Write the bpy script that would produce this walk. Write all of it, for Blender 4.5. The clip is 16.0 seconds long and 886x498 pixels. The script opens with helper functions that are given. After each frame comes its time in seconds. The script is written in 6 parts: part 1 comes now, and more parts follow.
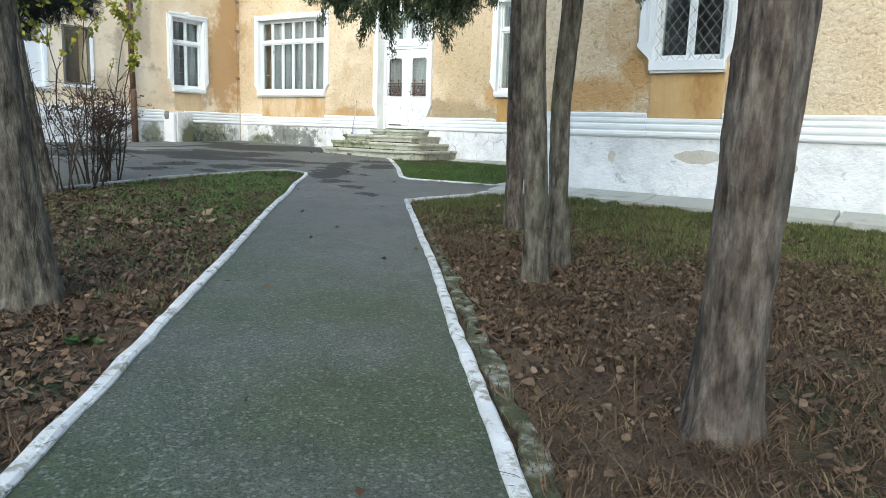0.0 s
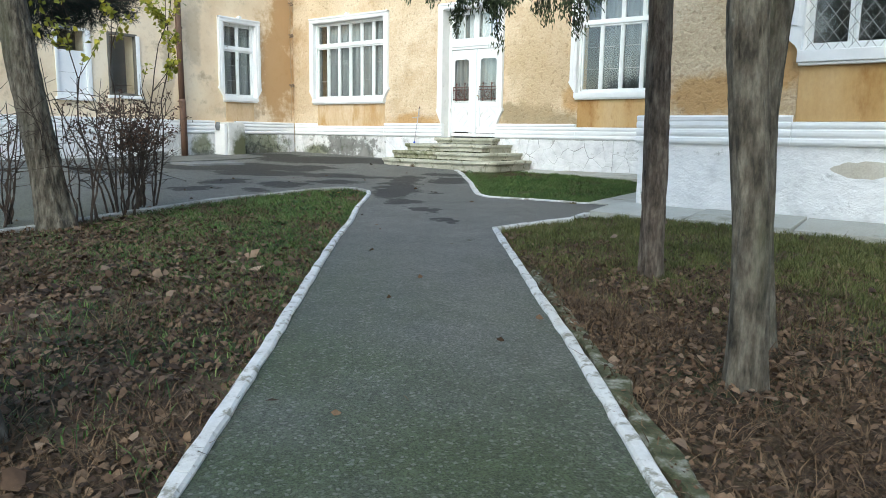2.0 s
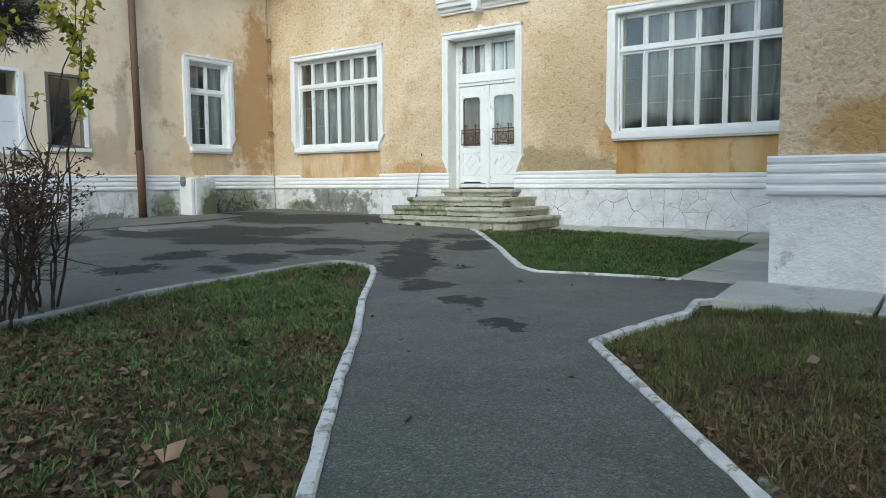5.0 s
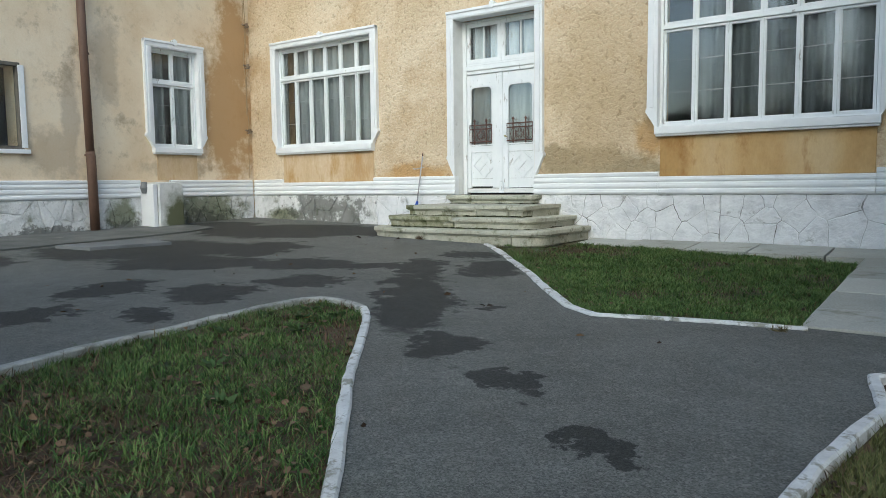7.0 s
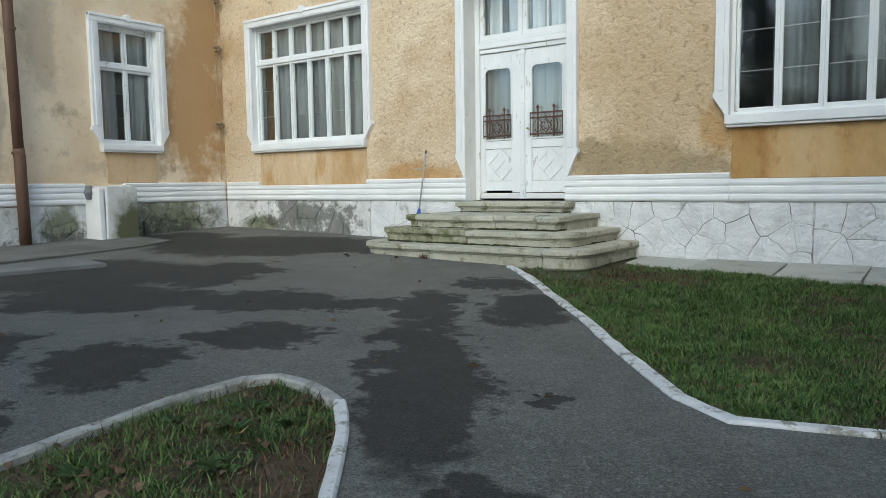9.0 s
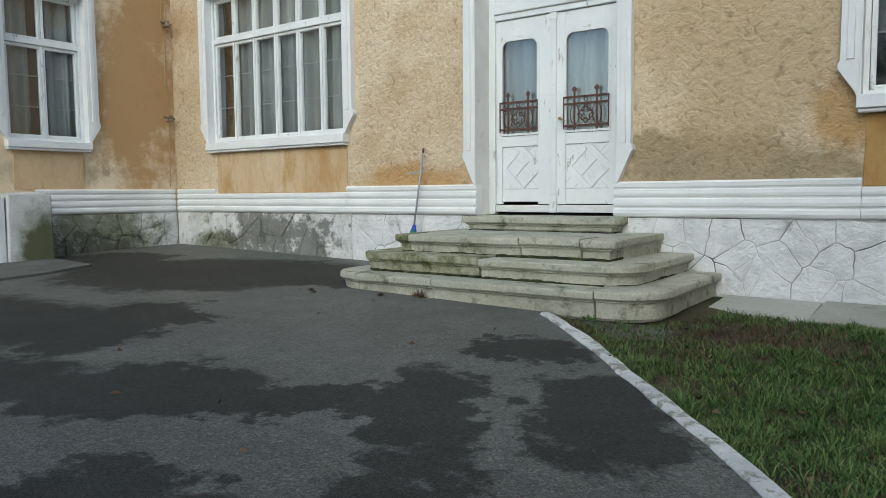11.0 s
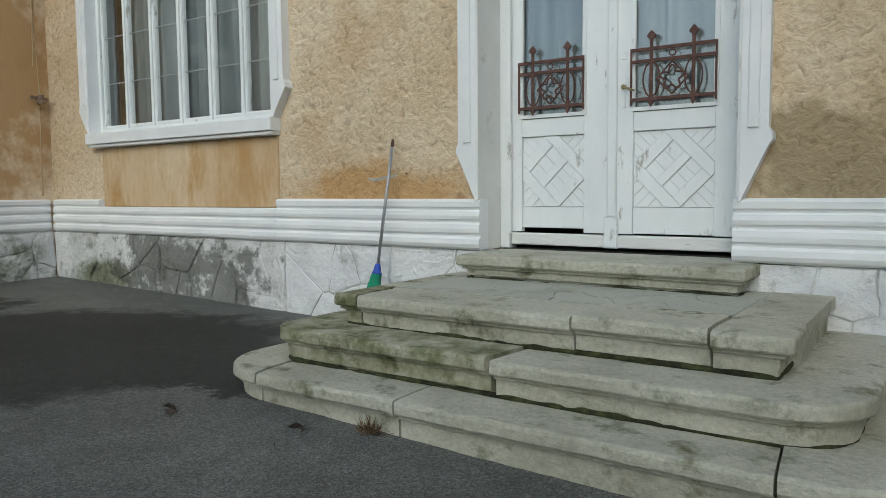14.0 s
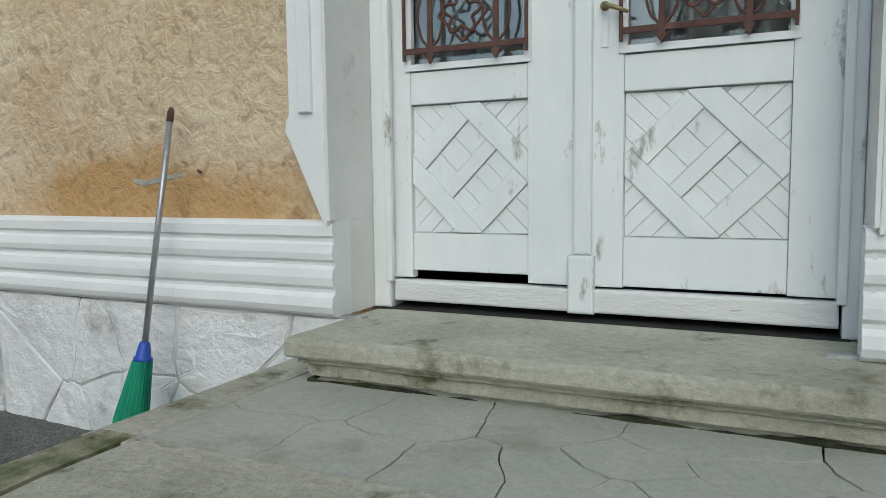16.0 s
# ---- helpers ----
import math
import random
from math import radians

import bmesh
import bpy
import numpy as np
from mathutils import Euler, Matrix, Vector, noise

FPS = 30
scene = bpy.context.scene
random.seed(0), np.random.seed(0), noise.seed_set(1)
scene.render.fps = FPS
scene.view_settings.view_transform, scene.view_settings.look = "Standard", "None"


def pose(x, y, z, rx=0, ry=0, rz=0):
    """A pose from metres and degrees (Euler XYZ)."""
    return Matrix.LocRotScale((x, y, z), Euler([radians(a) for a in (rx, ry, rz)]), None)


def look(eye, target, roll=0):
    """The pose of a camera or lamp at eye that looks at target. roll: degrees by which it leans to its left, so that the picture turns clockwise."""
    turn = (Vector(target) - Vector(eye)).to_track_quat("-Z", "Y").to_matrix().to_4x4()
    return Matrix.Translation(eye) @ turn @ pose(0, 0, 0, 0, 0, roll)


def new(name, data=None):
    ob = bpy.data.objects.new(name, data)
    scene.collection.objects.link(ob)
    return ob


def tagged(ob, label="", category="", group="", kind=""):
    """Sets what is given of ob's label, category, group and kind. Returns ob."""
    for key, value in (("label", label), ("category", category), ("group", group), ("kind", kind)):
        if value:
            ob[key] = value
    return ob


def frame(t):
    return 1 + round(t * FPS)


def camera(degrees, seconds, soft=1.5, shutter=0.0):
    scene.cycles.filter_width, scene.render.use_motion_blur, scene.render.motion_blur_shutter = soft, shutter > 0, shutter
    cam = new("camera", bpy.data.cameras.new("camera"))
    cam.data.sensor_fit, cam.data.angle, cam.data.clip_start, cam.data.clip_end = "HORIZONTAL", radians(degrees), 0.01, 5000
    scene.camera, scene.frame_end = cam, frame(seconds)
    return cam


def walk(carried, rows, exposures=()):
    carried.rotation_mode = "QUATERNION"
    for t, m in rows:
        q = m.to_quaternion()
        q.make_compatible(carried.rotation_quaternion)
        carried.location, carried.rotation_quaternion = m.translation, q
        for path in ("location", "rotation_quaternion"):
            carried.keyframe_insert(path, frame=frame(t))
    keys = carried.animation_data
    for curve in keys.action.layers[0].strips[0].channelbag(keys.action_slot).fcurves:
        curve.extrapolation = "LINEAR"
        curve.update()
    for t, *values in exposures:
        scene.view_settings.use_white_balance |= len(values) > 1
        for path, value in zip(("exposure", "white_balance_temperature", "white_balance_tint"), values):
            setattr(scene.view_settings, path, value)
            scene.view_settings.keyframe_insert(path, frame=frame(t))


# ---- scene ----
cam = camera(62.8, 16.0, soft=0.85)
PATH = [
    (0, (13.745, -17.486, 1.073), (12.662, -15.835, 0.754), 1.9),
    (0.5, (13.316, -17.1, 1.087), (12.139, -15.515, 0.766), 1.4),
    (1, (12.931, -16.805, 1.128), (11.737, -15.233, 0.808), 1.2),
    (1.5, (12.564, -16.462, 1.139), (11.363, -14.894, 0.824), 0.9),
    (2, (12.224, -16.135, 1.157), (11.022, -14.567, 0.846), 0.9),
    (2.5, (11.81, -15.788, 1.163), (10.61, -14.216, 0.862), 0.5),
    (3, (11.449, -15.397, 1.197), (10.249, -13.819, 0.934), 0.2),
    (3.5, (11.055, -15.09, 1.217), (9.858, -13.503, 0.998), 0.1),
    (4, (10.574, -14.617, 1.179), (9.385, -13.021, 0.985), 0.1),
    (4.5, (10.172, -14.252, 1.203), (8.986, -12.652, 1.018), -0.2),
    (7, (8.123, -12.003, 1.292), (6.956, -10.389, 1.115), -0.7),
    (7.5, (7.7, -11.473, 1.313), (6.531, -9.86, 1.137), -0.6),
    (8, (7.271, -10.955, 1.33), (6.103, -9.342, 1.152), -0.8),
    (8.5, (6.834, -10.431, 1.344), (5.669, -8.815, 1.167), -0.7),
    (9, (6.461, -9.982, 1.366), (5.299, -8.364, 1.187), -0.8),
    (9.2, (6.306, -9.776, 1.381), (5.144, -8.158, 1.202), -0.9),
    (11.3, (4.605, -7.383, 1.356), (3.447, -5.76, 1.204), -0.5),
    (11.5, (4.538, -7.208, 1.388), (3.366, -5.595, 1.234), -0.8),
    (12, (4.141, -6.728, 1.417), (2.968, -5.116, 1.262), -0.7),
    (12.5, (3.811, -6.287, 1.451), (2.637, -4.674, 1.299), -0.9),
    (13, (3.472, -5.814, 1.478), (2.302, -4.199, 1.322), -0.9),
    (13.5, (3.114, -5.286, 1.486), (1.955, -3.663, 1.333), -0.8),
    (14, (2.766, -4.761, 1.514), (1.625, -3.126, 1.356), -0.5),
    (14.5, (2.435, -4.241, 1.511), (1.351, -2.569, 1.35), -0.5),
    (15, (2.12, -3.681, 1.536), (1.092, -1.973, 1.372), -0.5),
    (15.5, (1.846, -3.217, 1.574), (0.943, -1.44, 1.405), -0.4),
    (16, (1.548, -2.609, 1.595), (0.688, -0.814, 1.414), -0.7),
]
walk(cam, [(t, look(eye, target, roll)) for t, eye, target, roll in PATH],
     exposures=[(0, 1.42, 6330, -1), (2.0, 1.36, 6330, -1), (3.0, 1.15, 6330, -1), (3.6, 1.0, 6330, -1), (4.5, 0.9, 6330, -1), (8, 0.76, 6330, -1), (12, 0.4, 6330, -1), (15, 0.2, 6330, -1), (16, 0.3, 6330, -1)])


# ---- world, sun, exposure ----
world = bpy.data.worlds.new("sky")
scene.world = world
world.use_nodes = True
_n = world.node_tree.nodes
_sky = _n.new("ShaderNodeTexSky")
_sky.sky_type, _sky.sun_disc = "NISHITA", False
_sky.sun_elevation, _sky.sun_rotation = radians(34), radians(159)
_sky.air_density, _sky.dust_density, _sky.ozone_density = 1.0, 2.2, 3.0
world.node_tree.links.new(_sky.outputs[0], _n["Background"].inputs[0])
_n["Background"].inputs[1].default_value = 0.15
sun = new("sun", bpy.data.lights.new("sun", "SUN"))
sun.data.energy, sun.data.angle, sun.data.color = 0.6, radians(60), (1.0, 0.98, 0.95)
sun.matrix_world = look((0, 0, 20), (-4.8, 12.5, 11.0), 0)


# ---- materials ----
def mat(name, colours, scale=2.0, rough=0.8, metal=0.0, bump=0.3, grain=60.0, grain_amount=0.25, stain=None, stain_scale=0.7,
        stain_at=(0.52, 0.66), coord="world", per="", spec=0.4, stretch=(1, 1, 1), bump_scale=None, bump_dist=0.01, transmission=0.0):
    """A principled surface: broad noise between colours, fine grain, an optional stain colour and a bump of two sizes."""
    m = bpy.data.materials.new(name)
    m.use_nodes = True
    nt = m.node_tree
    N, L = nt.nodes, nt.links
    bsdf = N["Principled BSDF"]
    if coord == "world":
        src = N.new("ShaderNodeNewGeometry").outputs["Position"]
    else:
        src = N.new("ShaderNodeTexCoord").outputs["Object"]
    mp = N.new("ShaderNodeMapping")
    mp.inputs["Scale"].default_value = stretch
    L.new(src, mp.inputs[0])
    v = mp.outputs[0]

    def noise_tex(s, detail=5.0, r=0.6):
        t = N.new("ShaderNodeTexNoise")
        t.inputs["Scale"].default_value, t.inputs["Detail"].default_value, t.inputs["Roughness"].default_value = s, detail, r
        L.new(v, t.inputs["Vector"])
        return t.outputs["Fac"]

    ramp = N.new("ShaderNodeValToRGB")
    cr = ramp.color_ramp
    k = len(colours)
    while len(cr.elements) < k:
        cr.elements.new(0.5)
    for i, c in enumerate(colours):
        cr.elements[i].position = 0.32 + 0.36 * i / max(1, k - 1)
        cr.elements[i].color = (*c, 1)
    fac = noise_tex(scale)
    if per:
        if per == "island":
            rnd = N.new("ShaderNodeNewGeometry").outputs["Random Per Island"]
        else:
            rnd = N.new("ShaderNodeObjectInfo").outputs["Random"]
        mx = N.new("ShaderNodeMath")
        mx.operation = "MULTIPLY_ADD"
        L.new(rnd, mx.inputs[0])
        mx.inputs[1].default_value = 0.42
        mm = N.new("ShaderNodeMath")
        mm.operation = "MULTIPLY_ADD"
        L.new(fac, mm.inputs[0])
        mm.inputs[1].default_value, mm.inputs[2].default_value = 0.5, 0.04
        L.new(mm.outputs[0], mx.inputs[2])
        fac = mx.outputs[0]
    L.new(fac, ramp.inputs[0])
    col = ramp.outputs[0]
    g = noise_tex(grain, 3.0, 0.7)
    gm = N.new("ShaderNodeMix")
    gm.data_type, gm.blend_type = "RGBA", "OVERLAY"
    gm.inputs["Factor"].default_value = grain_amount
    L.new(col, gm.inputs["A"])
    L.new(g, gm.inputs["B"])
    col = gm.outputs["Result"]
    if stain:
        sn = noise_tex(stain_scale, 7.0, 0.68)
        sr = N.new("ShaderNodeMapRange")
        sr.inputs["From Min"].default_value, sr.inputs["From Max"].default_value = stain_at
        L.new(sn, sr.inputs["Value"])
        sm = N.new("ShaderNodeMix")
        sm.data_type = "RGBA"
        L.new(sr.outputs[0], sm.inputs["Factor"])
        L.new(col, sm.inputs["A"])
        sm.inputs["B"].default_value = (*stain, 1)
        col = sm.outputs["Result"]
    L.new(col, bsdf.inputs["Base Color"])
    bsdf.inputs["Roughness"].default_value = rough
    bsdf.inputs["Metallic"].default_value = metal
    bsdf.inputs["Specular IOR Level"].default_value = spec
    if bump > 0:
        b = N.new("ShaderNodeBump")
        b.inputs["Strength"].default_value, b.inputs["Distance"].default_value = bump, bump_dist
        L.new(noise_tex(bump_scale or grain, 6.0, 0.65), b.inputs["Height"])
        L.new(b.outputs[0], bsdf.inputs["Normal"])
    return m


def asphalt_material():
    """Asphalt with fine stone grain, mossy near the garden path's start, and wet patches of their own shape."""
    m = mat("asphalt", [(0.082, 0.086, 0.077), (0.122, 0.126, 0.114)], 1.3, 0.85, bump=0.9, grain=110, grain_amount=0.75, bump_dist=0.006)
    nt = m.node_tree
    N, L = nt.nodes, nt.links
    bsdf = N["Principled BSDF"]
    col = bsdf.inputs["Base Color"].links[0].from_socket
    pos = N.new("ShaderNodeNewGeometry").outputs["Position"]
    warp = N.new("ShaderNodeTexNoise")
    warp.inputs["Scale"].default_value, warp.inputs["Detail"].default_value = 2.2, 7.0
    warp.inputs["Roughness"].default_value = 0.62
    L.new(pos, warp.inputs["Vector"])
    sub = N.new("ShaderNodeVectorMath")
    sub.operation = "MULTIPLY_ADD"
    L.new(warp.outputs["Color"], sub.inputs[0])
    sub.inputs[1].default_value, sub.inputs[2].default_value = (1.15, 1.15, 0), (-0.575, -0.575, 0)
    add = N.new("ShaderNodeVectorMath")
    L.new(pos, add.inputs[0])
    L.new(sub.outputs[0], add.inputs[1])
    rag = N.new("ShaderNodeTexNoise")
    rag.inputs["Scale"].default_value, rag.inputs["Detail"].default_value, rag.inputs["Roughness"].default_value = 6.0, 6.0, 0.65
    L.new(pos, rag.inputs["Vector"])
    fine = N.new("ShaderNodeVectorMath")
    fine.operation = "MULTIPLY_ADD"
    L.new(rag.outputs["Color"], fine.inputs[0])
    fine.inputs[1].default_value, fine.inputs[2].default_value = (0.5, 0.5, 0), (-0.25, -0.25, 0)
    torn = N.new("ShaderNodeVectorMath")
    L.new(add.outputs[0], torn.inputs[0])
    L.new(fine.outputs[0], torn.inputs[1])
    total = None
    for cx, cy, rx, ry, turn in WET:
        mp = N.new("ShaderNodeMapping")
        mp.vector_type = "TEXTURE"
        mp.inputs["Location"].default_value = (cx, cy, 0)
        mp.inputs["Rotation"].default_value = (0, 0, radians(turn))
        mp.inputs["Scale"].default_value = (rx, ry, 1000)
        L.new(torn.outputs[0], mp.inputs[0])
        ln = N.new("ShaderNodeVectorMath")
        ln.operation = "LENGTH"
        L.new(mp.outputs[0], ln.inputs[0])
        if total is None:
            total = ln.outputs["Value"]
        else:
            mn = N.new("ShaderNodeMath")
            mn.operation = "MINIMUM"
            L.new(total, mn.inputs[0])
            L.new(ln.outputs["Value"], mn.inputs[1])
            total = mn.outputs[0]
    mr = N.new("ShaderNodeMapRange")
    mr.inputs["From Min"].default_value, mr.inputs["From Max"].default_value = 1.2, 0.98
    L.new(total, mr.inputs["Value"])
    mul = N.new("ShaderNodeMix")
    mul.data_type, mul.blend_type = "RGBA", "MULTIPLY"
    L.new(mr.outputs[0], mul.inputs["Factor"])
    # thin moss on the path far from the building
    moss = N.new("ShaderNodeMix")
    moss.data_type = "RGBA"
    mn = N.new("ShaderNodeTexNoise")
    mn.inputs["Scale"].default_value, mn.inputs["Detail"].default_value = 0.9, 6.0
    L.new(pos, mn.inputs["Vector"])
    sx = N.new("ShaderNodeSeparateXYZ")
    L.new(pos, sx.inputs[0])
    far = N.new("ShaderNodeMapRange")
    far.inputs["From Min"].default_value, far.inputs["From Max"].default_value = -9.5, -14.0
    L.new(sx.outputs["Y"], far.inputs["Value"])
    mrr = N.new("ShaderNodeMapRange")
    mrr.inputs["From Min"].default_value, mrr.inputs["From Max"].default_value, mrr.inputs["To Max"].default_value = 0.2, 0.62, 1.0
    L.new(mn.outputs["Fac"], mrr.inputs["Value"])
    pr = N.new("ShaderNodeMath")
    pr.operation = "MULTIPLY"
    L.new(far.outputs[0], pr.inputs[0])
    L.new(mrr.outputs[0], pr.inputs[1])
    L.new(pr.outputs[0], moss.inputs["Factor"])
    L.new(col, moss.inputs["A"])
    moss.inputs["B"].default_value = (0.052, 0.068, 0.031, 1)
    agg = N.new("ShaderNodeTexVoronoi")
    agg.inputs["Scale"].default_value = 135.0
    L.new(pos, agg.inputs["Vector"])
    sep = N.new("ShaderNodeSeparateColor")
    L.new(agg.outputs["Color"], sep.inputs[0])
    ar = N.new("ShaderNodeMapRange")
    ar.inputs["From Min"].default_value, ar.inputs["From Max"].default_value, ar.inputs["To Min"].default_value, ar.inputs["To Max"].default_value = 0.0, 1.0, 0.4, 1.6
    L.new(sep.outputs[0], ar.inputs["Value"])
    am = N.new("ShaderNodeMix")
    am.data_type, am.blend_type = "RGBA", "MULTIPLY"
    am.inputs["Factor"].default_value = 0.9
    L.new(moss.outputs["Result"], am.inputs["A"])
    L.new(ar.outputs[0], am.inputs["B"])
    # pale bits of stone worn bare, and a cloudy unevenness
    chip = N.new("ShaderNodeTexVoronoi")
    chip.inputs["Scale"].default_value = 75.0
    L.new(pos, chip.inputs["Vector"])
    cs = N.new("ShaderNodeSeparateColor")
    L.new(chip.outputs["Color"], cs.inputs[0])
    ck = N.new("ShaderNodeMapRange")
    ck.inputs["From Min"].default_value, ck.inputs["From Max"].default_value, ck.inputs["To Max"].default_value = 0.82, 1.0, 0.65
    L.new(cs.outputs[1], ck.inputs["Value"])
    cm = N.new("ShaderNodeMix")
    cm.data_type = "RGBA"
    L.new(ck.outputs[0], cm.inputs["Factor"])
    L.new(am.outputs["Result"], cm.inputs["A"])
    cm.inputs["B"].default_value = (0.23, 0.23, 0.21, 1)
    cl = N.new("ShaderNodeTexNoise")
    cl.inputs["Scale"].default_value, cl.inputs["Detail"].default_value, cl.inputs["Roughness"].default_value = 5.0, 8.0, 0.7
    L.new(pos, cl.inputs["Vector"])
    cr = N.new("ShaderNodeMapRange")
    cr.inputs["From Min"].default_value, cr.inputs["From Max"].default_value, cr.inputs["To Min"].default_value, cr.inputs["To Max"].default_value = 0.3, 0.7, 0.8, 1.2
    L.new(cl.outputs["Fac"], cr.inputs["Value"])
    cc = N.new("ShaderNodeMix")
    cc.data_type, cc.blend_type = "RGBA", "MULTIPLY"
    cc.inputs["Factor"].default_value = 1.0
    L.new(cm.outputs["Result"], cc.inputs["A"])
    L.new(cr.outputs[0], cc.inputs["B"])
    L.new(cc.outputs["Result"], mul.inputs["A"])
    mul.inputs["B"].default_value = (0.265, 0.27, 0.26, 1)
    L.new(mul.outputs["Result"], bsdf.inputs["Base Color"])
    rr = N.new("ShaderNodeMapRange")
    rr.inputs["To Min"].default_value, rr.inputs["To Max"].default_value = 0.58, 0.75
    L.new(mr.outputs[0], rr.inputs["Value"])
    L.new(rr.outputs[0], bsdf.inputs["Roughness"])
    return m


def blotch(m, spots, colour, amount=0.85, warp=0.5, size=2.4):
    """Stains of their own shape on a material: soft ellipsoids at fixed places with noisy outlines."""
    N, L = m.node_tree.nodes, m.node_tree.links
    bsdf = N["Principled BSDF"]
    col = bsdf.inputs["Base Color"].links[0].from_socket
    pos = N.new("ShaderNodeNewGeometry").outputs["Position"]
    wt = N.new("ShaderNodeTexNoise")
    wt.inputs["Scale"].default_value, wt.inputs["Detail"].default_value, wt.inputs["Roughness"].default_value = size, 8.0, 0.7
    L.new(pos, wt.inputs["Vector"])
    total = None
    for c, r in spots:
        mp = N.new("ShaderNodeMapping")
        mp.vector_type = "TEXTURE"
        mp.inputs["Location"].default_value, mp.inputs["Scale"].default_value = c, r
        L.new(pos, mp.inputs[0])
        ln = N.new("ShaderNodeVectorMath")
        ln.operation = "LENGTH"
        L.new(mp.outputs[0], ln.inputs[0])
        if total is None:
            total = ln.outputs["Value"]
        else:
            mn = N.new("ShaderNodeMath")
            mn.operation = "MINIMUM"
            L.new(total, mn.inputs[0])
            L.new(ln.outputs["Value"], mn.inputs[1])
            total = mn.outputs[0]
    ad = N.new("ShaderNodeMath")
    ad.operation = "MULTIPLY_ADD"
    L.new(wt.outputs["Fac"], ad.inputs[0])
    ad.inputs[1].default_value = warp * 4
    L.new(total, ad.inputs[2])
    mr = N.new("ShaderNodeMapRange")
    mr.inputs["From Min"].default_value, mr.inputs["From Max"].default_value, mr.inputs["To Max"].default_value = 1.05 + warp * 2, 0.6 + warp * 2, amount
    L.new(ad.outputs[0], mr.inputs["Value"])
    mx = N.new("ShaderNodeMix")
    mx.data_type = "RGBA"
    L.new(mr.outputs[0], mx.inputs["Factor"])
    L.new(col, mx.inputs["A"])
    mx.inputs["B"].default_value = (*colour, 1)
    L.new(mx.outputs["Result"], bsdf.inputs["Base Color"])


def relief(m, scale, distance, pit_shade, twist=1.2, fine=3.2):
    """Trowelled roughcast: twisted ridges and pits in two sizes, with the pits' shade painted into the colour."""
    N, L = m.node_tree.nodes, m.node_tree.links
    bsdf = N["Principled BSDF"]
    col = bsdf.inputs["Base Color"].links[0].from_socket
    pos = N.new("ShaderNodeNewGeometry").outputs["Position"]
    t = [N.new("ShaderNodeTexNoise") for _ in range(2)]
    for tex, sc in zip(t, (scale, scale * fine)):
        tex.inputs["Scale"].default_value, tex.inputs["Detail"].default_value = sc, 5.0
        tex.inputs["Roughness"].default_value, tex.inputs["Distortion"].default_value = 0.55, twist
        L.new(pos, tex.inputs["Vector"])
    h = N.new("ShaderNodeMath")
    h.operation = "MULTIPLY_ADD"
    L.new(t[1].outputs["Fac"], h.inputs[0])
    h.inputs[1].default_value = 0.35
    L.new(t[0].outputs["Fac"], h.inputs[2])
    b = N.new("ShaderNodeBump")
    b.inputs["Strength"].default_value, b.inputs["Distance"].default_value = 1.0, distance
    L.new(h.outputs[0], b.inputs["Height"])
    L.new(b.outputs[0], bsdf.inputs["Normal"])
    # low parts of the relief get a darker colour, painted cavity shade
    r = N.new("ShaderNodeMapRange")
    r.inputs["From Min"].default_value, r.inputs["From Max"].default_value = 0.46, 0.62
    r.inputs["To Min"].default_value, r.inputs["To Max"].default_value = pit_shade, 0.0
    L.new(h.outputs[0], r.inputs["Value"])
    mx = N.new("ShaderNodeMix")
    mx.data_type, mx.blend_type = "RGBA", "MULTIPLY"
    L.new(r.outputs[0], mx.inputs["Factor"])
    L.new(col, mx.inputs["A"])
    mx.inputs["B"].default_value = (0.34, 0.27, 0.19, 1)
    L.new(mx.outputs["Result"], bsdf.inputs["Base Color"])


def glass_material(name, ior):
    m = mat(name, [(0.86, 0.90, 0.89), (0.90, 0.93, 0.92)], 1.0, 0.0, bump=0.12, grain_amount=0.0, bump_scale=2.2, bump_dist=0.02, spec=0.5)
    p = m.node_tree.nodes["Principled BSDF"]
    p.inputs["Transmission Weight"].default_value, p.inputs["IOR"].default_value = 1.0, ior
    return m


# wet patches on the asphalt: centre, half lengths, turn
WET_PATH = [(3.7, -6.4, 0.36, 1.55, 36), (2.47, -4.65, 0.32, 0.7, 36), (2.35, -3.3, 0.42, 0.32, 34), (3.3, -4.3, 0.36, 0.7, 34), (4.64, -6.53, 0.13, 0.12, 36),
            (5.15, -7.9, 0.3, 0.36, 36), (5.9, -8.4, 0.14, 0.26, 36), (6.83, -9.05, 0.12, 0.17, 36), (1.75, -5.1, 0.75, 0.24, 35)]
WET_YARD = [(-2.6, -2.2, 1.7, 1.2, 31), (-1.03, -1.85, 0.62, 0.42, 31), (-0.8, -4.5, 0.45, 0.95, 35), (-0.74, -4.1, 0.45, 0.28, 34), (1.0, -5.35, 0.6, 0.55, 35),
            (-2.3, -5.6, 1.5, 1.25, 35), (-0.3, -6.2, 1.0, 0.7, 35), (2.15, -6.4, 0.45, 0.38, 36), (1.92, -7.5, 0.42, 0.52, 36), (2.47, -8.44, 0.22, 0.3, 36),
            (0.9, -8.0, 0.36, 0.55, 36), (1.7, -9.2, 0.3, 0.42, 36), (-4.8, -2.4, 0.9, 0.9, 31), (-2.6, -8.3, 0.8, 1.0, 40)]
WET = WET_PATH + WET_YARD
M_ASPHALT = asphalt_material()
M_GLASS = glass_material("window glass", 1.6)
# IOR raised above real glass to strengthen the sky's reflection in the door
M_GLASS_DOOR = glass_material("door glass with boosted reflection", 1.85)
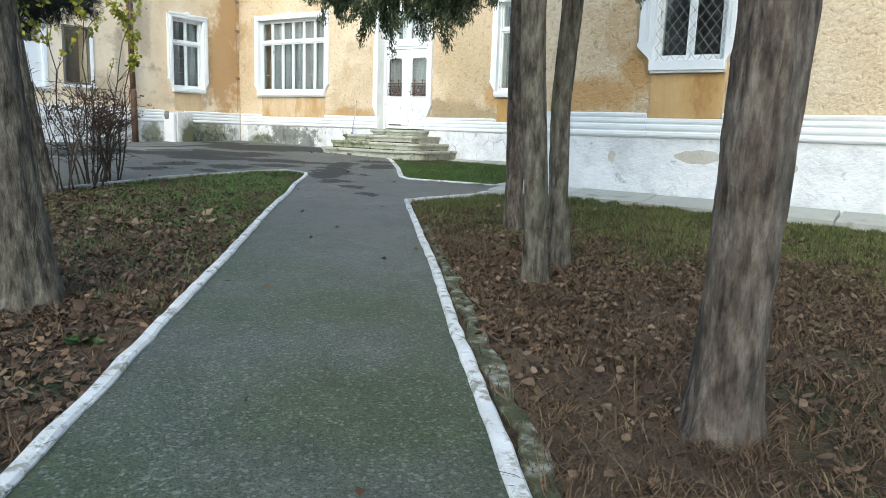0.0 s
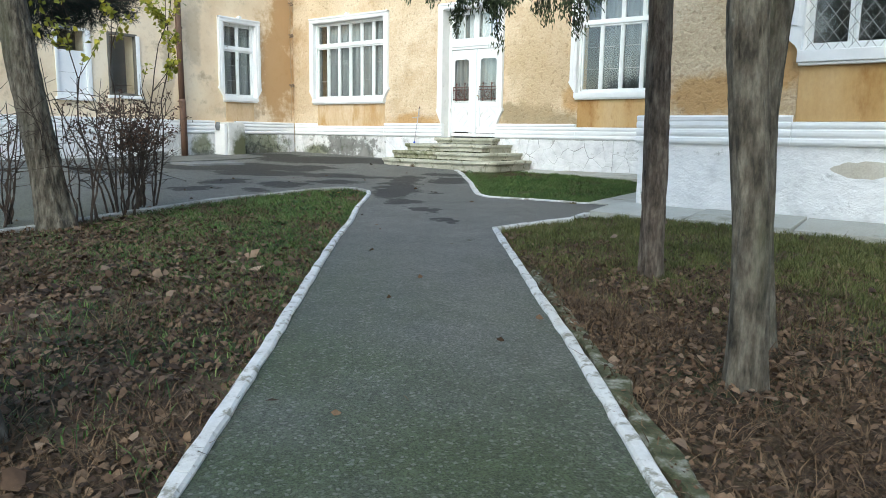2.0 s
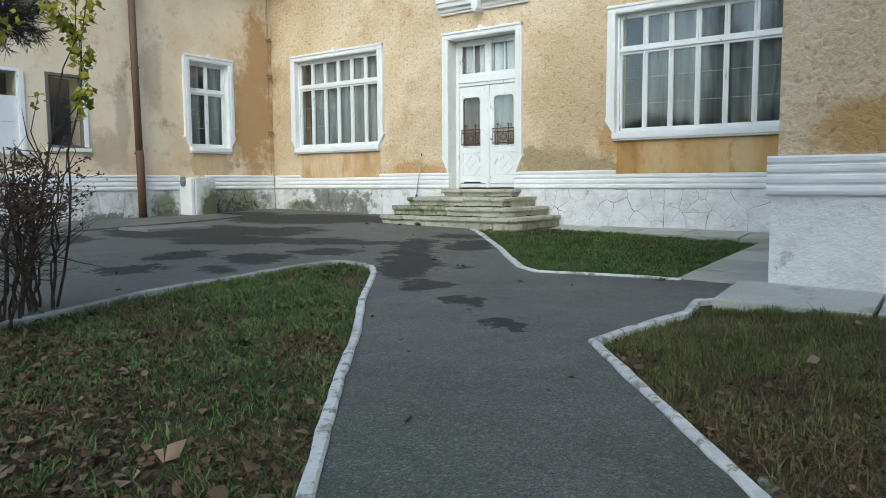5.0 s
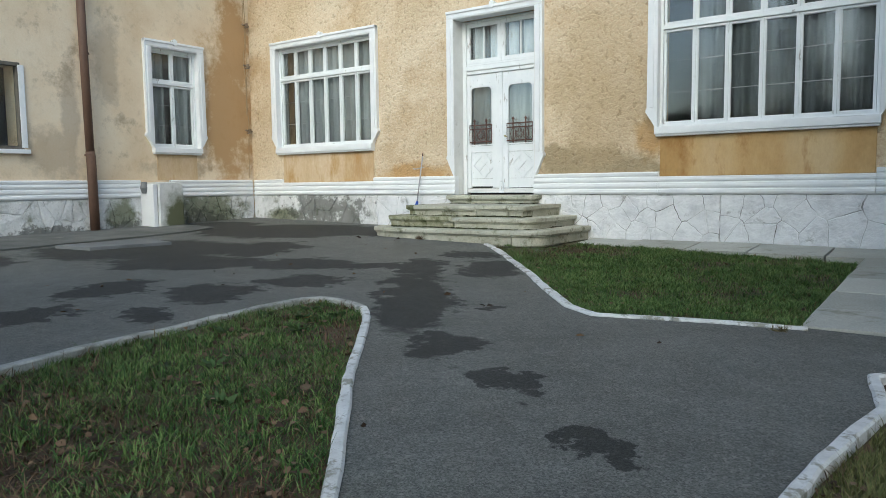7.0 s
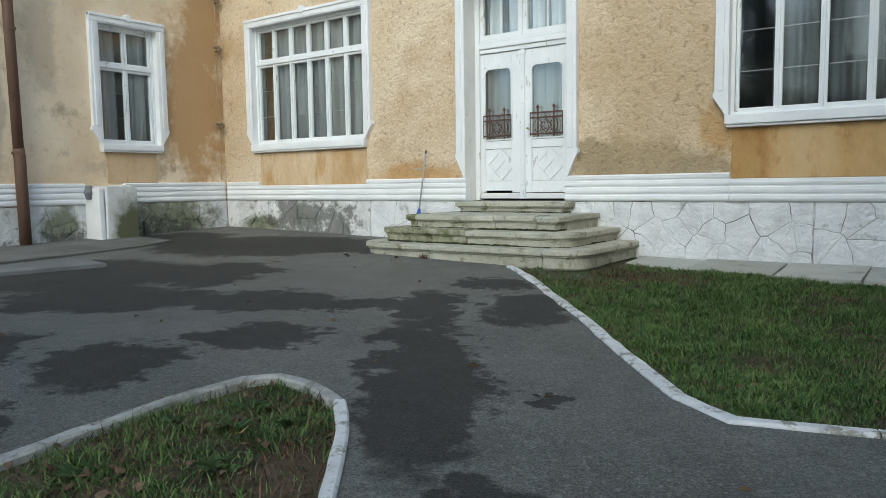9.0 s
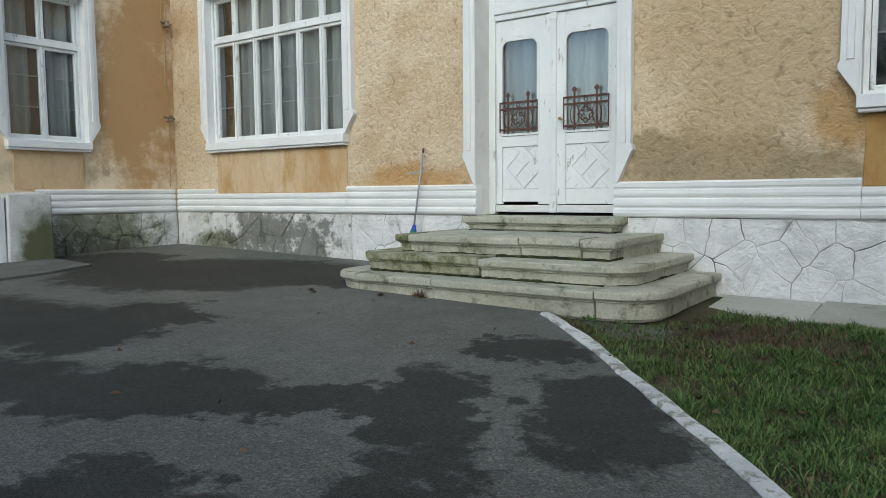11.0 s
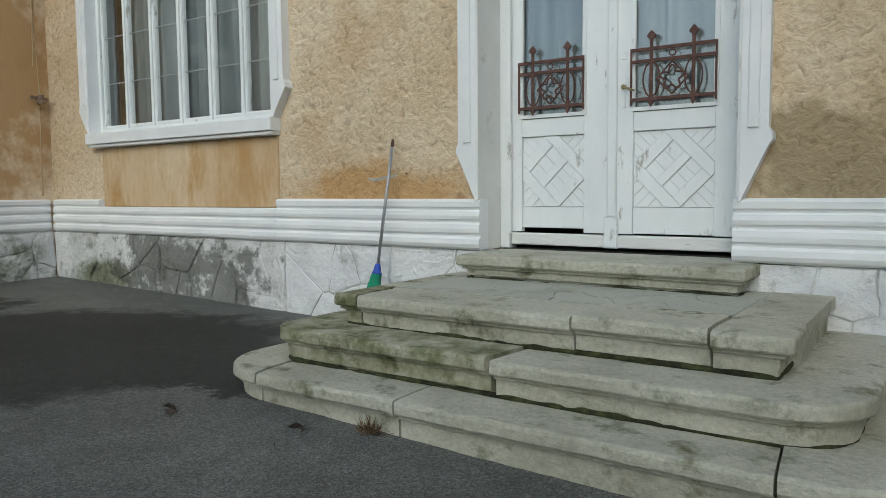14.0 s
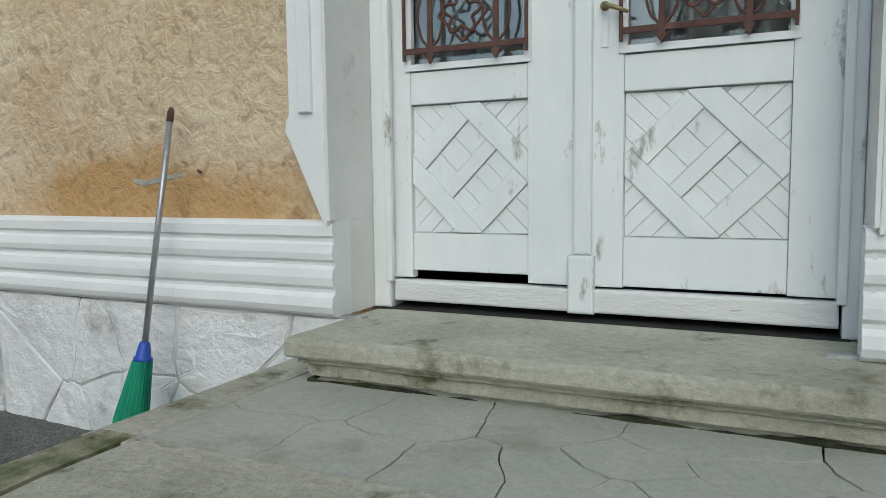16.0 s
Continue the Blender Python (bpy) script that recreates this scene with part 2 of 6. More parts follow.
M_PLASTER = mat("ochre stucco", [(0.55, 0.425, 0.265), (0.66, 0.53, 0.365), (0.735, 0.62, 0.455)], 0.55, 0.92, bump=1.0, grain=22, grain_amount=0.5,
                stain=(0.46, 0.30, 0.145), stain_scale=0.6, stain_at=(0.52, 0.72), bump_scale=20, bump_dist=0.055)
M_PLASTER_SMOOTH = mat("smooth pale ochre plaster", [(0.66, 0.51, 0.335), (0.76, 0.63, 0.455), (0.81, 0.71, 0.555)], 0.5, 0.92, bump=0.4, grain=36,
                       grain_amount=0.16, stain=(0.42, 0.325, 0.215), stain_scale=1.6, stain_at=(0.58, 0.72), bump_scale=8, bump_dist=0.012)
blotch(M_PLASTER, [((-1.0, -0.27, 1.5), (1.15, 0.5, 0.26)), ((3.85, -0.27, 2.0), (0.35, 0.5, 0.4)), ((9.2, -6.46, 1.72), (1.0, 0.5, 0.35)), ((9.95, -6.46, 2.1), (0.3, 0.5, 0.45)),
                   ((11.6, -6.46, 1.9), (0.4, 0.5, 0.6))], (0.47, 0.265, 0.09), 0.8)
blotch(M_PLASTER, [((2.9, -0.27, 1.55), (1.5, 0.5, 0.42)), ((2.2, -0.27, 1.75), (0.5, 0.5, 0.3))], (0.27, 0.205, 0.11), 0.75)
blotch(M_PLASTER, [((3.0, -0.27, 2.9), (1.1, 0.5, 1.7))], (0.47, 0.345, 0.195), 0.5)
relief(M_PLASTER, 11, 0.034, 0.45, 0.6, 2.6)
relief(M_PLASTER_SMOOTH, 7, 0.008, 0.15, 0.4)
blotch(M_PLASTER_SMOOTH, [((-6.05, -0.95, 3.0), (0.5, 0.95, 1.9)), ((-6.05, -0.7, 4.6), (0.5, 0.6, 1.4))], (0.44, 0.265, 0.115), 0.9)
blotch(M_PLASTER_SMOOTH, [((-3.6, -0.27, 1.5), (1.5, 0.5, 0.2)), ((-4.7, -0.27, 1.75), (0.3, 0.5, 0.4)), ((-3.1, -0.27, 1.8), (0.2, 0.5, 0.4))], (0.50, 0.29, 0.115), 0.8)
blotch(M_PLASTER_SMOOTH, [((-6.05, -2.4, 1.7), (0.5, 1.0, 0.22)), ((-6.05, -5.1, 2.0), (0.5, 0.7, 0.6)), ((-6.05, -3.9, 3.8), (0.5, 0.35, 1.0)), ((-6.05, -4.7, 2.6), (0.5, 0.2, 1.4))], (0.34, 0.27, 0.19), 0.5)
M_PANEL = mat("orange ochre panel paint", [(0.44, 0.265, 0.10), (0.54, 0.355, 0.16), (0.59, 0.43, 0.235)], 1.3, 0.9, bump=0.3, grain=30,
              grain_amount=0.15, stain=(0.32, 0.15, 0.04), stain_scale=1.9, stain_at=(0.55, 0.7), stretch=(1, 1, 0.45))
M_PANEL_PALE = mat("pale ochre panel with rusty streaks", [(0.50, 0.34, 0.18), (0.60, 0.445, 0.275), (0.66, 0.525, 0.36)], 1.6, 0.92, bump=0.4, grain=30, grain_amount=0.2,
                   stain=(0.46, 0.27, 0.10), stain_scale=2.2, stain_at=(0.5, 0.66), stretch=(1, 1, 0.35), bump_scale=10, bump_dist=0.012)
M_WHITE = mat("white lime paint", [(0.74, 0.75, 0.755), (0.82, 0.825, 0.82)], 2.5, 0.8, bump=0.35, grain=30, grain_amount=0.1, stain=(0.55, 0.55, 0.53),
              stain_scale=2.3, stain_at=(0.66, 0.8), bump_scale=22, bump_dist=0.008)
M_BASE = mat("whitewashed rubble stone", [(0.62, 0.625, 0.63), (0.76, 0.762, 0.765), (0.82, 0.82, 0.82)], 3.0, 0.9, bump=0.9, grain=26, grain_amount=0.2,
             stain=(0.42, 0.42, 0.40), stain_scale=3.4, stain_at=(0.6, 0.69), bump_scale=9, bump_dist=0.045)
M_BASE_DIRTY = mat("damp mossy whitewashed stone", [(0.50, 0.505, 0.49), (0.68, 0.68, 0.67), (0.79, 0.79, 0.785)], 2.4, 0.92, bump=0.9, grain=24,
                   grain_amount=0.3, stain=(0.22, 0.225, 0.17), stain_scale=2.8, stain_at=(0.55, 0.68), bump_scale=12, bump_dist=0.04)
blotch(M_BASE_DIRTY, [((-6.05, -1.6, 0.78), (0.5, 1.0, 0.55)), ((-6.05, -3.75, 0.72), (0.5, 0.4, 0.35)), ((-4.9, -0.27, 0.6), (0.6, 0.5, 0.25))], (0.12, 0.135, 0.055), 0.8)
blotch(M_BASE_DIRTY, [((-6.05, -1.8, 0.45), (0.5, 1.0, 0.42)), ((-6.05, -3.8, 0.45), (0.5, 0.55, 0.22)), ((-6.05, -5.3, 0.45), (0.5, 0.8, 0.15)), ((-3.7, -0.27, 0.75), (1.3, 0.5, 0.45)), ((-2.85, -0.27, 0.6), (0.45, 0.5, 0.45)),
                      ((-4.8, -0.27, 0.4), (0.9, 0.5, 0.12))], (0.075, 0.077, 0.06), 0.75, 1.1, 4.5)
M_PAINT = mat("old white door paint", [(0.72, 0.745, 0.75), (0.81, 0.825, 0.82)], 3.0, 0.6, bump=0.4, grain=50, grain_amount=0.12, stain=(0.36, 0.345, 0.31),
              stain_scale=9.0, stain_at=(0.61, 0.68), bump_scale=40, bump_dist=0.003, stretch=(1, 1, 0.35))
M_JAMB = mat("stained white reveal paint", [(0.66, 0.655, 0.62), (0.78, 0.775, 0.75)], 2.2, 0.75, bump=0.3, grain=30, grain_amount=0.1,
             stain=(0.42, 0.40, 0.36), stain_scale=2.6, stain_at=(0.6, 0.75))
M_STONE = mat("worn limestone steps", [(0.36, 0.35, 0.275), (0.45, 0.44, 0.355), (0.52, 0.505, 0.42)], 2.6, 0.9, bump=0.9, grain=38, grain_amount=0.38,
              stain=(0.13, 0.132, 0.07), stain_scale=4.2, stain_at=(0.555, 0.69), bump_scale=24, bump_dist=0.02)
M_STONE_MOSS = mat("mossy limestone step", [(0.13, 0.14, 0.065), (0.30, 0.295, 0.20), (0.46, 0.445, 0.355)], 7.0, 0.95, bump=0.9, grain=45, grain_amount=0.4,
                   stain=(0.085, 0.09, 0.035), stain_scale=5.0, stain_at=(0.55, 0.68), bump_scale=26, bump_dist=0.015)
M_FLAG = mat("grey limestone landing flag", [(0.36, 0.37, 0.315), (0.43, 0.43, 0.37)], 2.2, 0.88, bump=0.5, grain=60, grain_amount=0.3,
             stain=(0.24, 0.23, 0.17), stain_scale=2.0, stain_at=(0.55, 0.75), bump_scale=30, bump_dist=0.006)
M_SLAB = mat("weathered concrete slab", [(0.33, 0.33, 0.285), (0.46, 0.46, 0.41)], 1.8, 0.92, bump=0.6, grain=55, grain_amount=0.35, per="object",
             stain=(0.19, 0.19, 0.13), stain_scale=1.6, stain_at=(0.57, 0.72), bump_scale=30, bump_dist=0.008)
M_KERB = mat("flaking white kerb paint", [(0.55, 0.55, 0.53), (0.72, 0.72, 0.70)], 6.0, 0.9, bump=0.9, grain=40, grain_amount=0.25, stain=(0.30, 0.29, 0.24),
             stain_scale=9.0, stain_at=(0.52, 0.6), bump_scale=35, bump_dist=0.01)
M_KERB_BARE = mat("bare mossy concrete edging", [(0.03, 0.036, 0.014), (0.085, 0.09, 0.045), (0.33, 0.33, 0.28)], 9.0, 0.95, bump=0.8, grain=50, grain_amount=0.4,
                  bump_scale=30, bump_dist=0.012)
M_KERB_PALE = mat("worn pale concrete edging", [(0.20, 0.20, 0.17), (0.36, 0.36, 0.33), (0.48, 0.48, 0.45)], 4.0, 0.95, bump=0.8, grain=50, grain_amount=0.4, bump_scale=30, bump_dist=0.012)
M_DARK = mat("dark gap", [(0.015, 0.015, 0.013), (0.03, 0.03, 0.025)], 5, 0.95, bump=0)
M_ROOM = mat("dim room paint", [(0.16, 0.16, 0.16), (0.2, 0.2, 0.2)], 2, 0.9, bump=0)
M_ROOF = mat("old clay roof tile", [(0.25, 0.09, 0.05), (0.33, 0.14, 0.08)], 3, 0.9, bump=0.5, grain=30)


# ---- mesh helpers ----
def part(name, bm, material, parent=None, label="", smooth=False):
    """Links a bmesh as one mesh object, under a thing or a part."""
    me = bpy.data.meshes.new(name)
    bmesh.ops.recalc_face_normals(bm, faces=bm.faces)
    bm.to_mesh(me)
    bm.free()
    me.materials.append(material)
    if smooth:
        for p in me.polygons:
            p.use_smooth = True
    ob = new(name, me)
    if parent:
        ob.parent = parent
    if label:
        ob["label"] = label
    return ob


def mesh_part(name, verts, faces, material, parent=None, label="", smooth=False):
    me = bpy.data.meshes.new(name)
    me.from_pydata(verts, [], faces)
    me.materials.append(material)
    if smooth:
        for p in me.polygons:
            p.use_smooth = True
    ob = new(name, me)
    if parent:
        ob.parent = parent
    if label:
        ob["label"] = label
    return ob


def thing(name, label, category, kind="", group=""):
    return tagged(new(name), label, category, group, kind)


def box(bm, x0, x1, y0, y1, z0, z1, bevel=0.0):
    """Adds a box, its edges bevelled if asked."""
    ret = bmesh.ops.create_cube(bm, size=1.0, matrix=Matrix.LocRotScale(((x0 + x1) / 2, (y0 + y1) / 2, (z0 + z1) / 2), None, (abs(x1 - x0), abs(y1 - y0), abs(z1 - z0))))
    if bevel > 0:
        edges = list({e for v in ret["verts"] for e in v.link_edges})
        bmesh.ops.bevel(bm, geom=edges, offset=bevel, segments=2, profile=0.6, affect="EDGES")
    return bm


def boxes(*rows, bevel=0.0):
    bm = bmesh.new()
    for r in rows:
        box(bm, *r, bevel=bevel)
    return bm


def prism(poly, to3d, d0, d1, bevel=0.0, bm=None):
    """A flat polygon pulled from depth d0 to d1; to3d maps (u, v, d) to a place."""
    bm = bm or bmesh.new()
    a = [bm.verts.new(to3d(u, v, d0)) for u, v in poly]
    b = [bm.verts.new(to3d(u, v, d1)) for u, v in poly]
    fs = [bm.faces.new(a), bm.faces.new(b)]
    k = len(poly)
    for i in range(k):
        fs.append(bm.faces.new((a[i], a[(i + 1) % k], b[(i + 1) % k], b[i])))
    if bevel:
        es = [e for e in fs[1].edges]
        bmesh.ops.bevel(bm, geom=es, offset=bevel, segments=2, profile=0.5, affect="EDGES")
    return bm


def sweep(profile, path, to_closed=False, bm=None):
    """A profile of (out, up) pairs carried along a level path of (x, y, nx, ny): out goes along the normal."""
    bm = bm or bmesh.new()
    rings = [[bm.verts.new((x + nx * o, y + ny * o, u)) for o, u in profile] for x, y, nx, ny in path]
    k = len(profile)
    for r in range(len(rings) - 1):
        for i in range(k):
            bm.faces.new((rings[r][i], rings[r][(i + 1) % k], rings[r + 1][(i + 1) % k], rings[r + 1][i]))
    bm.faces.new(rings[0])
    bm.faces.new(rings[-1])
    return bm


def tube(bm, pts, radii, seg=8, cap=True):
    """A round tube through points; radii: one or one per point."""
    pts = [Vector(p) for p in pts]
    if not hasattr(radii, "__len__"):
        radii = [radii] * len(pts)
    rings = []
    ref = Vector((0.31, 0.77, 0.55))
    for i, p in enumerate(pts):
        d = (pts[min(i + 1, len(pts) - 1)] - pts[max(i - 1, 0)])
        d = d.normalized() if d.length > 1e-9 else Vector((0, 0, 1))
        a = d.cross(ref)
        if a.length < 1e-3:
            a = d.cross(Vector((1, 0, 0)))
        a.normalize()
        b = d.cross(a)
        rings.append([bm.verts.new(p + (a * math.cos(2 * math.pi * j / seg) + b * math.sin(2 * math.pi * j / seg)) * radii[i]) for j in range(seg)])
    for r in range(len(rings) - 1):
        for j in range(seg):
            bm.faces.new((rings[r][j], rings[r][(j + 1) % seg], rings[r + 1][(j + 1) % seg], rings[r + 1][j]))
    if cap:
        bm.faces.new(rings[0])
        bm.faces.new(rings[-1])
    return bm


def zg(x, y):
    """Height of the asphalt: it falls gently away from the building's corner."""
    return 0.337 - 0.0228 * max(-9.0, min(30.0, x)) + 0.00824 * max(-40.0, min(4.0, y)) + 0.08 * math.exp(-((y + 0.4) / 2.6) ** 2)


def zbed(x, y):
    """Height of the soil, a little lower than the asphalt and uneven."""
    n = noise.noise((x * 0.8, y * 0.8, 3.1)) * 0.025 + noise.noise((x * 2.7, y * 2.7, 7.7)) * 0.012
    near = max(0.0, min(1.0, (y + 9.8) / 2.2)) * max(0.0, min(1.0, (x - 7.9) / 0.9)) * (1.0 if y < -6.0 else 0.0)
    return zg(x, y) - 0.035 + n + 0.105 * near


def draped(name, poly, height, thick, material, parent=None, cell=0.5, label=""):
    """A flat-lying sheet of the given outline, cut in cells and laid over the ground, with its edges going down."""
    bm = bmesh.new()
    f = bm.faces.new([bm.verts.new((x, y, 0)) for x, y in poly])
    for axis in (0, 1):
        lo, hi = min(p[axis] for p in poly), max(p[axis] for p in poly)
        k = math.floor(lo / cell) + 1
        while k * cell < hi:
            co, no = [0, 0, 0], [0, 0, 0]
            co[axis], no[axis] = k * cell, 1
            bmesh.ops.bisect_plane(bm, geom=bm.verts[:] + bm.edges[:] + bm.faces[:], plane_co=co, plane_no=no)
            k += 1
    for face in bm.faces:
        if face.normal.z < 0:
            face.normal_flip()
    rim = [e for e in bm.edges if e.is_boundary]
    ret = bmesh.ops.extrude_edge_only(bm, edges=rim)
    low = {g for g in ret["geom"] if isinstance(g, bmesh.types.BMVert)}
    for v in bm.verts:
        v.co.z = height(v.co.x, v.co.y) - (thick if v in low else 0)
    bmesh.ops.triangulate(bm, faces=[q for q in bm.faces if len(q.verts) > 4])
    return part(name, bm, material, parent, label)


# ---- ground ----
def axis_cuts(lo, hi, fine, far):
    mid = list(np.arange(lo, hi + 1e-6, fine))
    out = [hi + s for s in (1, 3, 7, 15, 35, 80, far)]
    return [lo - s for s in (far, 80, 35, 15, 7, 3, 1)] + mid + out


GX, GY = axis_cuts(-8, 22, 0.3, 250), axis_cuts(-27, 3, 0.3, 250)
verts = [(x, y, zbed(x, y)) for y in GY for x in GX]
nx = len(GX)
faces = [(j * nx + i, j * nx + i + 1, (j + 1) * nx + i + 1, (j + 1) * nx + i) for j in range(len(GY) - 1) for i in range(nx - 1)]
M_SOIL = mat("damp soil with needles", [(0.045, 0.029, 0.016), (0.085, 0.057, 0.033), (0.13, 0.09, 0.054)], 2.2, 0.97, bump=1.0, grain=55, grain_amount=0.5,
             stain=(0.035, 0.045, 0.016), stain_scale=0.55, stain_at=(0.5, 0.62), bump_scale=22, bump_dist=0.03)
ground = mesh_part("ground", verts, faces, M_SOIL, smooth=True)
tagged(ground, "brown soil of the garden beds with thin moss", "ground", kind="structure")

# edges of the garden path, from the far end to the yard
LEFT_EDGE = [(19.6, -26.2), (15.5, -21.3), (11.46, -16.47), (11.12, -16.06), (10.82, -15.69), (10.2, -14.95), (9.5, -14.1), (8.87, -13.35), (7.66, -11.92), (6.79, -10.87),
             (6.15, -10.05), (5.2, -8.95), (4.6, -8.18), (4.06, -7.50), (3.75, -7.2), (3.42, -7.08), (3.12, -7.06), (3.0, -7.22), (2.99, -7.72), (3.1, -8.45), (3.17, -9.3),
             (3.3, -10.0), (3.6, -10.95), (4.1, -12.4), (4.9, -14.8), (6.2, -18.5), (8.0, -23.0), (9.5, -27.0)]
RIGHT_EDGE = [(20.9, -25.2), (16.8, -20.3), (12.79, -15.50), (12.46, -15.10), (12.06, -14.61), (11.45, -13.86), (10.85, -13.09), (10.3, -12.4), (9.72, -11.71), (9.05, -10.88),
              (8.1, -9.72), (7.63, -9.14), (7.68, -8.6), (7.76, -8.1), (7.83, -7.7), (7.72, -7.05), (7.88, -6.85), (8.0, -7.35)]
LAWN = [(1.83, -2.16), (2.09, -2.4), (2.6, -2.92), (3.16, -3.58), (3.8, -4.3), (4.5, -5.2), (5.15, -5.98), (5.49, -6.2), (5.8, -6.1), (6.4, -5.9), (7.08, -5.75),
        (7.0, -3.0), (6.95, -1.32), (5.0, -1.3), (3.1, -1.2), (2.95, -1.6), (2.7, -2.1)]
YARD = LEFT_EDGE[13:] + [(-5.9, -27.0), (-5.9, -0.3), (1.9, -0.3), (1.85, -1.6)] + LAWN[:11] + [(8.15, -5.72), (8.15, -6.9)] + RIGHT_EDGE[-2:10:-1]
PATH_STRIP = LEFT_EDGE[:14] + RIGHT_EDGE[11::-1]
yard = draped("pavement_yard", YARD, zg, 0.12, M_ASPHALT)
tagged(yard, "grey asphalt yard with dark wet patches", "pavement", kind="structure")
garden_path = draped("pavement_path", PATH_STRIP, zg, 0.12, M_ASPHALT)
tagged(garden_path, "grey asphalt garden path with greenish moss tint", "pavement", kind="structure")


def kerb_line(name, line, width, height, material, label, side=1, length=0.9, wobble=0.02, shift=0.045):
    """Edging stones laid end to end along a line."""
    owner = tagged(new(name), label, "kerb", kind="structure")
    pts = [Vector((x, y)) for x, y in line]
    dense = []
    for a, b in zip(pts, pts[1:]):
        k = max(1, int((b - a).length / 0.15))
        dense += [a.lerp(b, i / k) for i in range(k)]
    dense.append(pts[-1])
    per = max(2, int(length / 0.15))
    i = 0
    while i < len(dense) - 1:
        seg = dense[i:i + per + 1]
        if len(seg) < 2:
            break
        bm = bmesh.new()
        rings = []
        for j, p in enumerate(seg):
            q0, q1 = dense[max(0, i + j - 1)], dense[min(len(dense) - 1, i + j + 1)]
            d = (q1 - q0).normalized()
            nrm = Vector((-d.y, d.x)) * side
            if j == 0:
                p = p + d * 0.004
            if j == len(seg) - 1:
                p = p - d * 0.004
            s = noise.noise((p.x * 5, p.y * 5, 1.7)) * wobble
            s2 = noise.noise((p.x * 6, p.y * 6, 9.7)) * wobble
            h = height + noise.noise((p.x * 4, p.y * 4, 4.4)) * 0.008
            z = zg(p.x, p.y)
            a, b = p + nrm * (s - shift), p + nrm * (width - shift + s2)
            c = nrm * 0.012
            rings.append([bm.verts.new((*v, w)) for v, w in ((a, z - 0.1), (a, z + h - 0.012), (a + c, z + h), (b - c, z + h), (b, z + h - 0.012), (b, z - 0.1))])
        for r in range(len(rings) - 1):
            for k in range(6):
                bm.faces.new((rings[r][k], rings[r][(k + 1) % 6], rings[r + 1][(k + 1) % 6], rings[r + 1][k]))
        bm.faces.new(rings[0])
        bm.faces.new(rings[-1])
        part("kerbstone", bm, material, owner)
        i += per
    return owner


kerb_line("kerb_1", LEFT_EDGE[:15], 0.07, 0.024, M_KERB, "low white-painted concrete kerb along the garden path", 1, wobble=0.013)
kerb_line("kerb_2", LEFT_EDGE[14:], 0.09, 0.022, M_KERB_PALE, "low bare grey concrete edging of the bed", 1)
kerb_line("kerb_3", RIGHT_EDGE[:17], 0.07, 0.024, M_KERB, "low white-painted concrete kerb along the garden path", -1, wobble=0.013)
kerb_line("kerb_4", [(x + 0.075, y - 0.06) for x, y in LAWN[:11]], 0.095, 0.02, M_KERB, "low white-painted kerb round the small lawn", -1)
kerb_line("kerb_5", [(x + 0.042, y + 0.035) for x, y in RIGHT_EDGE[:10]], 0.095, -0.006, M_KERB_BARE, "mossy grey concrete band beside the white kerb", -1, wobble=0.06, length=1.6, shift=0.0)


# ---- building ----
DW, LW, WW, WX = -0.27, -6.05, -6.46, 8.25     # plaster faces: door wall (y), west wall (x), wing front (y), wing side (x)
TOP = 6.6


def wall_grid(name, us, zs, holes, to3d, thick, material, label):
    """A wall of the given outline with through openings; u runs along it, depth 0 is its outer face."""
    us = sorted({us[0], us[1], *[h[0] for h in holes], *[h[1] for h in holes]})
    zz = sorted({zs[0], zs[1], *[h[2] for h in holes], *[h[3] for h in holes]})
    bm = bmesh.new()
    vs = {}

    def v(u, z, d):
        key = (round(u, 4), round(z, 4), d)
        if key not in vs:
            vs[key] = bm.verts.new(to3d(u, z, d))
        return vs[key]

    def solid(i, j):
        if i < 0 or j < 0 or i >= len(us) - 1 or j >= len(zz) - 1:
            return False
        cu, cz = (us[i] + us[i + 1]) / 2, (zz[j] + zz[j + 1]) / 2
        return not any(h[0] < cu < h[1] and h[2] < cz < h[3] for h in holes)

    for i in range(len(us) - 1):
        for j in range(len(zz) - 1):
            if not solid(i, j):
                continue
            u0, u1, z0, z1 = us[i], us[i + 1], zz[j], zz[j + 1]
            for d in (0, thick):
                bm.faces.new((v(u0, z0, d), v(u1, z0, d), v(u1, z1, d), v(u0, z1, d)))
            if not solid(i - 1, j):
                bm.faces.new((v(u0, z0, 0), v(u0, z1, 0), v(u0, z1, thick), v(u0, z0, thick)))
            if not solid(i + 1, j):
                bm.faces.new((v(u1, z0, 0), v(u1, z1, 0), v(u1, z1, thick), v(u1, z0, thick)))
            if not solid(i, j - 1):
                bm.faces.new((v(u0, z0, 0), v(u1, z0, 0), v(u1, z0, thick), v(u0, z0, thick)))
            if not solid(i, j + 1):
                bm.faces.new((v(u0, z1, 0), v(u1, z1, 0), v(u1, z1, thick), v(u0, z1, thick)))
    return tagged(part(name, bm, material), label, "wall", kind="structure")


def on_door(u, z, d):
    return (u, DW + d, z)


def on_west(u, z, d):
    return (LW - d, u, z)


def on_wing(u, z, d):
    return (u, WW + d, z)


def on_side(u, z, d):
    return (WX + d, u, z)


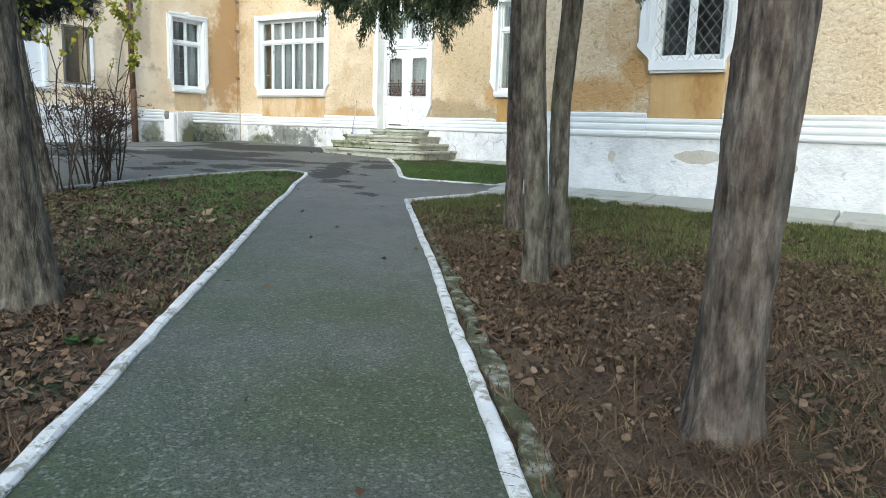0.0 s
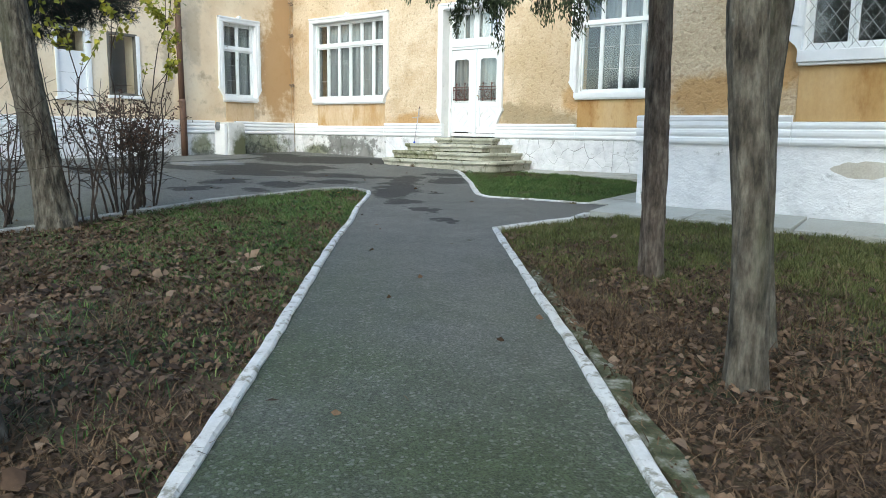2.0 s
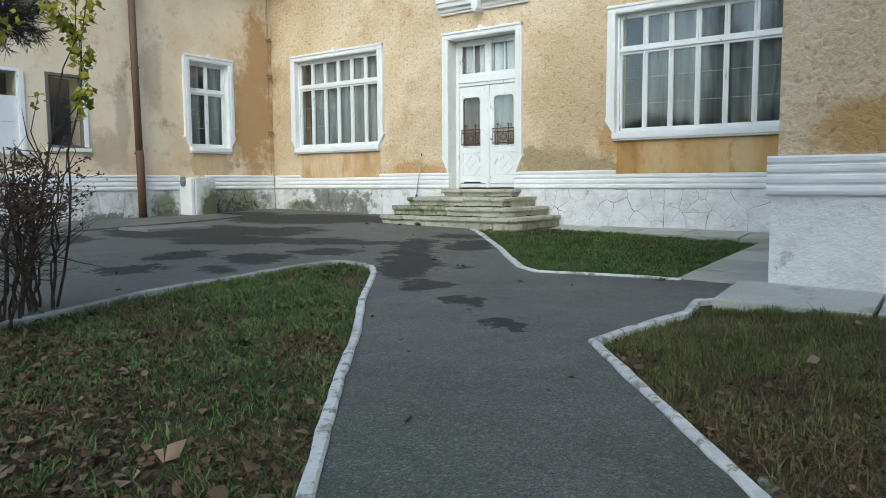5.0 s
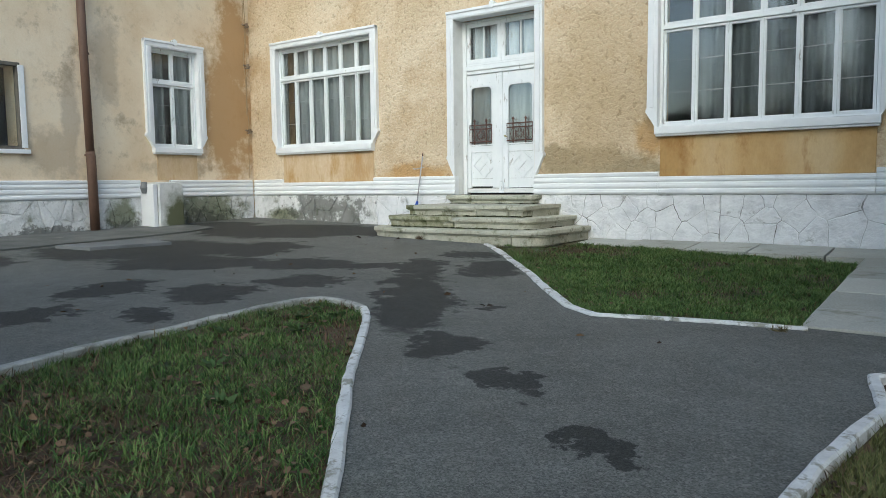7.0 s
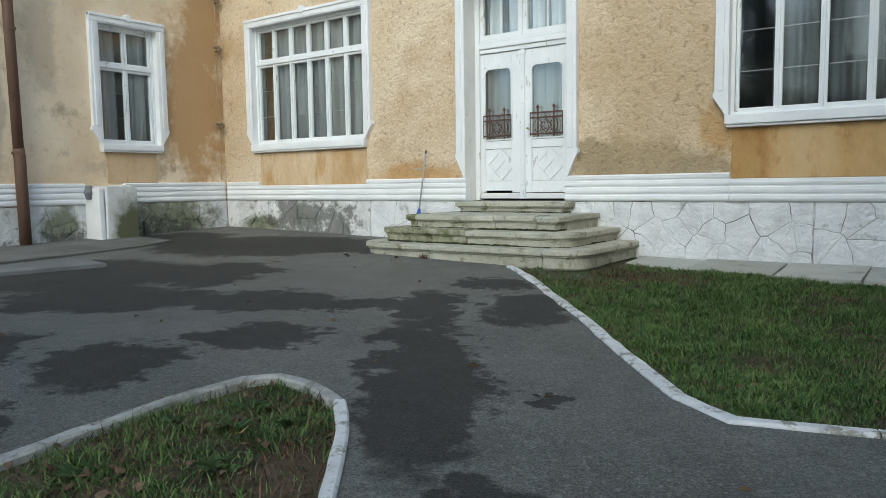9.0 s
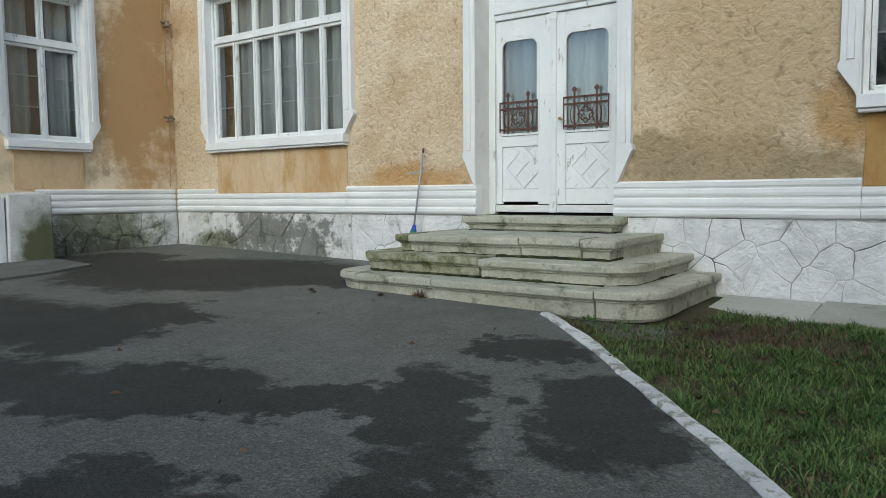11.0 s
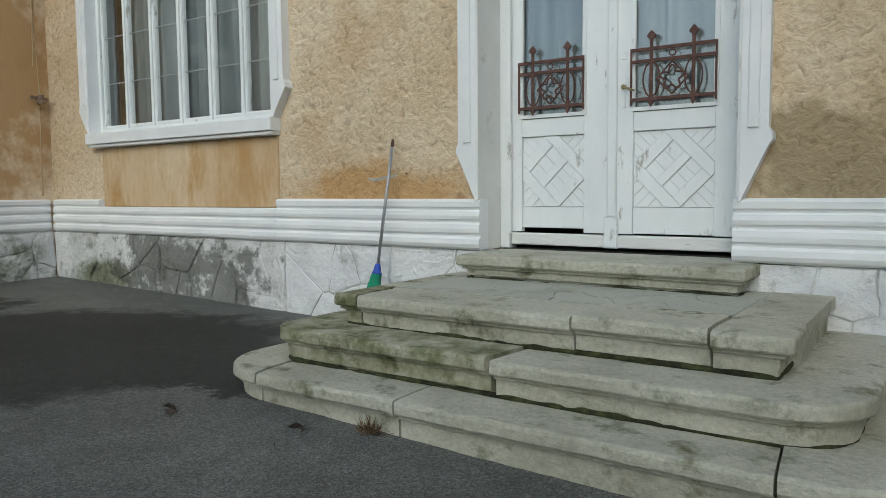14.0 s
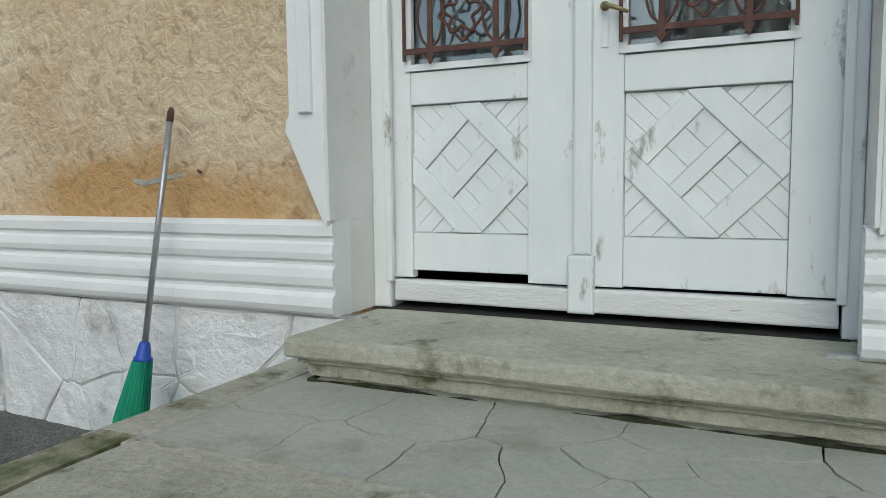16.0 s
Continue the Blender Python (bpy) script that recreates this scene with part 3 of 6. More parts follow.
W2 = (-5.06, -2.12, 2.17, 4.46)
W3 = (3.98, 7.10, 2.17, 4.46)
DOOR = (-0.01, 1.765, 1.06, 4.44)
W1 = (-2.94, -1.78, 2.15, 4.28)
WA, WB = (-6.32, -5.62, 2.08, 3.56), (-7.62, -6.92, 1.98, 3.56)
WN = (10.15, 11.2, 2.2, 4.35)
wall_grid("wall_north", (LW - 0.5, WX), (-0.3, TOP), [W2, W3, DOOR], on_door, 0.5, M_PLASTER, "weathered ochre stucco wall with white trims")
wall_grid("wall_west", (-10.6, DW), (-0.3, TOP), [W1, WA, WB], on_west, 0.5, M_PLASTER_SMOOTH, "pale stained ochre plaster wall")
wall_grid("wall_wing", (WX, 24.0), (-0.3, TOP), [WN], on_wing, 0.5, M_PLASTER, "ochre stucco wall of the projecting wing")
wall_grid("wall_wing_side", (WW + 0.5, DW), (-0.3, TOP), [], on_side, 0.5, M_PLASTER, "ochre stucco side wall of the wing")
for nm, r in (("roof_1", (-14, 8.0, -0.9, 8, TOP, TOP + 0.25)), ("roof_2", (-14, -5.5, -11.1, -0.9, TOP, TOP + 0.25)), ("roof_3", (8.0, 24.6, -7.0, 8, TOP, TOP + 0.25))):
    tagged(part(nm, boxes(r), M_ROOF), "red clay tile roof slab over the building", "roof", kind="structure")

# plinth: three rounded bands over each other; out, up
PLINTH = [(-0.05, 1.09), (0.055, 1.09), (0.075, 1.105), (0.085, 1.13), (0.08, 1.165), (0.06, 1.182), (0.062, 1.195), (0.078, 1.21), (0.082, 1.24), (0.076, 1.272), (0.056, 1.286),
          (0.058, 1.298), (0.074, 1.31), (0.078, 1.335), (0.07, 1.368), (0.052, 1.378)]
PLINTH_HIGH = PLINTH + [(0.056, 1.39), (0.07, 1.402), (0.072, 1.44), (0.05, 1.458), (-0.05, 1.462)]
PLINTH_LOW = PLINTH + [(-0.05, 1.38)]


def plinth(name, stretches, on, label):
    owner = tagged(new(name), label, "plinth", kind="structure")
    for u0, u1, high in stretches:
        k = max(2, int((u1 - u0) / 0.25))
        bm = bmesh.new()
        prof = PLINTH_HIGH if high else PLINTH_LOW
        rings = []
        for i in range(k + 1):
            u = u0 + (u1 - u0) * i / k
            rings.append([bm.verts.new(on(u, z + 0.004 * noise.noise((u * 2.0, z * 6, 0.3)), -o - 0.006 * noise.noise((u * 3.1, z * 9, 5.0)))) for o, z in prof])
        m = len(prof)
        for r in range(k):
            for i in range(m):
                bm.faces.new((rings[r][i], rings[r][(i + 1) % m], rings[r + 1][(i + 1) % m], rings[r + 1][i]))
        bm.faces.new(rings[0])
        bm.faces.new(rings[-1])
        part("moulding", bm, M_WHITE, owner)
    return owner


plinth("plinth_north", [(LW + 0.11, -4.95, True), (-4.945, -2.12, False), (-2.115, 0.003, True), (1.735, 4.02, True), (4.025, 7.08, False), (7.085, WX - 0.08, True)], on_door,
       "white-painted plinth moulding of the door wall")
plinth("plinth_west", [(-10.6, -8.0, True), (-7.995, -3.3, True), (-2.58, DW - 0.08, True)], on_west, "white-painted plinth moulding with dirty streaks")
plinth("plinth_wing", [(WX - 0.08, 10.13, True), (10.135, 11.23, False), (11.235, 24.0, True)], on_wing, "white-painted plinth moulding of the wing")
plinth("plinth_side", [(WW + 0.03, DW - 0.09, True)], on_side, "white-painted plinth moulding")


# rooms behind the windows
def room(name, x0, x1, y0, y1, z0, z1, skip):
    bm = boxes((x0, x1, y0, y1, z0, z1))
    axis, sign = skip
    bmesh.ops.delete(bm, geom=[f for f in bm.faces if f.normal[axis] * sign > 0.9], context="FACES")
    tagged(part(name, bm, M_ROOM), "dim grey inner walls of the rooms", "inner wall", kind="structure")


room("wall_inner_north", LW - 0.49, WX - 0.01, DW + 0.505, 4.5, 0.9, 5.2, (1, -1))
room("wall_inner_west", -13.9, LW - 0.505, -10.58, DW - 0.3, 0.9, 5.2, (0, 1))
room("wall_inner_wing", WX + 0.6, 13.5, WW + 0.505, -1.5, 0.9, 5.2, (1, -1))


# ---- polygons ----
def clip(poly, a, b, c):
    """The part of a polygon where a*u + b*v <= c."""
    out = []
    for i, p in enumerate(poly):
        q = poly[(i + 1) % len(poly)]
        dp, dq = a * p[0] + b * p[1] - c, a * q[0] + b * q[1] - c
        if dp <= 0:
            out.append(p)
        if (dp < 0) != (dq < 0) and abs(dp - dq) > 1e-12:
            t = dp / (dp - dq)
            out.append((p[0] + (q[0] - p[0]) * t, p[1] + (q[1] - p[1]) * t))
    return out


def cells(outline, seeds, gap):
    """Voronoi cells of seeds inside a convex outline, drawn apart by gap."""
    res = []
    for i, s in enumerate(seeds):
        poly = list(outline)
        for j, o in enumerate(seeds):
            if i == j or not poly:
                continue
            dx, dy = o[0] - s[0], o[1] - s[1]
            d = math.hypot(dx, dy)
            if d > 3.0:
                continue
            poly = clip(poly, dx / d, dy / d, (dx * (o[0] + s[0]) + dy * (o[1] + s[1])) / (2 * d) - gap / 2)
        if len(poly) >= 3:
            res.append(poly)
    return res


def rubble(owner, u0, u1, z0, z1, size, gap, depth, on, material, seed, d0=-0.035):
    """Rubble stones of a wall base, each a low cushion proud of its bed."""
    rnd = random.Random(seed)
    seeds = []
    rows = max(1, round((z1 - z0) / (size * 0.8)))
    for r in range(rows):
        k = max(1, round((u1 - u0) / size))
        for i in range(k):
            if rnd.random() < 0.14:
                continue
            seeds.append((u0 + (i + 0.5 + (r % 2) * 0.45 + rnd.uniform(-0.42, 0.42)) * (u1 - u0) / k, z0 + (r + 0.5 + rnd.uniform(-0.42, 0.42)) * (z1 - z0) / rows))
            if rnd.random() < 0.22:
                seeds.append((seeds[-1][0] + rnd.uniform(0.1, 0.16), seeds[-1][1] + rnd.uniform(-0.12, 0.12)))
    for poly in cells([(u0, z0), (u1, z0), (u1, z1), (u0, z1)], seeds, gap):
        cu, cv = sum(p[0] for p in poly) / len(poly), sum(p[1] for p in poly) / len(poly)
        more = []
        for i, p in enumerate(poly):
            q = poly[(i + 1) % len(poly)]
            for f in (0.0, 0.25, 0.5, 0.75):
                u, v = p[0] + (q[0] - p[0]) * f, p[1] + (q[1] - p[1]) * f
                w = 0.03 * noise.noise((u * 6, v * 6, seed)) + 0.014 * noise.noise((u * 23, v * 23, seed + 3))
                more.append((min(u1, max(u0, u + w)), min(z1, max(z0, v + w))))
        poly = more
        bm = bmesh.new()
        rim = [bm.verts.new(on(u, v, d0 + 0.01)) for u, v in poly]
        dd = depth * rnd.uniform(0.6, 1.2)
        mid = [bm.verts.new(on(cu + (u - cu) * 0.95, cv + (v - cv) * 0.95, d0 - dd * rnd.uniform(0.5, 1.1))) for u, v in poly]
        top = [bm.verts.new(on(cu + (u - cu) * 0.55, cv + (v - cv) * 0.55, d0 - dd - rnd.uniform(-0.003, 0.006))) for u, v in poly]
        k = len(poly)
        for i in range(k):
            bm.faces.new((rim[i], rim[(i + 1) % k], mid[(i + 1) % k], mid[i]))
            bm.faces.new((mid[i], mid[(i + 1) % k], top[(i + 1) % k], top[i]))
        bm.faces.new(top)
        part("stone", bm, material, owner)


M_MORTAR = mat("grey mortar in the joints", [(0.08, 0.08, 0.07), (0.52, 0.52, 0.51), (0.78, 0.78, 0.78)], 2.6, 0.95, bump=0.5)


def base_wall(name, runs, on, label, seed):
    owner = tagged(new(name), label, "wall base", kind="structure")
    for i, (u0, u1, z0, size, gap, material) in enumerate(runs):
        bm = prism([(u0, z0 - 0.25), (u1, z0 - 0.25), (u1, 1.093), (u0, 1.093)], on, 0.01, -0.035)
        part("mortar_bed", bm, M_MORTAR if size < 1.2 and material is M_BASE else material, owner)
        if size > 1.2:
            continue
        rubble(owner, u0, u1, z0 - 0.03, 1.085, size, gap if material is M_BASE else 0.008, 0.014 if material is M_BASE else 0.024, on, material, seed + i)
    return owner


base_wall("wall_base_north", [(-5.98, -3.9, 0.42, 0.36, 0.0035, M_BASE_DIRTY), (-3.895, -2.05, 0.40, 0.36, 0.0035, M_BASE_DIRTY), (-2.045, 0.1, 0.40, 0.38, 0.0035, M_BASE),
                              (1.65, 5.0, 0.33, 0.36, 0.0035, M_BASE), (5.005, 8.2, 0.33, 0.38, 0.0035, M_BASE)], on_door, "whitewashed rubble base of the wall, grimy in places", 11)
base_wall("wall_base_west", [(-10.6, -9.0, 0.4, 1.5, 0.006, M_BASE), (-8.995, -6.2, 0.45, 0.42, 0.004, M_BASE), (-6.195, -3.2, 0.43, 0.4, 0.004, M_BASE_DIRTY),
                             (-2.6, -0.31, 0.42, 0.4, 0.004, M_BASE_DIRTY)], on_west, "whitewashed wall base with dark moss", 31)
base_wall("wall_base_wing", [(WX - 0.045, 12.0, 0.22, 1.5, 0.0025, M_BASE), (12.005, 24.0, 0.12, 1.8, 0.003, M_BASE)], on_wing, "cracked whitewashed base of the wing", 51)
base_wall("wall_base_side", [(WW + 0.06, -0.33, 0.25, 1.5, 0.006, M_BASE)], on_side, "cracked whitewashed base of the wing", 61)
# bare patches where the limewash has come off the wing
M_PATCH = mat("bare tan render", [(0.46, 0.42, 0.34), (0.58, 0.55, 0.48)], 4.0, 0.95, bump=0.6, grain=40, grain_amount=0.3)
for cu, cz, ru, rv, sd in ((10.95, 0.83, 0.34, 0.1, 1), (9.63, 0.78, 0.06, 0.1, 2), (12.1, 0.72, 0.2, 0.09, 3)):
    pts = [(cu + ru * math.cos(a) * (1 + 0.3 * noise.noise((math.cos(a) * 1.5, math.sin(a) * 1.5, sd))), cz + rv * math.sin(a) * (1 + 0.4 * noise.noise((math.cos(a) * 2, math.sin(a) * 2, sd + 5))))
           for a in [k * math.pi / 12 for k in range(24)]]
    tagged(part("bare_patch", prism(pts, on_wing, -0.03, -0.0385), M_PATCH), "bare tan patch in the flaking limewash", "wall patch", kind="structure")


# ---- windows ----
M_LEAD = mat("grey lead glazing bar", [(0.30, 0.31, 0.31), (0.42, 0.43, 0.43)], 8, 0.6, bump=0)


def ring(bm, u0, u1, z0, z1, w, d0, d1, on):
    """A rectangular frame of bar width w, mitred."""
    o, i = [(u0, z0), (u1, z0), (u1, z1), (u0, z1)], [(u0 + w, z0 + w), (u1 - w, z0 + w), (u1 - w, z1 - w), (u0 + w, z1 - w)]
    q = [[bm.verts.new(on(u, z, d)) for u, z in pts] for pts, d in ((o, d0), (i, d0), (i, d1), (o, d1))]
    for a in range(4):
        b = (a + 1) % 4
        for r in range(4):
            bm.faces.new((q[r][a], q[r][b], q[(r + 1) % 4][b], q[(r + 1) % 4][a]))
    return bm


def bar(bm, u0, u1, z0, z1, d0, d1, on, bevel=0.0):
    return prism([(u0, z0), (u1, z0), (u1, z1), (u0, z1)], on, d1, d0, bevel, bm)


def surround(owner, op, on, sill_z, w=0.15, key=True, ear=0.22, material=None):
    """White plaster trim: two jambs with ears, a head with a small keystone, and a sill."""
    material = material or M_WHITE
    u0, u1, z0, z1 = op
    top = z1 + 0.13
    for sgn, u in ((-1, u0), (1, u1)):
        e = z0 + ear
        poly = [(u, top - 0.128), (u, z0 - 0.02), (u + sgn * 0.012, z0 - 0.02), (u + sgn * 0.05, z0 + 0.07), (u + sgn * (w + 0.0), e), (u + sgn * (w + 0.03), e + 0.03),
                (u + sgn * (w + 0.025), e + 0.07), (u + sgn * w, e + 0.1), (u + sgn * w, top - 0.128)]
        part("jamb_trim", prism(poly, on, 0.02, -0.09, 0.006), material, owner)
        bm = bmesh.new()
        bar(bm, min(u + sgn * 0.045, u + sgn * 0.105), max(u + sgn * 0.045, u + sgn * 0.105), e + 0.1, top - 0.132, -0.106, -0.08, on, 0.006)
        part("trim_bead", bm, material, owner)
        bm = bmesh.new()
        bar(bm, min(u, u - sgn * 0.012), max(u, u - sgn * 0.012), z0, z1, -0.085, 0.3, on)
        part("reveal", bm, M_JAMB if key == "door" else material, owner)
    bm = prism([(u0 - w, top - 0.125), (u1 + w, top - 0.125), (u1 + w, top), (u0 - w, top)], on, 0.02, -0.092, 0.008)
    bar(bm, u0 - w, u1 + w, top - 0.04, top + 0.012, -0.115, -0.02, on, 0.008)
    part("head_trim", bm, material, owner)
    bm = bmesh.new()
    bar(bm, u0 + 0.013, u1 - 0.013, z1 - 0.012, z1, -0.085, 0.2, on)
    part("soffit", bm, material, owner)
    c = (u0 + u1) / 2
    part("keystone", prism([(c - 0.035, top - 0.06), (c + 0.035, top - 0.06), (c + 0.055, top + 0.05), (c, top + 0.085), (c - 0.055, top + 0.05)], on, 0.02, -0.12, 0.01), material, owner)
    if sill_z:
        bm = bmesh.new()
        bar(bm, u0 - 0.02, u1 + 0.02, sill_z, z0 + 0.006, -0.125, 0.2, on, 0.008)
        bar(bm, u0 - 0.005, u1 + 0.005, sill_z - 0.035, sill_z - 0.001, -0.1, 0.02, on, 0.008)
        part("window_sill", bm, material, owner)


def casement(owner, u0, u1, z0, z1, bars, on, d, w=0.042, lattice=False):
    bm = bmesh.new()
    ring(bm, u0, u1, z0, z1, w, d - 0.02, d + 0.03, on)
    ring(bm, u0 + w * 0.45, u1 - w * 0.45, z0 + w * 0.45, z1 - w * 0.45, w * 0.4, d - 0.028, d - 0.012, on)
    sash = part("casement", bm, M_PAINT, owner)
    bm = bmesh.new()
    bar(bm, u0 + w - 0.006, u1 - w + 0.006, z0 + w - 0.006, z1 - w + 0.006, d + 0.002, d + 0.006, on)
    pane = part("pane", bm, M_GLASS, sash)
    pane.visible_shadow = False
    for k in range(bars):
        z = z0 + (z1 - z0) * (k + 1) / (bars + 1)
        bm = bmesh.new()
        bar(bm, u0 + w - 0.002, u1 - w + 0.002, z - 0.005, z + 0.005, d - 0.006, d + 0.001, on)
        part("glazing_bar", bm, M_LEAD, sash)
    return sash


def window(name, op, on, lights, transom, label, sill_z, d=0.09, key=True):
    u0, u1, z0, z1 = op
    owner = tagged(new(name), label, "window", kind="structure")
    surround(owner, op, on, sill_z, key=key)
    a, b = u0 + 0.014, u1 - 0.014
    bm = bmesh.new()
    ring(bm, a, b, z0 + 0.007, z1 - 0.014, 0.045, d - 0.045, d + 0.05, on)
    bar(bm, a + 0.046, b - 0.046, transom - 0.035, transom + 0.035, d - 0.055, d + 0.04, on, 0.008)
    part("window_frame", bm, M_PAINT, owner)
    a, b = a + 0.047, b - 0.047
    step = (b - a) / lights
    for i in range(lights):
        l, r = a + step * i + 0.004, a + step * (i + 1) - 0.004
        if i:
            bm = bmesh.new()
            bar(bm, l - 0.016, l + 0.008, z0 + 0.053, transom - 0.037, d - 0.04, d - 0.021, on, 0.004)
            part("mullion", bm, M_PAINT, owner)
        casement(owner, l, r, z0 + 0.055, transom - 0.038, 2, on, d)
        casement(owner, l, r, transom + 0.038, z1 - 0.062, 0, on, d)
    return owner


window("window_1", W2, on_door, 6, 3.76, "white wooden window of six tall casements with top lights", 2.06)
window("window_2", W3, on_door, 6, 3.76, "wide white wooden window with reflections of bare trees", 2.06)
window("window_3", W1, on_west, 2, 3.55, "narrow white wooden window with two casements", 2.05)

# recessed orange panels under the windows
for nm, u0, u1, z0, z1, on in (("wall_panel_1", -4.93, -2.13, 1.385, 2.015, on_door), ("wall_panel_2", 4.03, 7.07, 1.385, 2.015, on_door),
                               ("wall_panel_3", -2.86, -1.86, 1.465, 2.01, on_west), ("wall_panel_4", 10.15, 11.22, 1.385, 2.045, on_wing)):
    mt = M_PANEL_PALE if nm in ("wall_panel_1", "wall_panel_3") else M_PANEL
    tagged(part(nm, prism([(u0, z0), (u1, z0), (u1, z1), (u0, z1)], on, 0.01, -0.018, 0.006), mt), "smooth ochre panel under a window with rusty streaks", "wall panel", kind="structure")

# window of the wing with a diamond grating
wn = tagged(new("window_4"), "white window of the wing behind a diamond iron grating", "window", kind="structure")
surround(wn, WN, on_wing, 2.07, ear=0.2, w=0.2)
bm = bmesh.new()
ring(bm, WN[0] + 0.013, WN[1] - 0.013, WN[2] + 0.007, WN[3] - 0.013, 0.04, 0.03, 0.12, on_wing)
part("window_frame", bm, M_PAINT, wn)
um = (WN[0] + WN[1]) / 2
for a, b in ((WN[0] + 0.055, um - 0.003), (um + 0.003, WN[1] - 0.055)):
    casement(wn, a, b, WN[2] + 0.05, WN[3] - 0.055, 0, on_wing, 0.08, 0.05)
M_IRON = mat("painted iron bars", [(0.30, 0.31, 0.30), (0.42, 0.43, 0.42)], 8, 0.6, bump=0.2)
bm = bmesh.new()
st = 0.155
for k in range(-14, 40):
    for sg in (1, -1):
        u = WN[0] + 0.02 + k * st
        p0 = [(u, WN[2]), (u + sg * 2.2 * 0.75, WN[2] + 2.2)]
        (x0, z0), (x1, z1) = p0
        t0, t1 = 0.0, 1.0
        for lo, hi, s, e in ((WN[0] + 0.02, WN[1] - 0.02, x0, x1), (WN[2] + 0.01, WN[3] - 0.02, z0, z1)):
            ta, tb = (lo - s) / (e - s), (hi - s) / (e - s)
            t0, t1 = max(t0, min(ta, tb)), min(t1, max(ta, tb))
        if t1 - t0 > 0.02:
            tube(bm, [on_wing(x0 + (x1 - x0) * t, z0 + (z1 - z0) * t, 0.012) for t in (t0, t1)], 0.004, 5)
part("grating", bm, M_IRON, wn, "diamond iron grating")

# the two openings by the drainpipe
M_GREYWOOD = mat("grey weathered wood", [(0.10, 0.09, 0.075), (0.17, 0.155, 0.13)], 6, 0.85, bump=0.5, stretch=(1, 1, 0.2))
M_BOARD = mat("white board", [(0.72, 0.74, 0.76), (0.8, 0.81, 0.82)], 3, 0.6, bump=0.1)
for nm, op, lab in (("window_5", WA, "dark open window with a white edge"), ("window_6", WB, "window half covered by white boards")):
    ow = tagged(new(nm), lab, "window", kind="structure")
    u0, u1, z0, z1 = op
    bm = bmesh.new()
    ring(bm, u0 - 0.05, u1 + 0.05, z0 - 0.05, z1 + 0.04, 0.06, -0.03, 0.1, on_west)
    part("window_frame", bm, M_GREYWOOD if nm == "window_5" else M_PAINT, ow)
    bm = bmesh.new()
    bar(bm, u1 + 0.012, u1 + 0.12, z0 - 0.02, z1, -0.04, 0.01, on_west, 0.01)
    part("jamb_trim", bm, M_WHITE, ow)
    bm = bmesh.new()
    bar(bm, u0 - 0.1, u1 + 0.14, z0 - 0.13, z0 - 0.052, -0.09, 0.05, on_west, 0.01)
    part("window_sill", bm, M_WHITE, ow)
    bm = bmesh.new()
    bar(bm, u0 + 0.012, u1 - 0.012, z0 + 0.012, z1 - 0.022, 0.06, 0.065, on_west)
    part("pane", bm, M_GLASS, ow).visible_shadow = False
    if nm == "window_6":
        for k in range(2):
            bm = bmesh.new()
            bar(bm, u0 + 0.012, u1 - 0.012, z0 + 0.015 + k * 0.53, z0 + 0.54 + k * 0.53, 0.02, 0.04, on_west, 0.004)
            part("board", bm, M_BOARD, ow, "white board")

def on_leaf(u, z, d):
    return (u, d, z)


# curtains
M_CURTAIN = mat("grey net curtain", [(0.20, 0.22, 0.23), (0.36, 0.385, 0.39)], 3.0, 0.9, bump=0.2, grain=120, grain_amount=0.2, stretch=(1, 1, 0.15))


# darker copy of M_CURTAIN: the right window's dimness is put into the colour
M_CURTAIN_DIM = mat("net curtain with dimness in its colour", [(0.06, 0.07, 0.075), (0.21, 0.23, 0.24)], 3.0, 0.9, bump=0.2, grain=120, grain_amount=0.2, stretch=(1, 1, 0.15))


def curtain(on, u0, u1, z0, z1, d, folds, label, material=None):
    k = max(6, int((u1 - u0) / 0.012))
    vs, fs = [], []
    for i in range(k + 1):
        u = u0 + (u1 - u0) * i / k
        w = 0.045 * math.sin(u * folds) + 0.02 * math.sin(u * folds * 2.3 + 1.0)
        for j in range(5):
            vs.append(on(u, z0 + (z1 - z0) * j / 4, d + w * (1.15 - 0.2 * j / 4)))
    for i in range(k):
        for j in range(4):
            a = i * 5 + j
            fs.append((a, a + 5, a + 6, a + 1))
    ob = mesh_part("curtain", vs, fs, material or M_CURTAIN, smooth=True)
    so = ob.modifiers.new("thickness", "SOLIDIFY")
    so.thickness = 0.003
    return tagged(ob, label, "curtain", group="curtains behind the windows")


curtain(on_door, -4.62, -2.15, 2.2, 4.43, 0.19, 21, "grey-white net curtain hanging in folds")
curtain(on_door, -5.05, -4.88, 2.2, 4.43, 0.19, 30, "narrow drawn grey curtain at the window's edge")
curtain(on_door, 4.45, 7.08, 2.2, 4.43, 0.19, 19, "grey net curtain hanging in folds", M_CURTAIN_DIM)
curtain(on_west, -2.93, -2.5, 2.18, 4.25, 0.19, 30, "grey curtain gathered at the window's side")
curtain(on_west, -2.27, -1.79, 2.18, 4.25, 0.19, 26, "grey curtain gathered at the window's side")
curtain(on_door, 0.1, 1.69, 2.0, 4.4, 0.40, 24, "pale bluish curtain behind the door glass")
M_CURTAIN_PALE = mat("thin white curtain", [(0.66, 0.70, 0.73), (0.78, 0.81, 0.83)], 3.0, 0.9, bump=0.2, grain=120, grain_amount=0.1, stretch=(1, 1, 0.15))
curtain(on_leaf, 0.17, 1.62, 3.64, 4.36, 0.085, 16, "thin white curtain drawn behind the fanlight", M_CURTAIN_PALE)

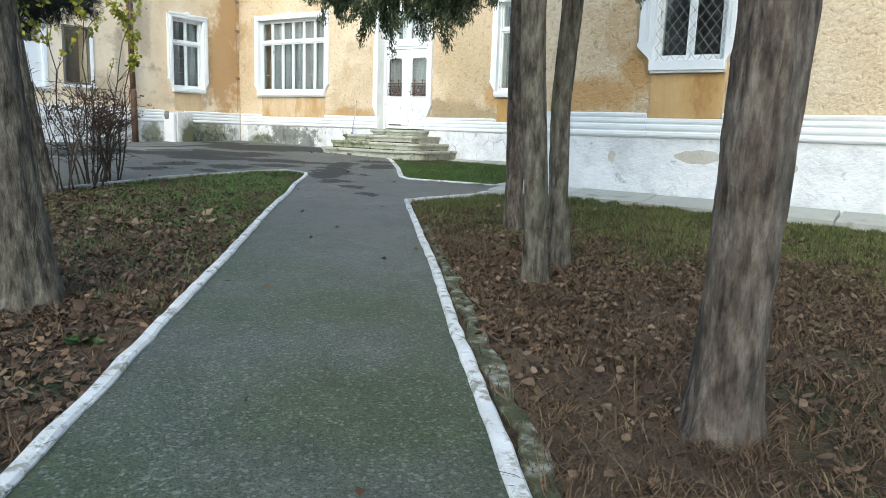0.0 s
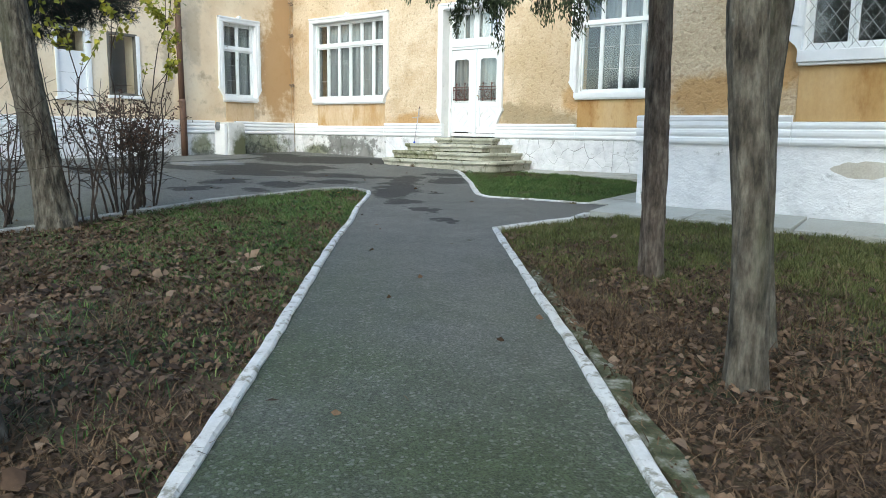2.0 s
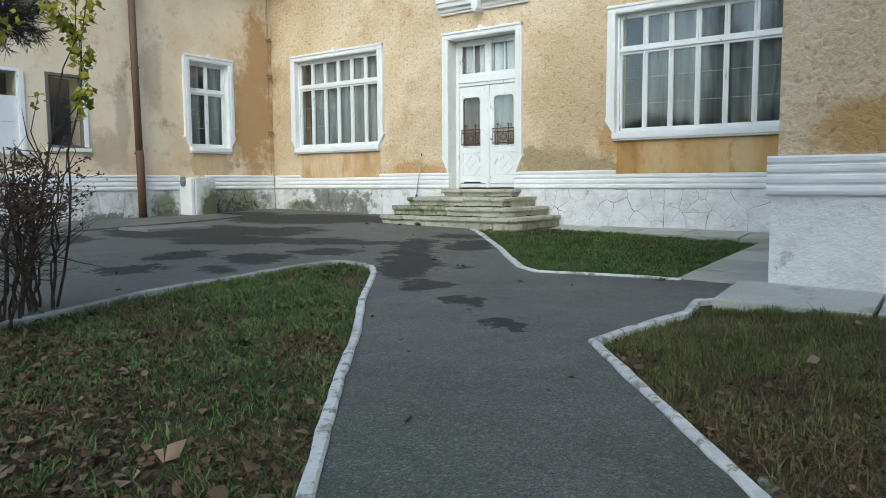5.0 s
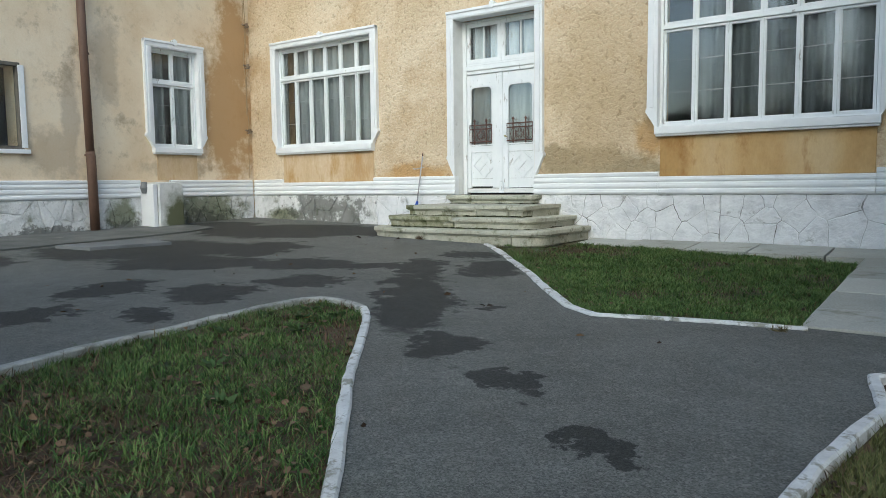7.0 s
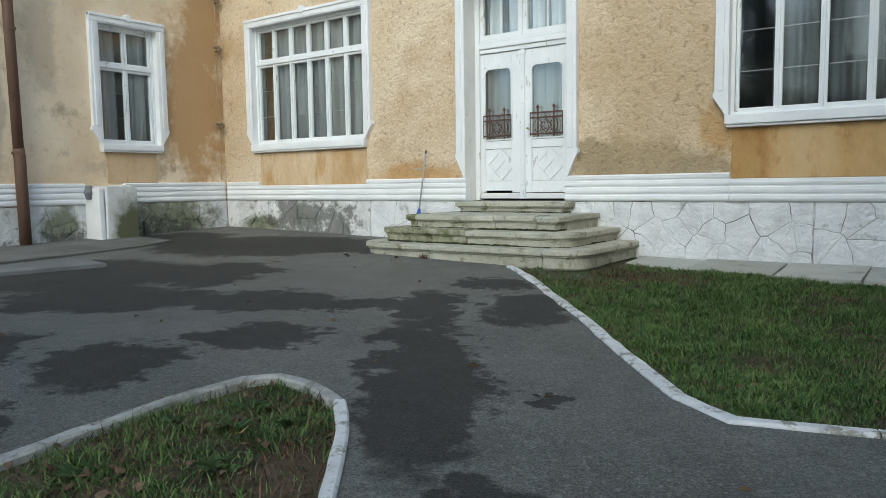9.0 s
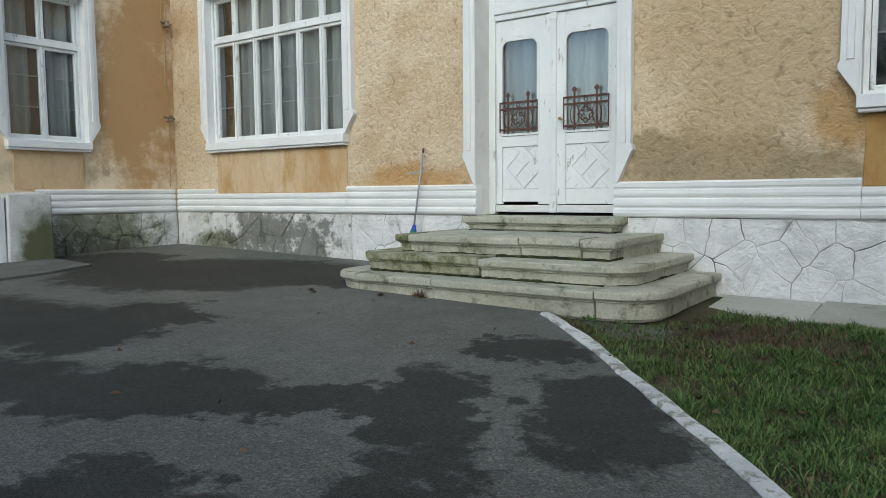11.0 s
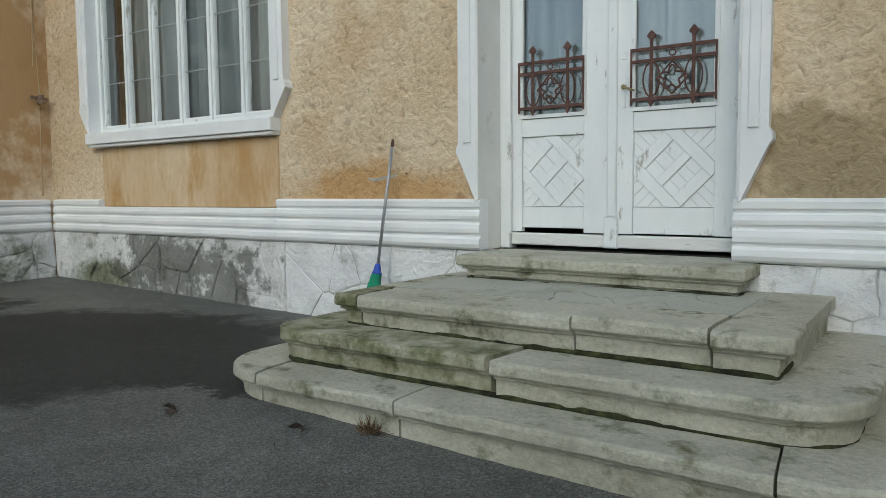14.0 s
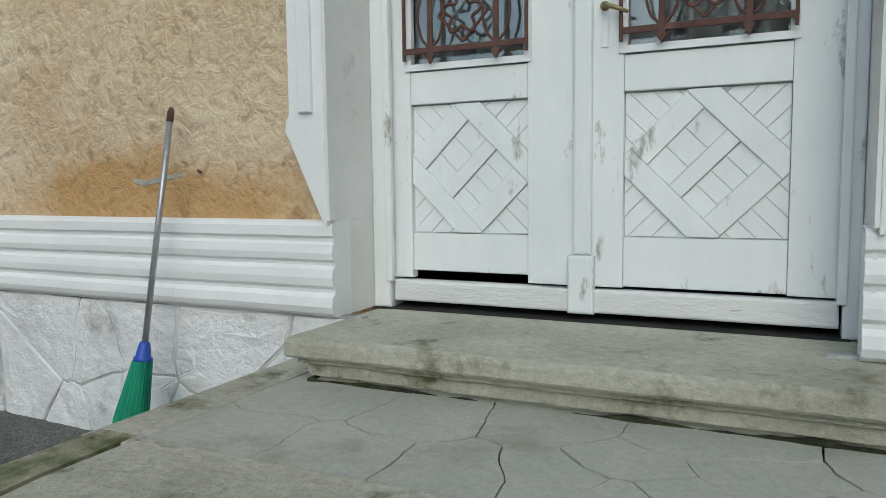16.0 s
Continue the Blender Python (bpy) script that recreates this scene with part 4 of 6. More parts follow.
# ---- the double door ----
door = tagged(new("door_1"), "closed white wooden double door with glazed panels and iron grilles", "door", kind="structure")
surround(door, (DOOR[0], DOOR[1], 1.46, DOOR[3]), on_door, None, key="door", ear=0.3)
for u in (DOOR[0], DOOR[1] - 0.012):
    bm = bmesh.new()
    bar(bm, u, u + 0.012, 1.09, 1.459, -0.06, 0.3, on_door)
    part("reveal", bm, M_JAMB, door)


bm = bmesh.new()
for a, b in ((0.004, 0.082), (1.704, 1.752)):
    bar(bm, a, b, 1.09, 4.42, -0.05, 0.06, on_leaf, 0.008)
    bar(bm, a - 0.018 if a > 1 else b - 0.012, a + 0.012 if a > 1 else b + 0.018, 1.2, 4.36, -0.066, -0.04, on_leaf, 0.006)
bar(bm, 0.083, 1.703, 3.405, 3.47, -0.05, 0.06, on_leaf, 0.008)
bar(bm, 0.083, 1.703, 3.472, 3.57, -0.075, 0.06, on_leaf, 0.014)
bar(bm, 0.083, 1.703, 3.572, 3.61, -0.05, 0.06, on_leaf, 0.008)
bar(bm, 0.083, 1.703, 4.375, 4.42, -0.05, 0.06, on_leaf, 0.008)
part("door_frame", bm, M_PAINT, door)
for a, b in ((0.088, 0.868), (0.876, 1.698)):
    bm = bmesh.new()
    ring(bm, a, b, 3.615, 4.372, 0.075, -0.03, 0.03, on_leaf)
    bar(bm, (a + b) / 2 - 0.014, (a + b) / 2 + 0.014, 3.68, 4.3, -0.02, 0.02, on_leaf, 0.004)
    fan = part("fanlight", bm, M_PAINT, door)
    bm = bmesh.new()
    bar(bm, a + 0.07, b - 0.07, 3.685, 4.302, 0.0, 0.004, on_leaf)
    part("pane", bm, M_GLASS, fan).visible_shadow = False


def arched(u0, u1, z0, z1, r, k=6):
    """A glass outline with rounded top corners."""
    pts = [(u0, z0), (u1, z0)]
    for i in range(k + 1):
        a = math.pi / 2 * i / k
        pts.append((u1 - r + r * math.cos(a), z1 - r + r * math.sin(a)))
    for i in range(k + 1):
        a = math.pi / 2 + math.pi / 2 * i / k
        pts.append((u0 + r + r * math.cos(a), z1 - r + r * math.sin(a)))
    return pts


M_RUST = mat("rust-brown wrought iron", [(0.075, 0.035, 0.028), (0.14, 0.07, 0.055)], 14, 0.75, bump=0.5, grain=70)
M_BRASS = mat("dull brass", [(0.28, 0.22, 0.11), (0.4, 0.33, 0.18)], 12, 0.45, metal=0.9, bump=0.2)


M_WORN = mat("flaking white paint on old wood", [(0.66, 0.66, 0.64), (0.8, 0.8, 0.79)], 4.0, 0.7, bump=0.6, grain=40, grain_amount=0.15, stain=(0.11, 0.095, 0.075),
             stain_scale=6.0, stain_at=(0.58, 0.64), stretch=(0.35, 1, 1.6))


# dark patches stand for the strips' edge shadows; pale ones are plain paint
M_GROOVE = mat("old paint darkened for groove shade", [(0.07, 0.066, 0.058), (0.42, 0.41, 0.39), (0.74, 0.74, 0.73)], 9.0, 0.9, bump=0.3)


def door_leaf(a, b, g0, g1, slot):
    """One leaf: boards round a glazed opening, an applied diamond panel, a weatherboard and an iron grille."""
    bm = bmesh.new()
    bar(bm, a, g0, 1.215, 3.395, -0.022, 0.022, on_leaf, 0.003)
    bar(bm, g1, b, 1.215, 3.395, -0.022, 0.022, on_leaf, 0.003)
    bar(bm, g0 + 0.001, g1 - 0.001, 1.905, 2.03, -0.02, 0.022, on_leaf, 0.004)
    # top rail with the arch cut in it
    r, k = 0.09, 6
    poly = [(g1, 3.395), (g0, 3.395), (g0, 3.16 - r)]
    for i in range(1, k + 1):
        t = math.pi - math.pi / 2 * i / k
        poly.append((g0 + r + r * math.cos(t), 3.16 - r + r * math.sin(t)))
    for i in range(k + 1):
        t = math.pi / 2 - math.pi / 2 * i / k
        poly.append((g1 - r + r * math.cos(t), 3.16 - r + r * math.sin(t)))
    prism(poly, on_leaf, 0.02, -0.021, 0.003, bm)
    bar(bm, g0 + 0.001, g1 - 0.001, slot, 1.395, -0.014, 0.02, on_leaf, 0.004)
    leaf = part("door_leaf", bm, M_PAINT, door)
    # backing whose dark colour draws shadow lines in the gaps between strips
    bm = bmesh.new()
    bar(bm, g0 + 0.001, g1 - 0.001, 1.396, 1.904, 0.004, 0.02, on_leaf)
    part("back_panel", bm, M_GROOVE, leaf, "patchy dark backing that paints shade lines between the strips")
    # bead round the glass
    out = arched(g0 - 0.018, g1 + 0.018, 2.035, 3.19, 0.105)
    inn = arched(g0 + 0.012, g1 - 0.012, 2.06, 3.15, 0.085)
    bm = bmesh.new()
    q = [[bm.verts.new(on_leaf(u, z, d)) for u, z in pts] for pts, d in ((out, -0.02), (out, -0.032), (inn, -0.03), (inn, -0.008))]
    n = len(out)
    for r3 in range(3):
        for i in range(n):
            bm.faces.new((q[r3][i], q[r3][(i + 1) % n], q[r3 + 1][(i + 1) % n], q[r3 + 1][i]))
    part("glazing_bead", bm, M_PAINT, leaf)
    c = (g0 + g1) / 2
    part("crest", prism([(c - 0.05, 3.19), (c + 0.05, 3.19), (c + 0.03, 3.215), (c, 3.225), (c - 0.03, 3.215)], on_leaf, -0.02, -0.04, 0.005), M_PAINT, leaf)
    part("pane", prism(arched(g0 - 0.002, g1 + 0.002, 2.031, 3.162, 0.09), on_leaf, 0.003, -0.001), M_GLASS_DOOR, leaf).visible_shadow = False
    bm = bmesh.new()
    bar(bm, a + 0.004, b - 0.004, 1.118, 1.205, -0.036, 0.02, on_leaf, 0.01)
    part("weatherboard", bm, M_WORN, leaf, "flaking bottom board")
    # lattice panel: four broad interlaced bars round a diamond, short boards inside it and in the corners
    z0, z1 = 1.40, 1.90
    cz = (z0 + z1) / 2
    rect = [(g0 + 0.002, z0), (g1 - 0.002, z0), (g1 - 0.002, z1), (g0 + 0.002, z1)]
    s = math.sqrt(0.5)
    inner, outer = 0.132, 0.212
    lift = random.Random(int(g0 * 1000))
    for sx in (1, -1):
        for sz in (1, -1):
            A, B = sx * s, sz * s
            m0, n0 = A * c + B * cz, A * c - B * cz
            poly = clip(clip(rect, -A, -B, -(m0 + inner)), A, B, m0 + outer)
            end = outer if sx * sz > 0 else inner - 0.001
            poly = clip(clip(poly, A, -B, n0 + end), -A, B, -n0 + end)
            if len(poly) > 2:
                part("diamond_bar", prism(poly, on_leaf, 0.01, -0.014, 0.003), M_PAINT, leaf)
            corner = clip(rect, -A, -B, -(m0 + outer + 0.002))
            for k in range(-3, 3):
                poly = clip(clip(corner, A, -B, n0 + (k + 1) * 0.058 - 0.001), -A, B, -(n0 + k * 0.058 + 0.001))
                if len(poly) > 2:
                    part("corner_strip", prism(poly, on_leaf, 0.01, lift.uniform(-0.003, 0.002), 0.0015), M_PAINT, leaf)
    r2 = (inner - 0.001) / s
    core = [(c + r2 * dx, cz + r2 * dz) for dx, dz in ((1, 0), (0, 1), (-1, 0), (0, -1))]
    mm, nn = s * (c - cz), s * (c + cz)
    for lo, hi, cross, dep in ((-0.132, -0.028, 3, -0.002), (-0.026, 0.03, 1, -0.008), (0.034, 0.132, 4, 0.0)):
        strip = clip(clip(core, s, -s, mm + hi), -s, s, -(mm + lo))
        for k in range(cross):
            a0 = -0.132 + 0.264 * k / cross
            poly = clip(clip(strip, s, s, nn + a0 + 0.264 / cross - 0.001), -s, -s, -(nn + a0 + 0.001))
            if len(poly) > 2:
                part("inner_board", prism(poly, on_leaf, 0.01, dep + lift.uniform(-0.002, 0.002), 0.0015), M_PAINT, leaf)
    # iron grille
    bm = bmesh.new()
    y = -0.055
    for z in (2.105, 2.35, 2.425):
        bar(bm, g0 - 0.012, g1 + 0.012, z - 0.011, z + 0.011, y - 0.006, y + 0.006, on_leaf, 0.002)
    for u in (g0 - 0.006, g1 + 0.006):
        bar(bm, u - 0.006, u + 0.006, 2.07, 2.43, y - 0.005, y + 0.005, on_leaf, 0.002)
    for u in (c - 0.135, c + 0.135):
        bar(bm, u - 0.011, u + 0.011, 2.075, 2.49, y - 0.009, y - 0.001, on_leaf, 0.002)
        prism([(u - 0.012, 2.485), (u + 0.012, 2.485), (u + 0.034, 2.505), (u, 2.545), (u - 0.034, 2.505)], on_leaf, y, y - 0.012, 0.003, bm)
        prism([(u - 0.02, 2.085), (u + 0.02, 2.085), (u, 2.05)], on_leaf, y, y - 0.012, 0.002, bm)
        for sg in (1, -1):
            tube(bm, [(u + sg * (0.02 + 0.035 * math.sin(math.pi * t / 10) ** 0.8) if t not in (0, 10) else u + sg * 0.012, y, 2.12 + 0.022 * t) for t in range(11)], 0.0055, 6)
    for k in range(4):
        p = [(c, 2.125), (c + 0.1, 2.228), (c, 2.335), (c - 0.1, 2.228)]
        tube(bm, [on_leaf(*p[k], y), on_leaf(*p[(k + 1) % 4], y)], 0.006, 6)
    tube(bm, [(c + (0.062 + 0.018 * math.cos(5 * t)) * math.cos(t + 0.3), y - 0.004, 2.228 + (0.062 + 0.018 * math.cos(5 * t)) * math.sin(t + 0.3)) for t in [i * math.pi / 24 for i in range(49)]], 0.0065, 6)
    tube(bm, [(c + 0.02 * math.cos(t), y, 2.388 + 0.02 * math.sin(t)) for t in [i * math.pi / 8 for i in range(17)]], 0.005, 6)
    part("grille", bm, M_RUST, leaf, "rust-brown wrought iron grille with a rosette")
    return leaf


left_leaf = door_leaf(0.085, 0.868, 0.172, 0.662, 1.245)
right_leaf = door_leaf(0.876, 1.7, 1.014, 1.545, 1.219)
bm = bmesh.new()
bar(bm, 0.838, 0.906, 1.33, 3.36, -0.048, -0.023, on_leaf, 0.012)
bar(bm, 0.822, 0.918, 1.115, 1.328, -0.056, -0.023, on_leaf, 0.01)
bar(bm, 0.826, 0.914, 3.32, 3.4, -0.056, -0.023, on_leaf, 0.01)
part("cover_strip", bm, M_PAINT, left_leaf)
bm = bmesh.new()
bar(bm, 0.935, 0.962, 2.06, 2.27, -0.028, -0.021, on_leaf, 0.004)
bar(bm, 0.935, 0.962, 2.38, 2.43, -0.028, -0.021, on_leaf, 0.004)
part("lock_plate", bm, M_PAINT, right_leaf)
bm = bmesh.new()
tube(bm, [(0.948, -0.025, 2.2), (0.948, -0.06, 2.2), (0.955, -0.068, 2.197), (1.0, -0.07, 2.18), (1.035, -0.066, 2.165)], [0.008, 0.008, 0.009, 0.008, 0.006], 8)
tube(bm, [(0.948, -0.021, 2.2), (0.948, -0.034, 2.2)], 0.017, 12)
part("door_handle", bm, M_BRASS, right_leaf, "dull brass lever handle", smooth=True)
# near-black filler: the shade of the gap under the door, put in as colour
tagged(part("door_gap_floor", boxes((0.03, 1.73, -0.06, 0.2, 1.05, 1.092)), M_DARK), "near-black filler box painting the shade of the gap under the door", "threshold", kind="structure")

# hood over the door
hood = tagged(new("door_hood"), "white moulded plaster hood over the entrance with a bracket", "door hood", kind="structure")
prof = [(-0.02, 4.98), (0.06, 4.98), (0.07, 5.02), (0.11, 5.04), (0.12, 5.09), (0.2, 5.12), (0.22, 5.2), (0.26, 5.22), (0.27, 5.3), (-0.02, 5.36)]
part("cornice", sweep(prof, [(-0.2, DW, 0, -1), (2.05, DW, 0, -1)]), M_WHITE, hood)
part("bracket", prism([(0.76, 5.2), (0.78, 4.98), (0.83, 4.9), (0.88, 4.9), (0.93, 4.98), (0.95, 5.2)], on_door, 0.0, -0.3, 0.02), M_WHITE, hood)

# ---- steps ----
steps = tagged(new("entrance_steps"), "worn mossy limestone entrance steps with rounded ends", "steps", kind="structure")


def outline(x0, x1, y0, y1, rl, rr, inset, k=8):
    """Plan of a step, wall side at y1, front corners rounded."""
    x0, x1, y0 = x0 + inset, x1 - inset, y0 + inset
    rl, rr = max(0.004, rl - inset), max(0.004, rr - inset)
    pts = [(x0, y1)]
    pts += [(x0 + rl - rl * math.cos(math.pi / 2 * i / k), y0 + rl - rl * math.sin(math.pi / 2 * i / k)) for i in range(k + 1)]
    m = 64
    pts += [(x0 + rl + (x1 - rr - x0 - rl) * i / m, y0) for i in range(1, m)]
    pts += [(x1 - rr + rr * math.sin(math.pi / 2 * i / k), y0 + rr - rr * math.cos(math.pi / 2 * i / k)) for i in range(k + 1)]
    pts.append((x1, y1))
    return pts


def step_stones(x0, x1, y0, y1, z0, z1, rl, rr, cuts, mats, gap=0.006, seed=1):
    rows = [(0.085, z0), (0.085, z0 + 0.016), (0.058, z0 + 0.024), (0.054, z1 - 0.1), (0.032, z1 - 0.09), (0.034, z1 - 0.078), (0.008, z1 - 0.07), (0.0, z1 - 0.06), (0.001, z1 - 0.018), (0.006, z1 - 0.006), (0.018, z1), (0.12, z1 + 0.002)]
    gaps = [x0 - 1, *cuts, x1 + 1]
    for i in range(len(gaps) - 1):
        bm = bmesh.new()
        rings = []
        for ins, z in rows:
            rg = []
            for x, y in outline(x0, x1, y0, y1, rl, rr, ins):
                w = noise.noise((x * 4, y * 4, z * 3 + seed)) * 0.008 + noise.noise((x * 15, y * 15, z * 11 + seed)) * 0.008
                up = noise.noise((x * 3, y * 3, seed + 4.0)) * 0.006 if z > z1 - 0.03 else 0
                rg.append(bm.verts.new((x + (w if y < y1 - 0.01 else 0), y + (w if y < y1 - 0.01 else 0), z + up)))
            rings.append(rg)
        n = len(rings[0])
        for r in range(len(rings) - 1):
            for k in range(n):
                bm.faces.new((rings[r][k], rings[r][(k + 1) % n], rings[r + 1][(k + 1) % n], rings[r + 1][k]))
        bm.faces.new(rings[0])
        bm.faces.new(rings[-1])
        for cx, sg, slant in ((gaps[i], -1, 0.12), (gaps[i + 1], 1, 0.12)):
            if x0 < cx < x1:
                no = Vector((sg, slant * sg * math.sin(seed * 3 + cx * 5), 0)).normalized()
                co = Vector((cx - sg * gap, y0, 0))
                ret = bmesh.ops.bisect_plane(bm, geom=bm.verts[:] + bm.edges[:] + bm.faces[:], plane_co=co, plane_no=no, clear_outer=True)
                es = [e for e in ret["geom_cut"] if isinstance(e, bmesh.types.BMEdge)]
                bmesh.ops.holes_fill(bm, edges=es, sides=0)
        dz = 0.006 * math.sin(i * 2.4 + seed)
        for v in bm.verts:
            v.co.z += dz
        part("step_stone", bm, mats[i % len(mats)], steps)


step_stones(-0.73, 2.85, -2.18, -0.31, 0.29, 0.545, 0.42, 0.40, [-0.28, 0.67, 2.32], [M_STONE, M_STONE, M_STONE, M_STONE], seed=1)
step_stones(-0.48, 2.58, -1.93, -0.31, 0.54, 0.738, 0.2, 0.34, [1.03], [M_STONE_MOSS, M_STONE], gap=0.014, seed=2)
step_stones(-0.18, 2.28, -1.67, -1.25, 0.732, 0.927, 0.03, 0.03, [0.0, 1.33, 1.96], [M_STONE_MOSS, M_STONE, M_STONE, M_STONE], seed=3)
for a, b in ((-0.14, -0.001), (1.961, 2.24)):
    part("step_stone", boxes((a if a > 0 else -0.175, b if a < 0 else 2.275, -1.305, -0.31, 0.865, 0.926), bevel=0.004), M_STONE, steps)
    part("step_stone", boxes((a, b, -1.3, -0.31, 0.7, 0.863)), M_STONE, steps)
part("landing_bed", boxes((0.0, 1.96, -1.3, -0.31, 0.7, 0.905)), M_DARK, steps)
rnd = random.Random(5)
FLAG_SEEDS = [(0.2, -1.12), (0.25, -0.75), (0.52, -1.14), (0.62, -0.78), (0.86, -1.13), (0.98, -0.7), (1.08, -1.08), (1.22, -1.16), (1.25, -0.93), (1.36, -1.06),
              (1.38, -0.7), (1.5, -0.9), (1.53, -1.14), (1.68, -1.05), (1.82, -0.75), (1.86, -1.14), (0.1, -0.4), (1.9, -0.42)]
for poly in cells([(0.003, -1.246), (1.957, -1.246), (1.957, -0.31), (0.003, -0.31)], FLAG_SEEDS, 0.0045):
    out = []
    for i, p in enumerate(poly):
        q = poly[(i + 1) % len(poly)]
        k = max(2, int(math.hypot(q[0] - p[0], q[1] - p[1]) / 0.035))
        for f in range(k):
            u, v = p[0] + (q[0] - p[0]) * f / k, p[1] + (q[1] - p[1]) * f / k
            du = 0.055 * noise.noise((u * 4, v * 4, 1.3)) + 0.012 * noise.noise((u * 19, v * 19, 2.7))
            dv = 0.055 * noise.noise((u * 4, v * 4, 8.3)) + 0.012 * noise.noise((u * 19, v * 19, 5.7))
            e = min(1.0, (u - 0.003) / 0.06, (1.957 - u) / 0.06, (v + 1.246) / 0.06, (-0.31 - v) / 0.06)
            out.append((u + du * e, v + dv * e))
    dz = rnd.uniform(-0.002, 0.002)
    part("flagstone", prism(out, lambda u, v, d: (u, v, d), 0.9, 0.925 + dz), M_FLAG, steps)
step_stones(0.01, 1.89, -0.66, -0.02, 0.922, 1.085, 0.01, 0.01, [], [M_STONE], seed=6)

M_MOSS = mat("dark moss and dirt", [(0.012, 0.012, 0.007), (0.03, 0.034, 0.013), (0.085, 0.09, 0.035)], 14.0, 0.97, bump=1.0, grain=60, grain_amount=0.4)


def moss_seam(x0, x1, y0, y1, z, rl, rr, inset, seed, amount):
    """Uneven dirt and moss in the inner corner between a tread and the riser above it."""
    pts = outline(x0, x1, y0, y1, rl, rr, inset)
    path = []
    for p, q in zip(pts, pts[1:]):
        k = max(1, int(math.hypot(q[0] - p[0], q[1] - p[1]) / 0.02))
        path += [(p[0] + (q[0] - p[0]) * i / k, p[1] + (q[1] - p[1]) * i / k) for i in range(k)]
    radii, line = [], []
    for x, y in path:
        w = noise.noise((x * 2.3, y * 2.3, seed)) * 0.6 + noise.noise((x * 11, y * 11, seed + 2.0)) * 0.55 + amount
        radii.append(0.002 + 0.021 * max(0.0, w))
        line.append((x, y, z + 0.003 * noise.noise((x * 9, y * 9, seed))))
    bm = bmesh.new()
    tube(bm, line, radii, 6)
    part("moss", bm, M_MOSS, steps, "dark moss in the joint", smooth=True)["kind"] = "stuff"


moss_seam(-0.48, 2.58, -1.93, -0.33, 0.551, 0.2, 0.34, 0.066, 3, 0.6)
moss_seam(-0.18, 2.28, -1.67, -0.33, 0.744, 0.03, 0.03, 0.066, 8, 0.65)
moss_seam(0.01, 1.89, -0.66, -0.33, 0.924, 0.01, 0.01, 0.06, 15, 0.2)

# ---- concrete slabs along the walls ----
pav = tagged(new("pavement_slabs"), "cracked concrete slabs along the foot of the walls", "pavement", kind="structure")


M_APRON = mat("dark damp concrete apron", [(0.085, 0.088, 0.08), (0.16, 0.163, 0.15)], 1.6, 0.9, bump=0.6, grain=50, grain_amount=0.4, stain=(0.26, 0.26, 0.22), stain_scale=1.2,
              stain_at=(0.6, 0.72))


def slab(x0, x1, y0, y1, zof, gap=0.008, seed=0):
    rr = random.Random(seed * 7 + 1)
    j = [rr.uniform(-0.012, 0.012) for _ in range(8)]
    pts = [(x0 + gap + j[0], y0 + j[1]), (x1 - gap + j[2], y0 + j[3]), (x1 - gap + j[4], y1 - gap), (x0 + gap + j[6], y1 - gap)]
    dz, tx = rr.uniform(-0.008, 0.008), rr.uniform(-0.01, 0.01)
    bm = prism(pts, lambda u, v, d: (u, v, zof(u, v) + d + dz + tx * (u - x0)), -0.14, 0.0, 0.008)
    part("slab", bm, M_SLAB, pav)


def z_north(x, y):
    return 0.345 + 0.052 * (y + 0.4) - 0.004 * (x - 3)


def z_wing(x, y):
    return 0.27 + 0.08 * (y + 6.5) - 0.012 * (x - 8.2)


xs = [2.9, 3.75, 4.75, 5.62, 6.62, 7.35, 8.18]
for i in range(6):
    slab(xs[i], xs[i + 1], -1.28 + 0.03 * math.sin(i * 2), -0.32, z_north, seed=i)
ys = [-5.72, -4.9, -4.0, -3.05, -2.2, -1.31]
for i in range(5):
    slab(7.08, 8.18, ys[i], ys[i + 1] - 0.01, lambda x, y: 0.14 + (y + 5.7) * 0.035, seed=20 + i)
x = 7.95
for i in range(13):
    slab(x, x + 1.22, -7.38, -6.52 if x > 8.1 else -6.52, z_wing, seed=40 + i)
    x += 1.235
part("slab", prism([(2.2, -2.14), (2.68, -2.62), (3.05, -2.42), (2.98, -2.1), (2.7, -2.02)], lambda u, v, d: (u, v, zg(u, v) + d), -0.1, -0.03, 0.01), M_APRON, pav)
ap = [(-5.98, -10.6), (-3.55, -10.6), (-3.62, -8.0), (-3.95, -5.2), (-4.15, -3.4), (-4.4, -2.7), (-5.98, -2.62)]
tagged(draped("pavement_apron", ap, lambda x, y: zg(x, y) + 0.03, 0.1, M_APRON, cell=1.0), "worn grey concrete apron along the wall", "pavement", kind="structure")

# ---- things by the walls ----
M_HATCH = mat("dark grey sheet metal", [(0.12, 0.125, 0.125), (0.18, 0.185, 0.185)], 2, 0.7, bump=0.2)
hatch = part("cellar_hatch", prism([(-3.5, -6.35), (-2.75, -6.2), (-2.5, -4.95), (-3.35, -4.85)], lambda u, v, d: (u, v, zg(u, v) + d), 0.0, 0.05, 0.008), M_HATCH)
tagged(hatch, "flat dark sheet lying on the asphalt yard", "hatch")

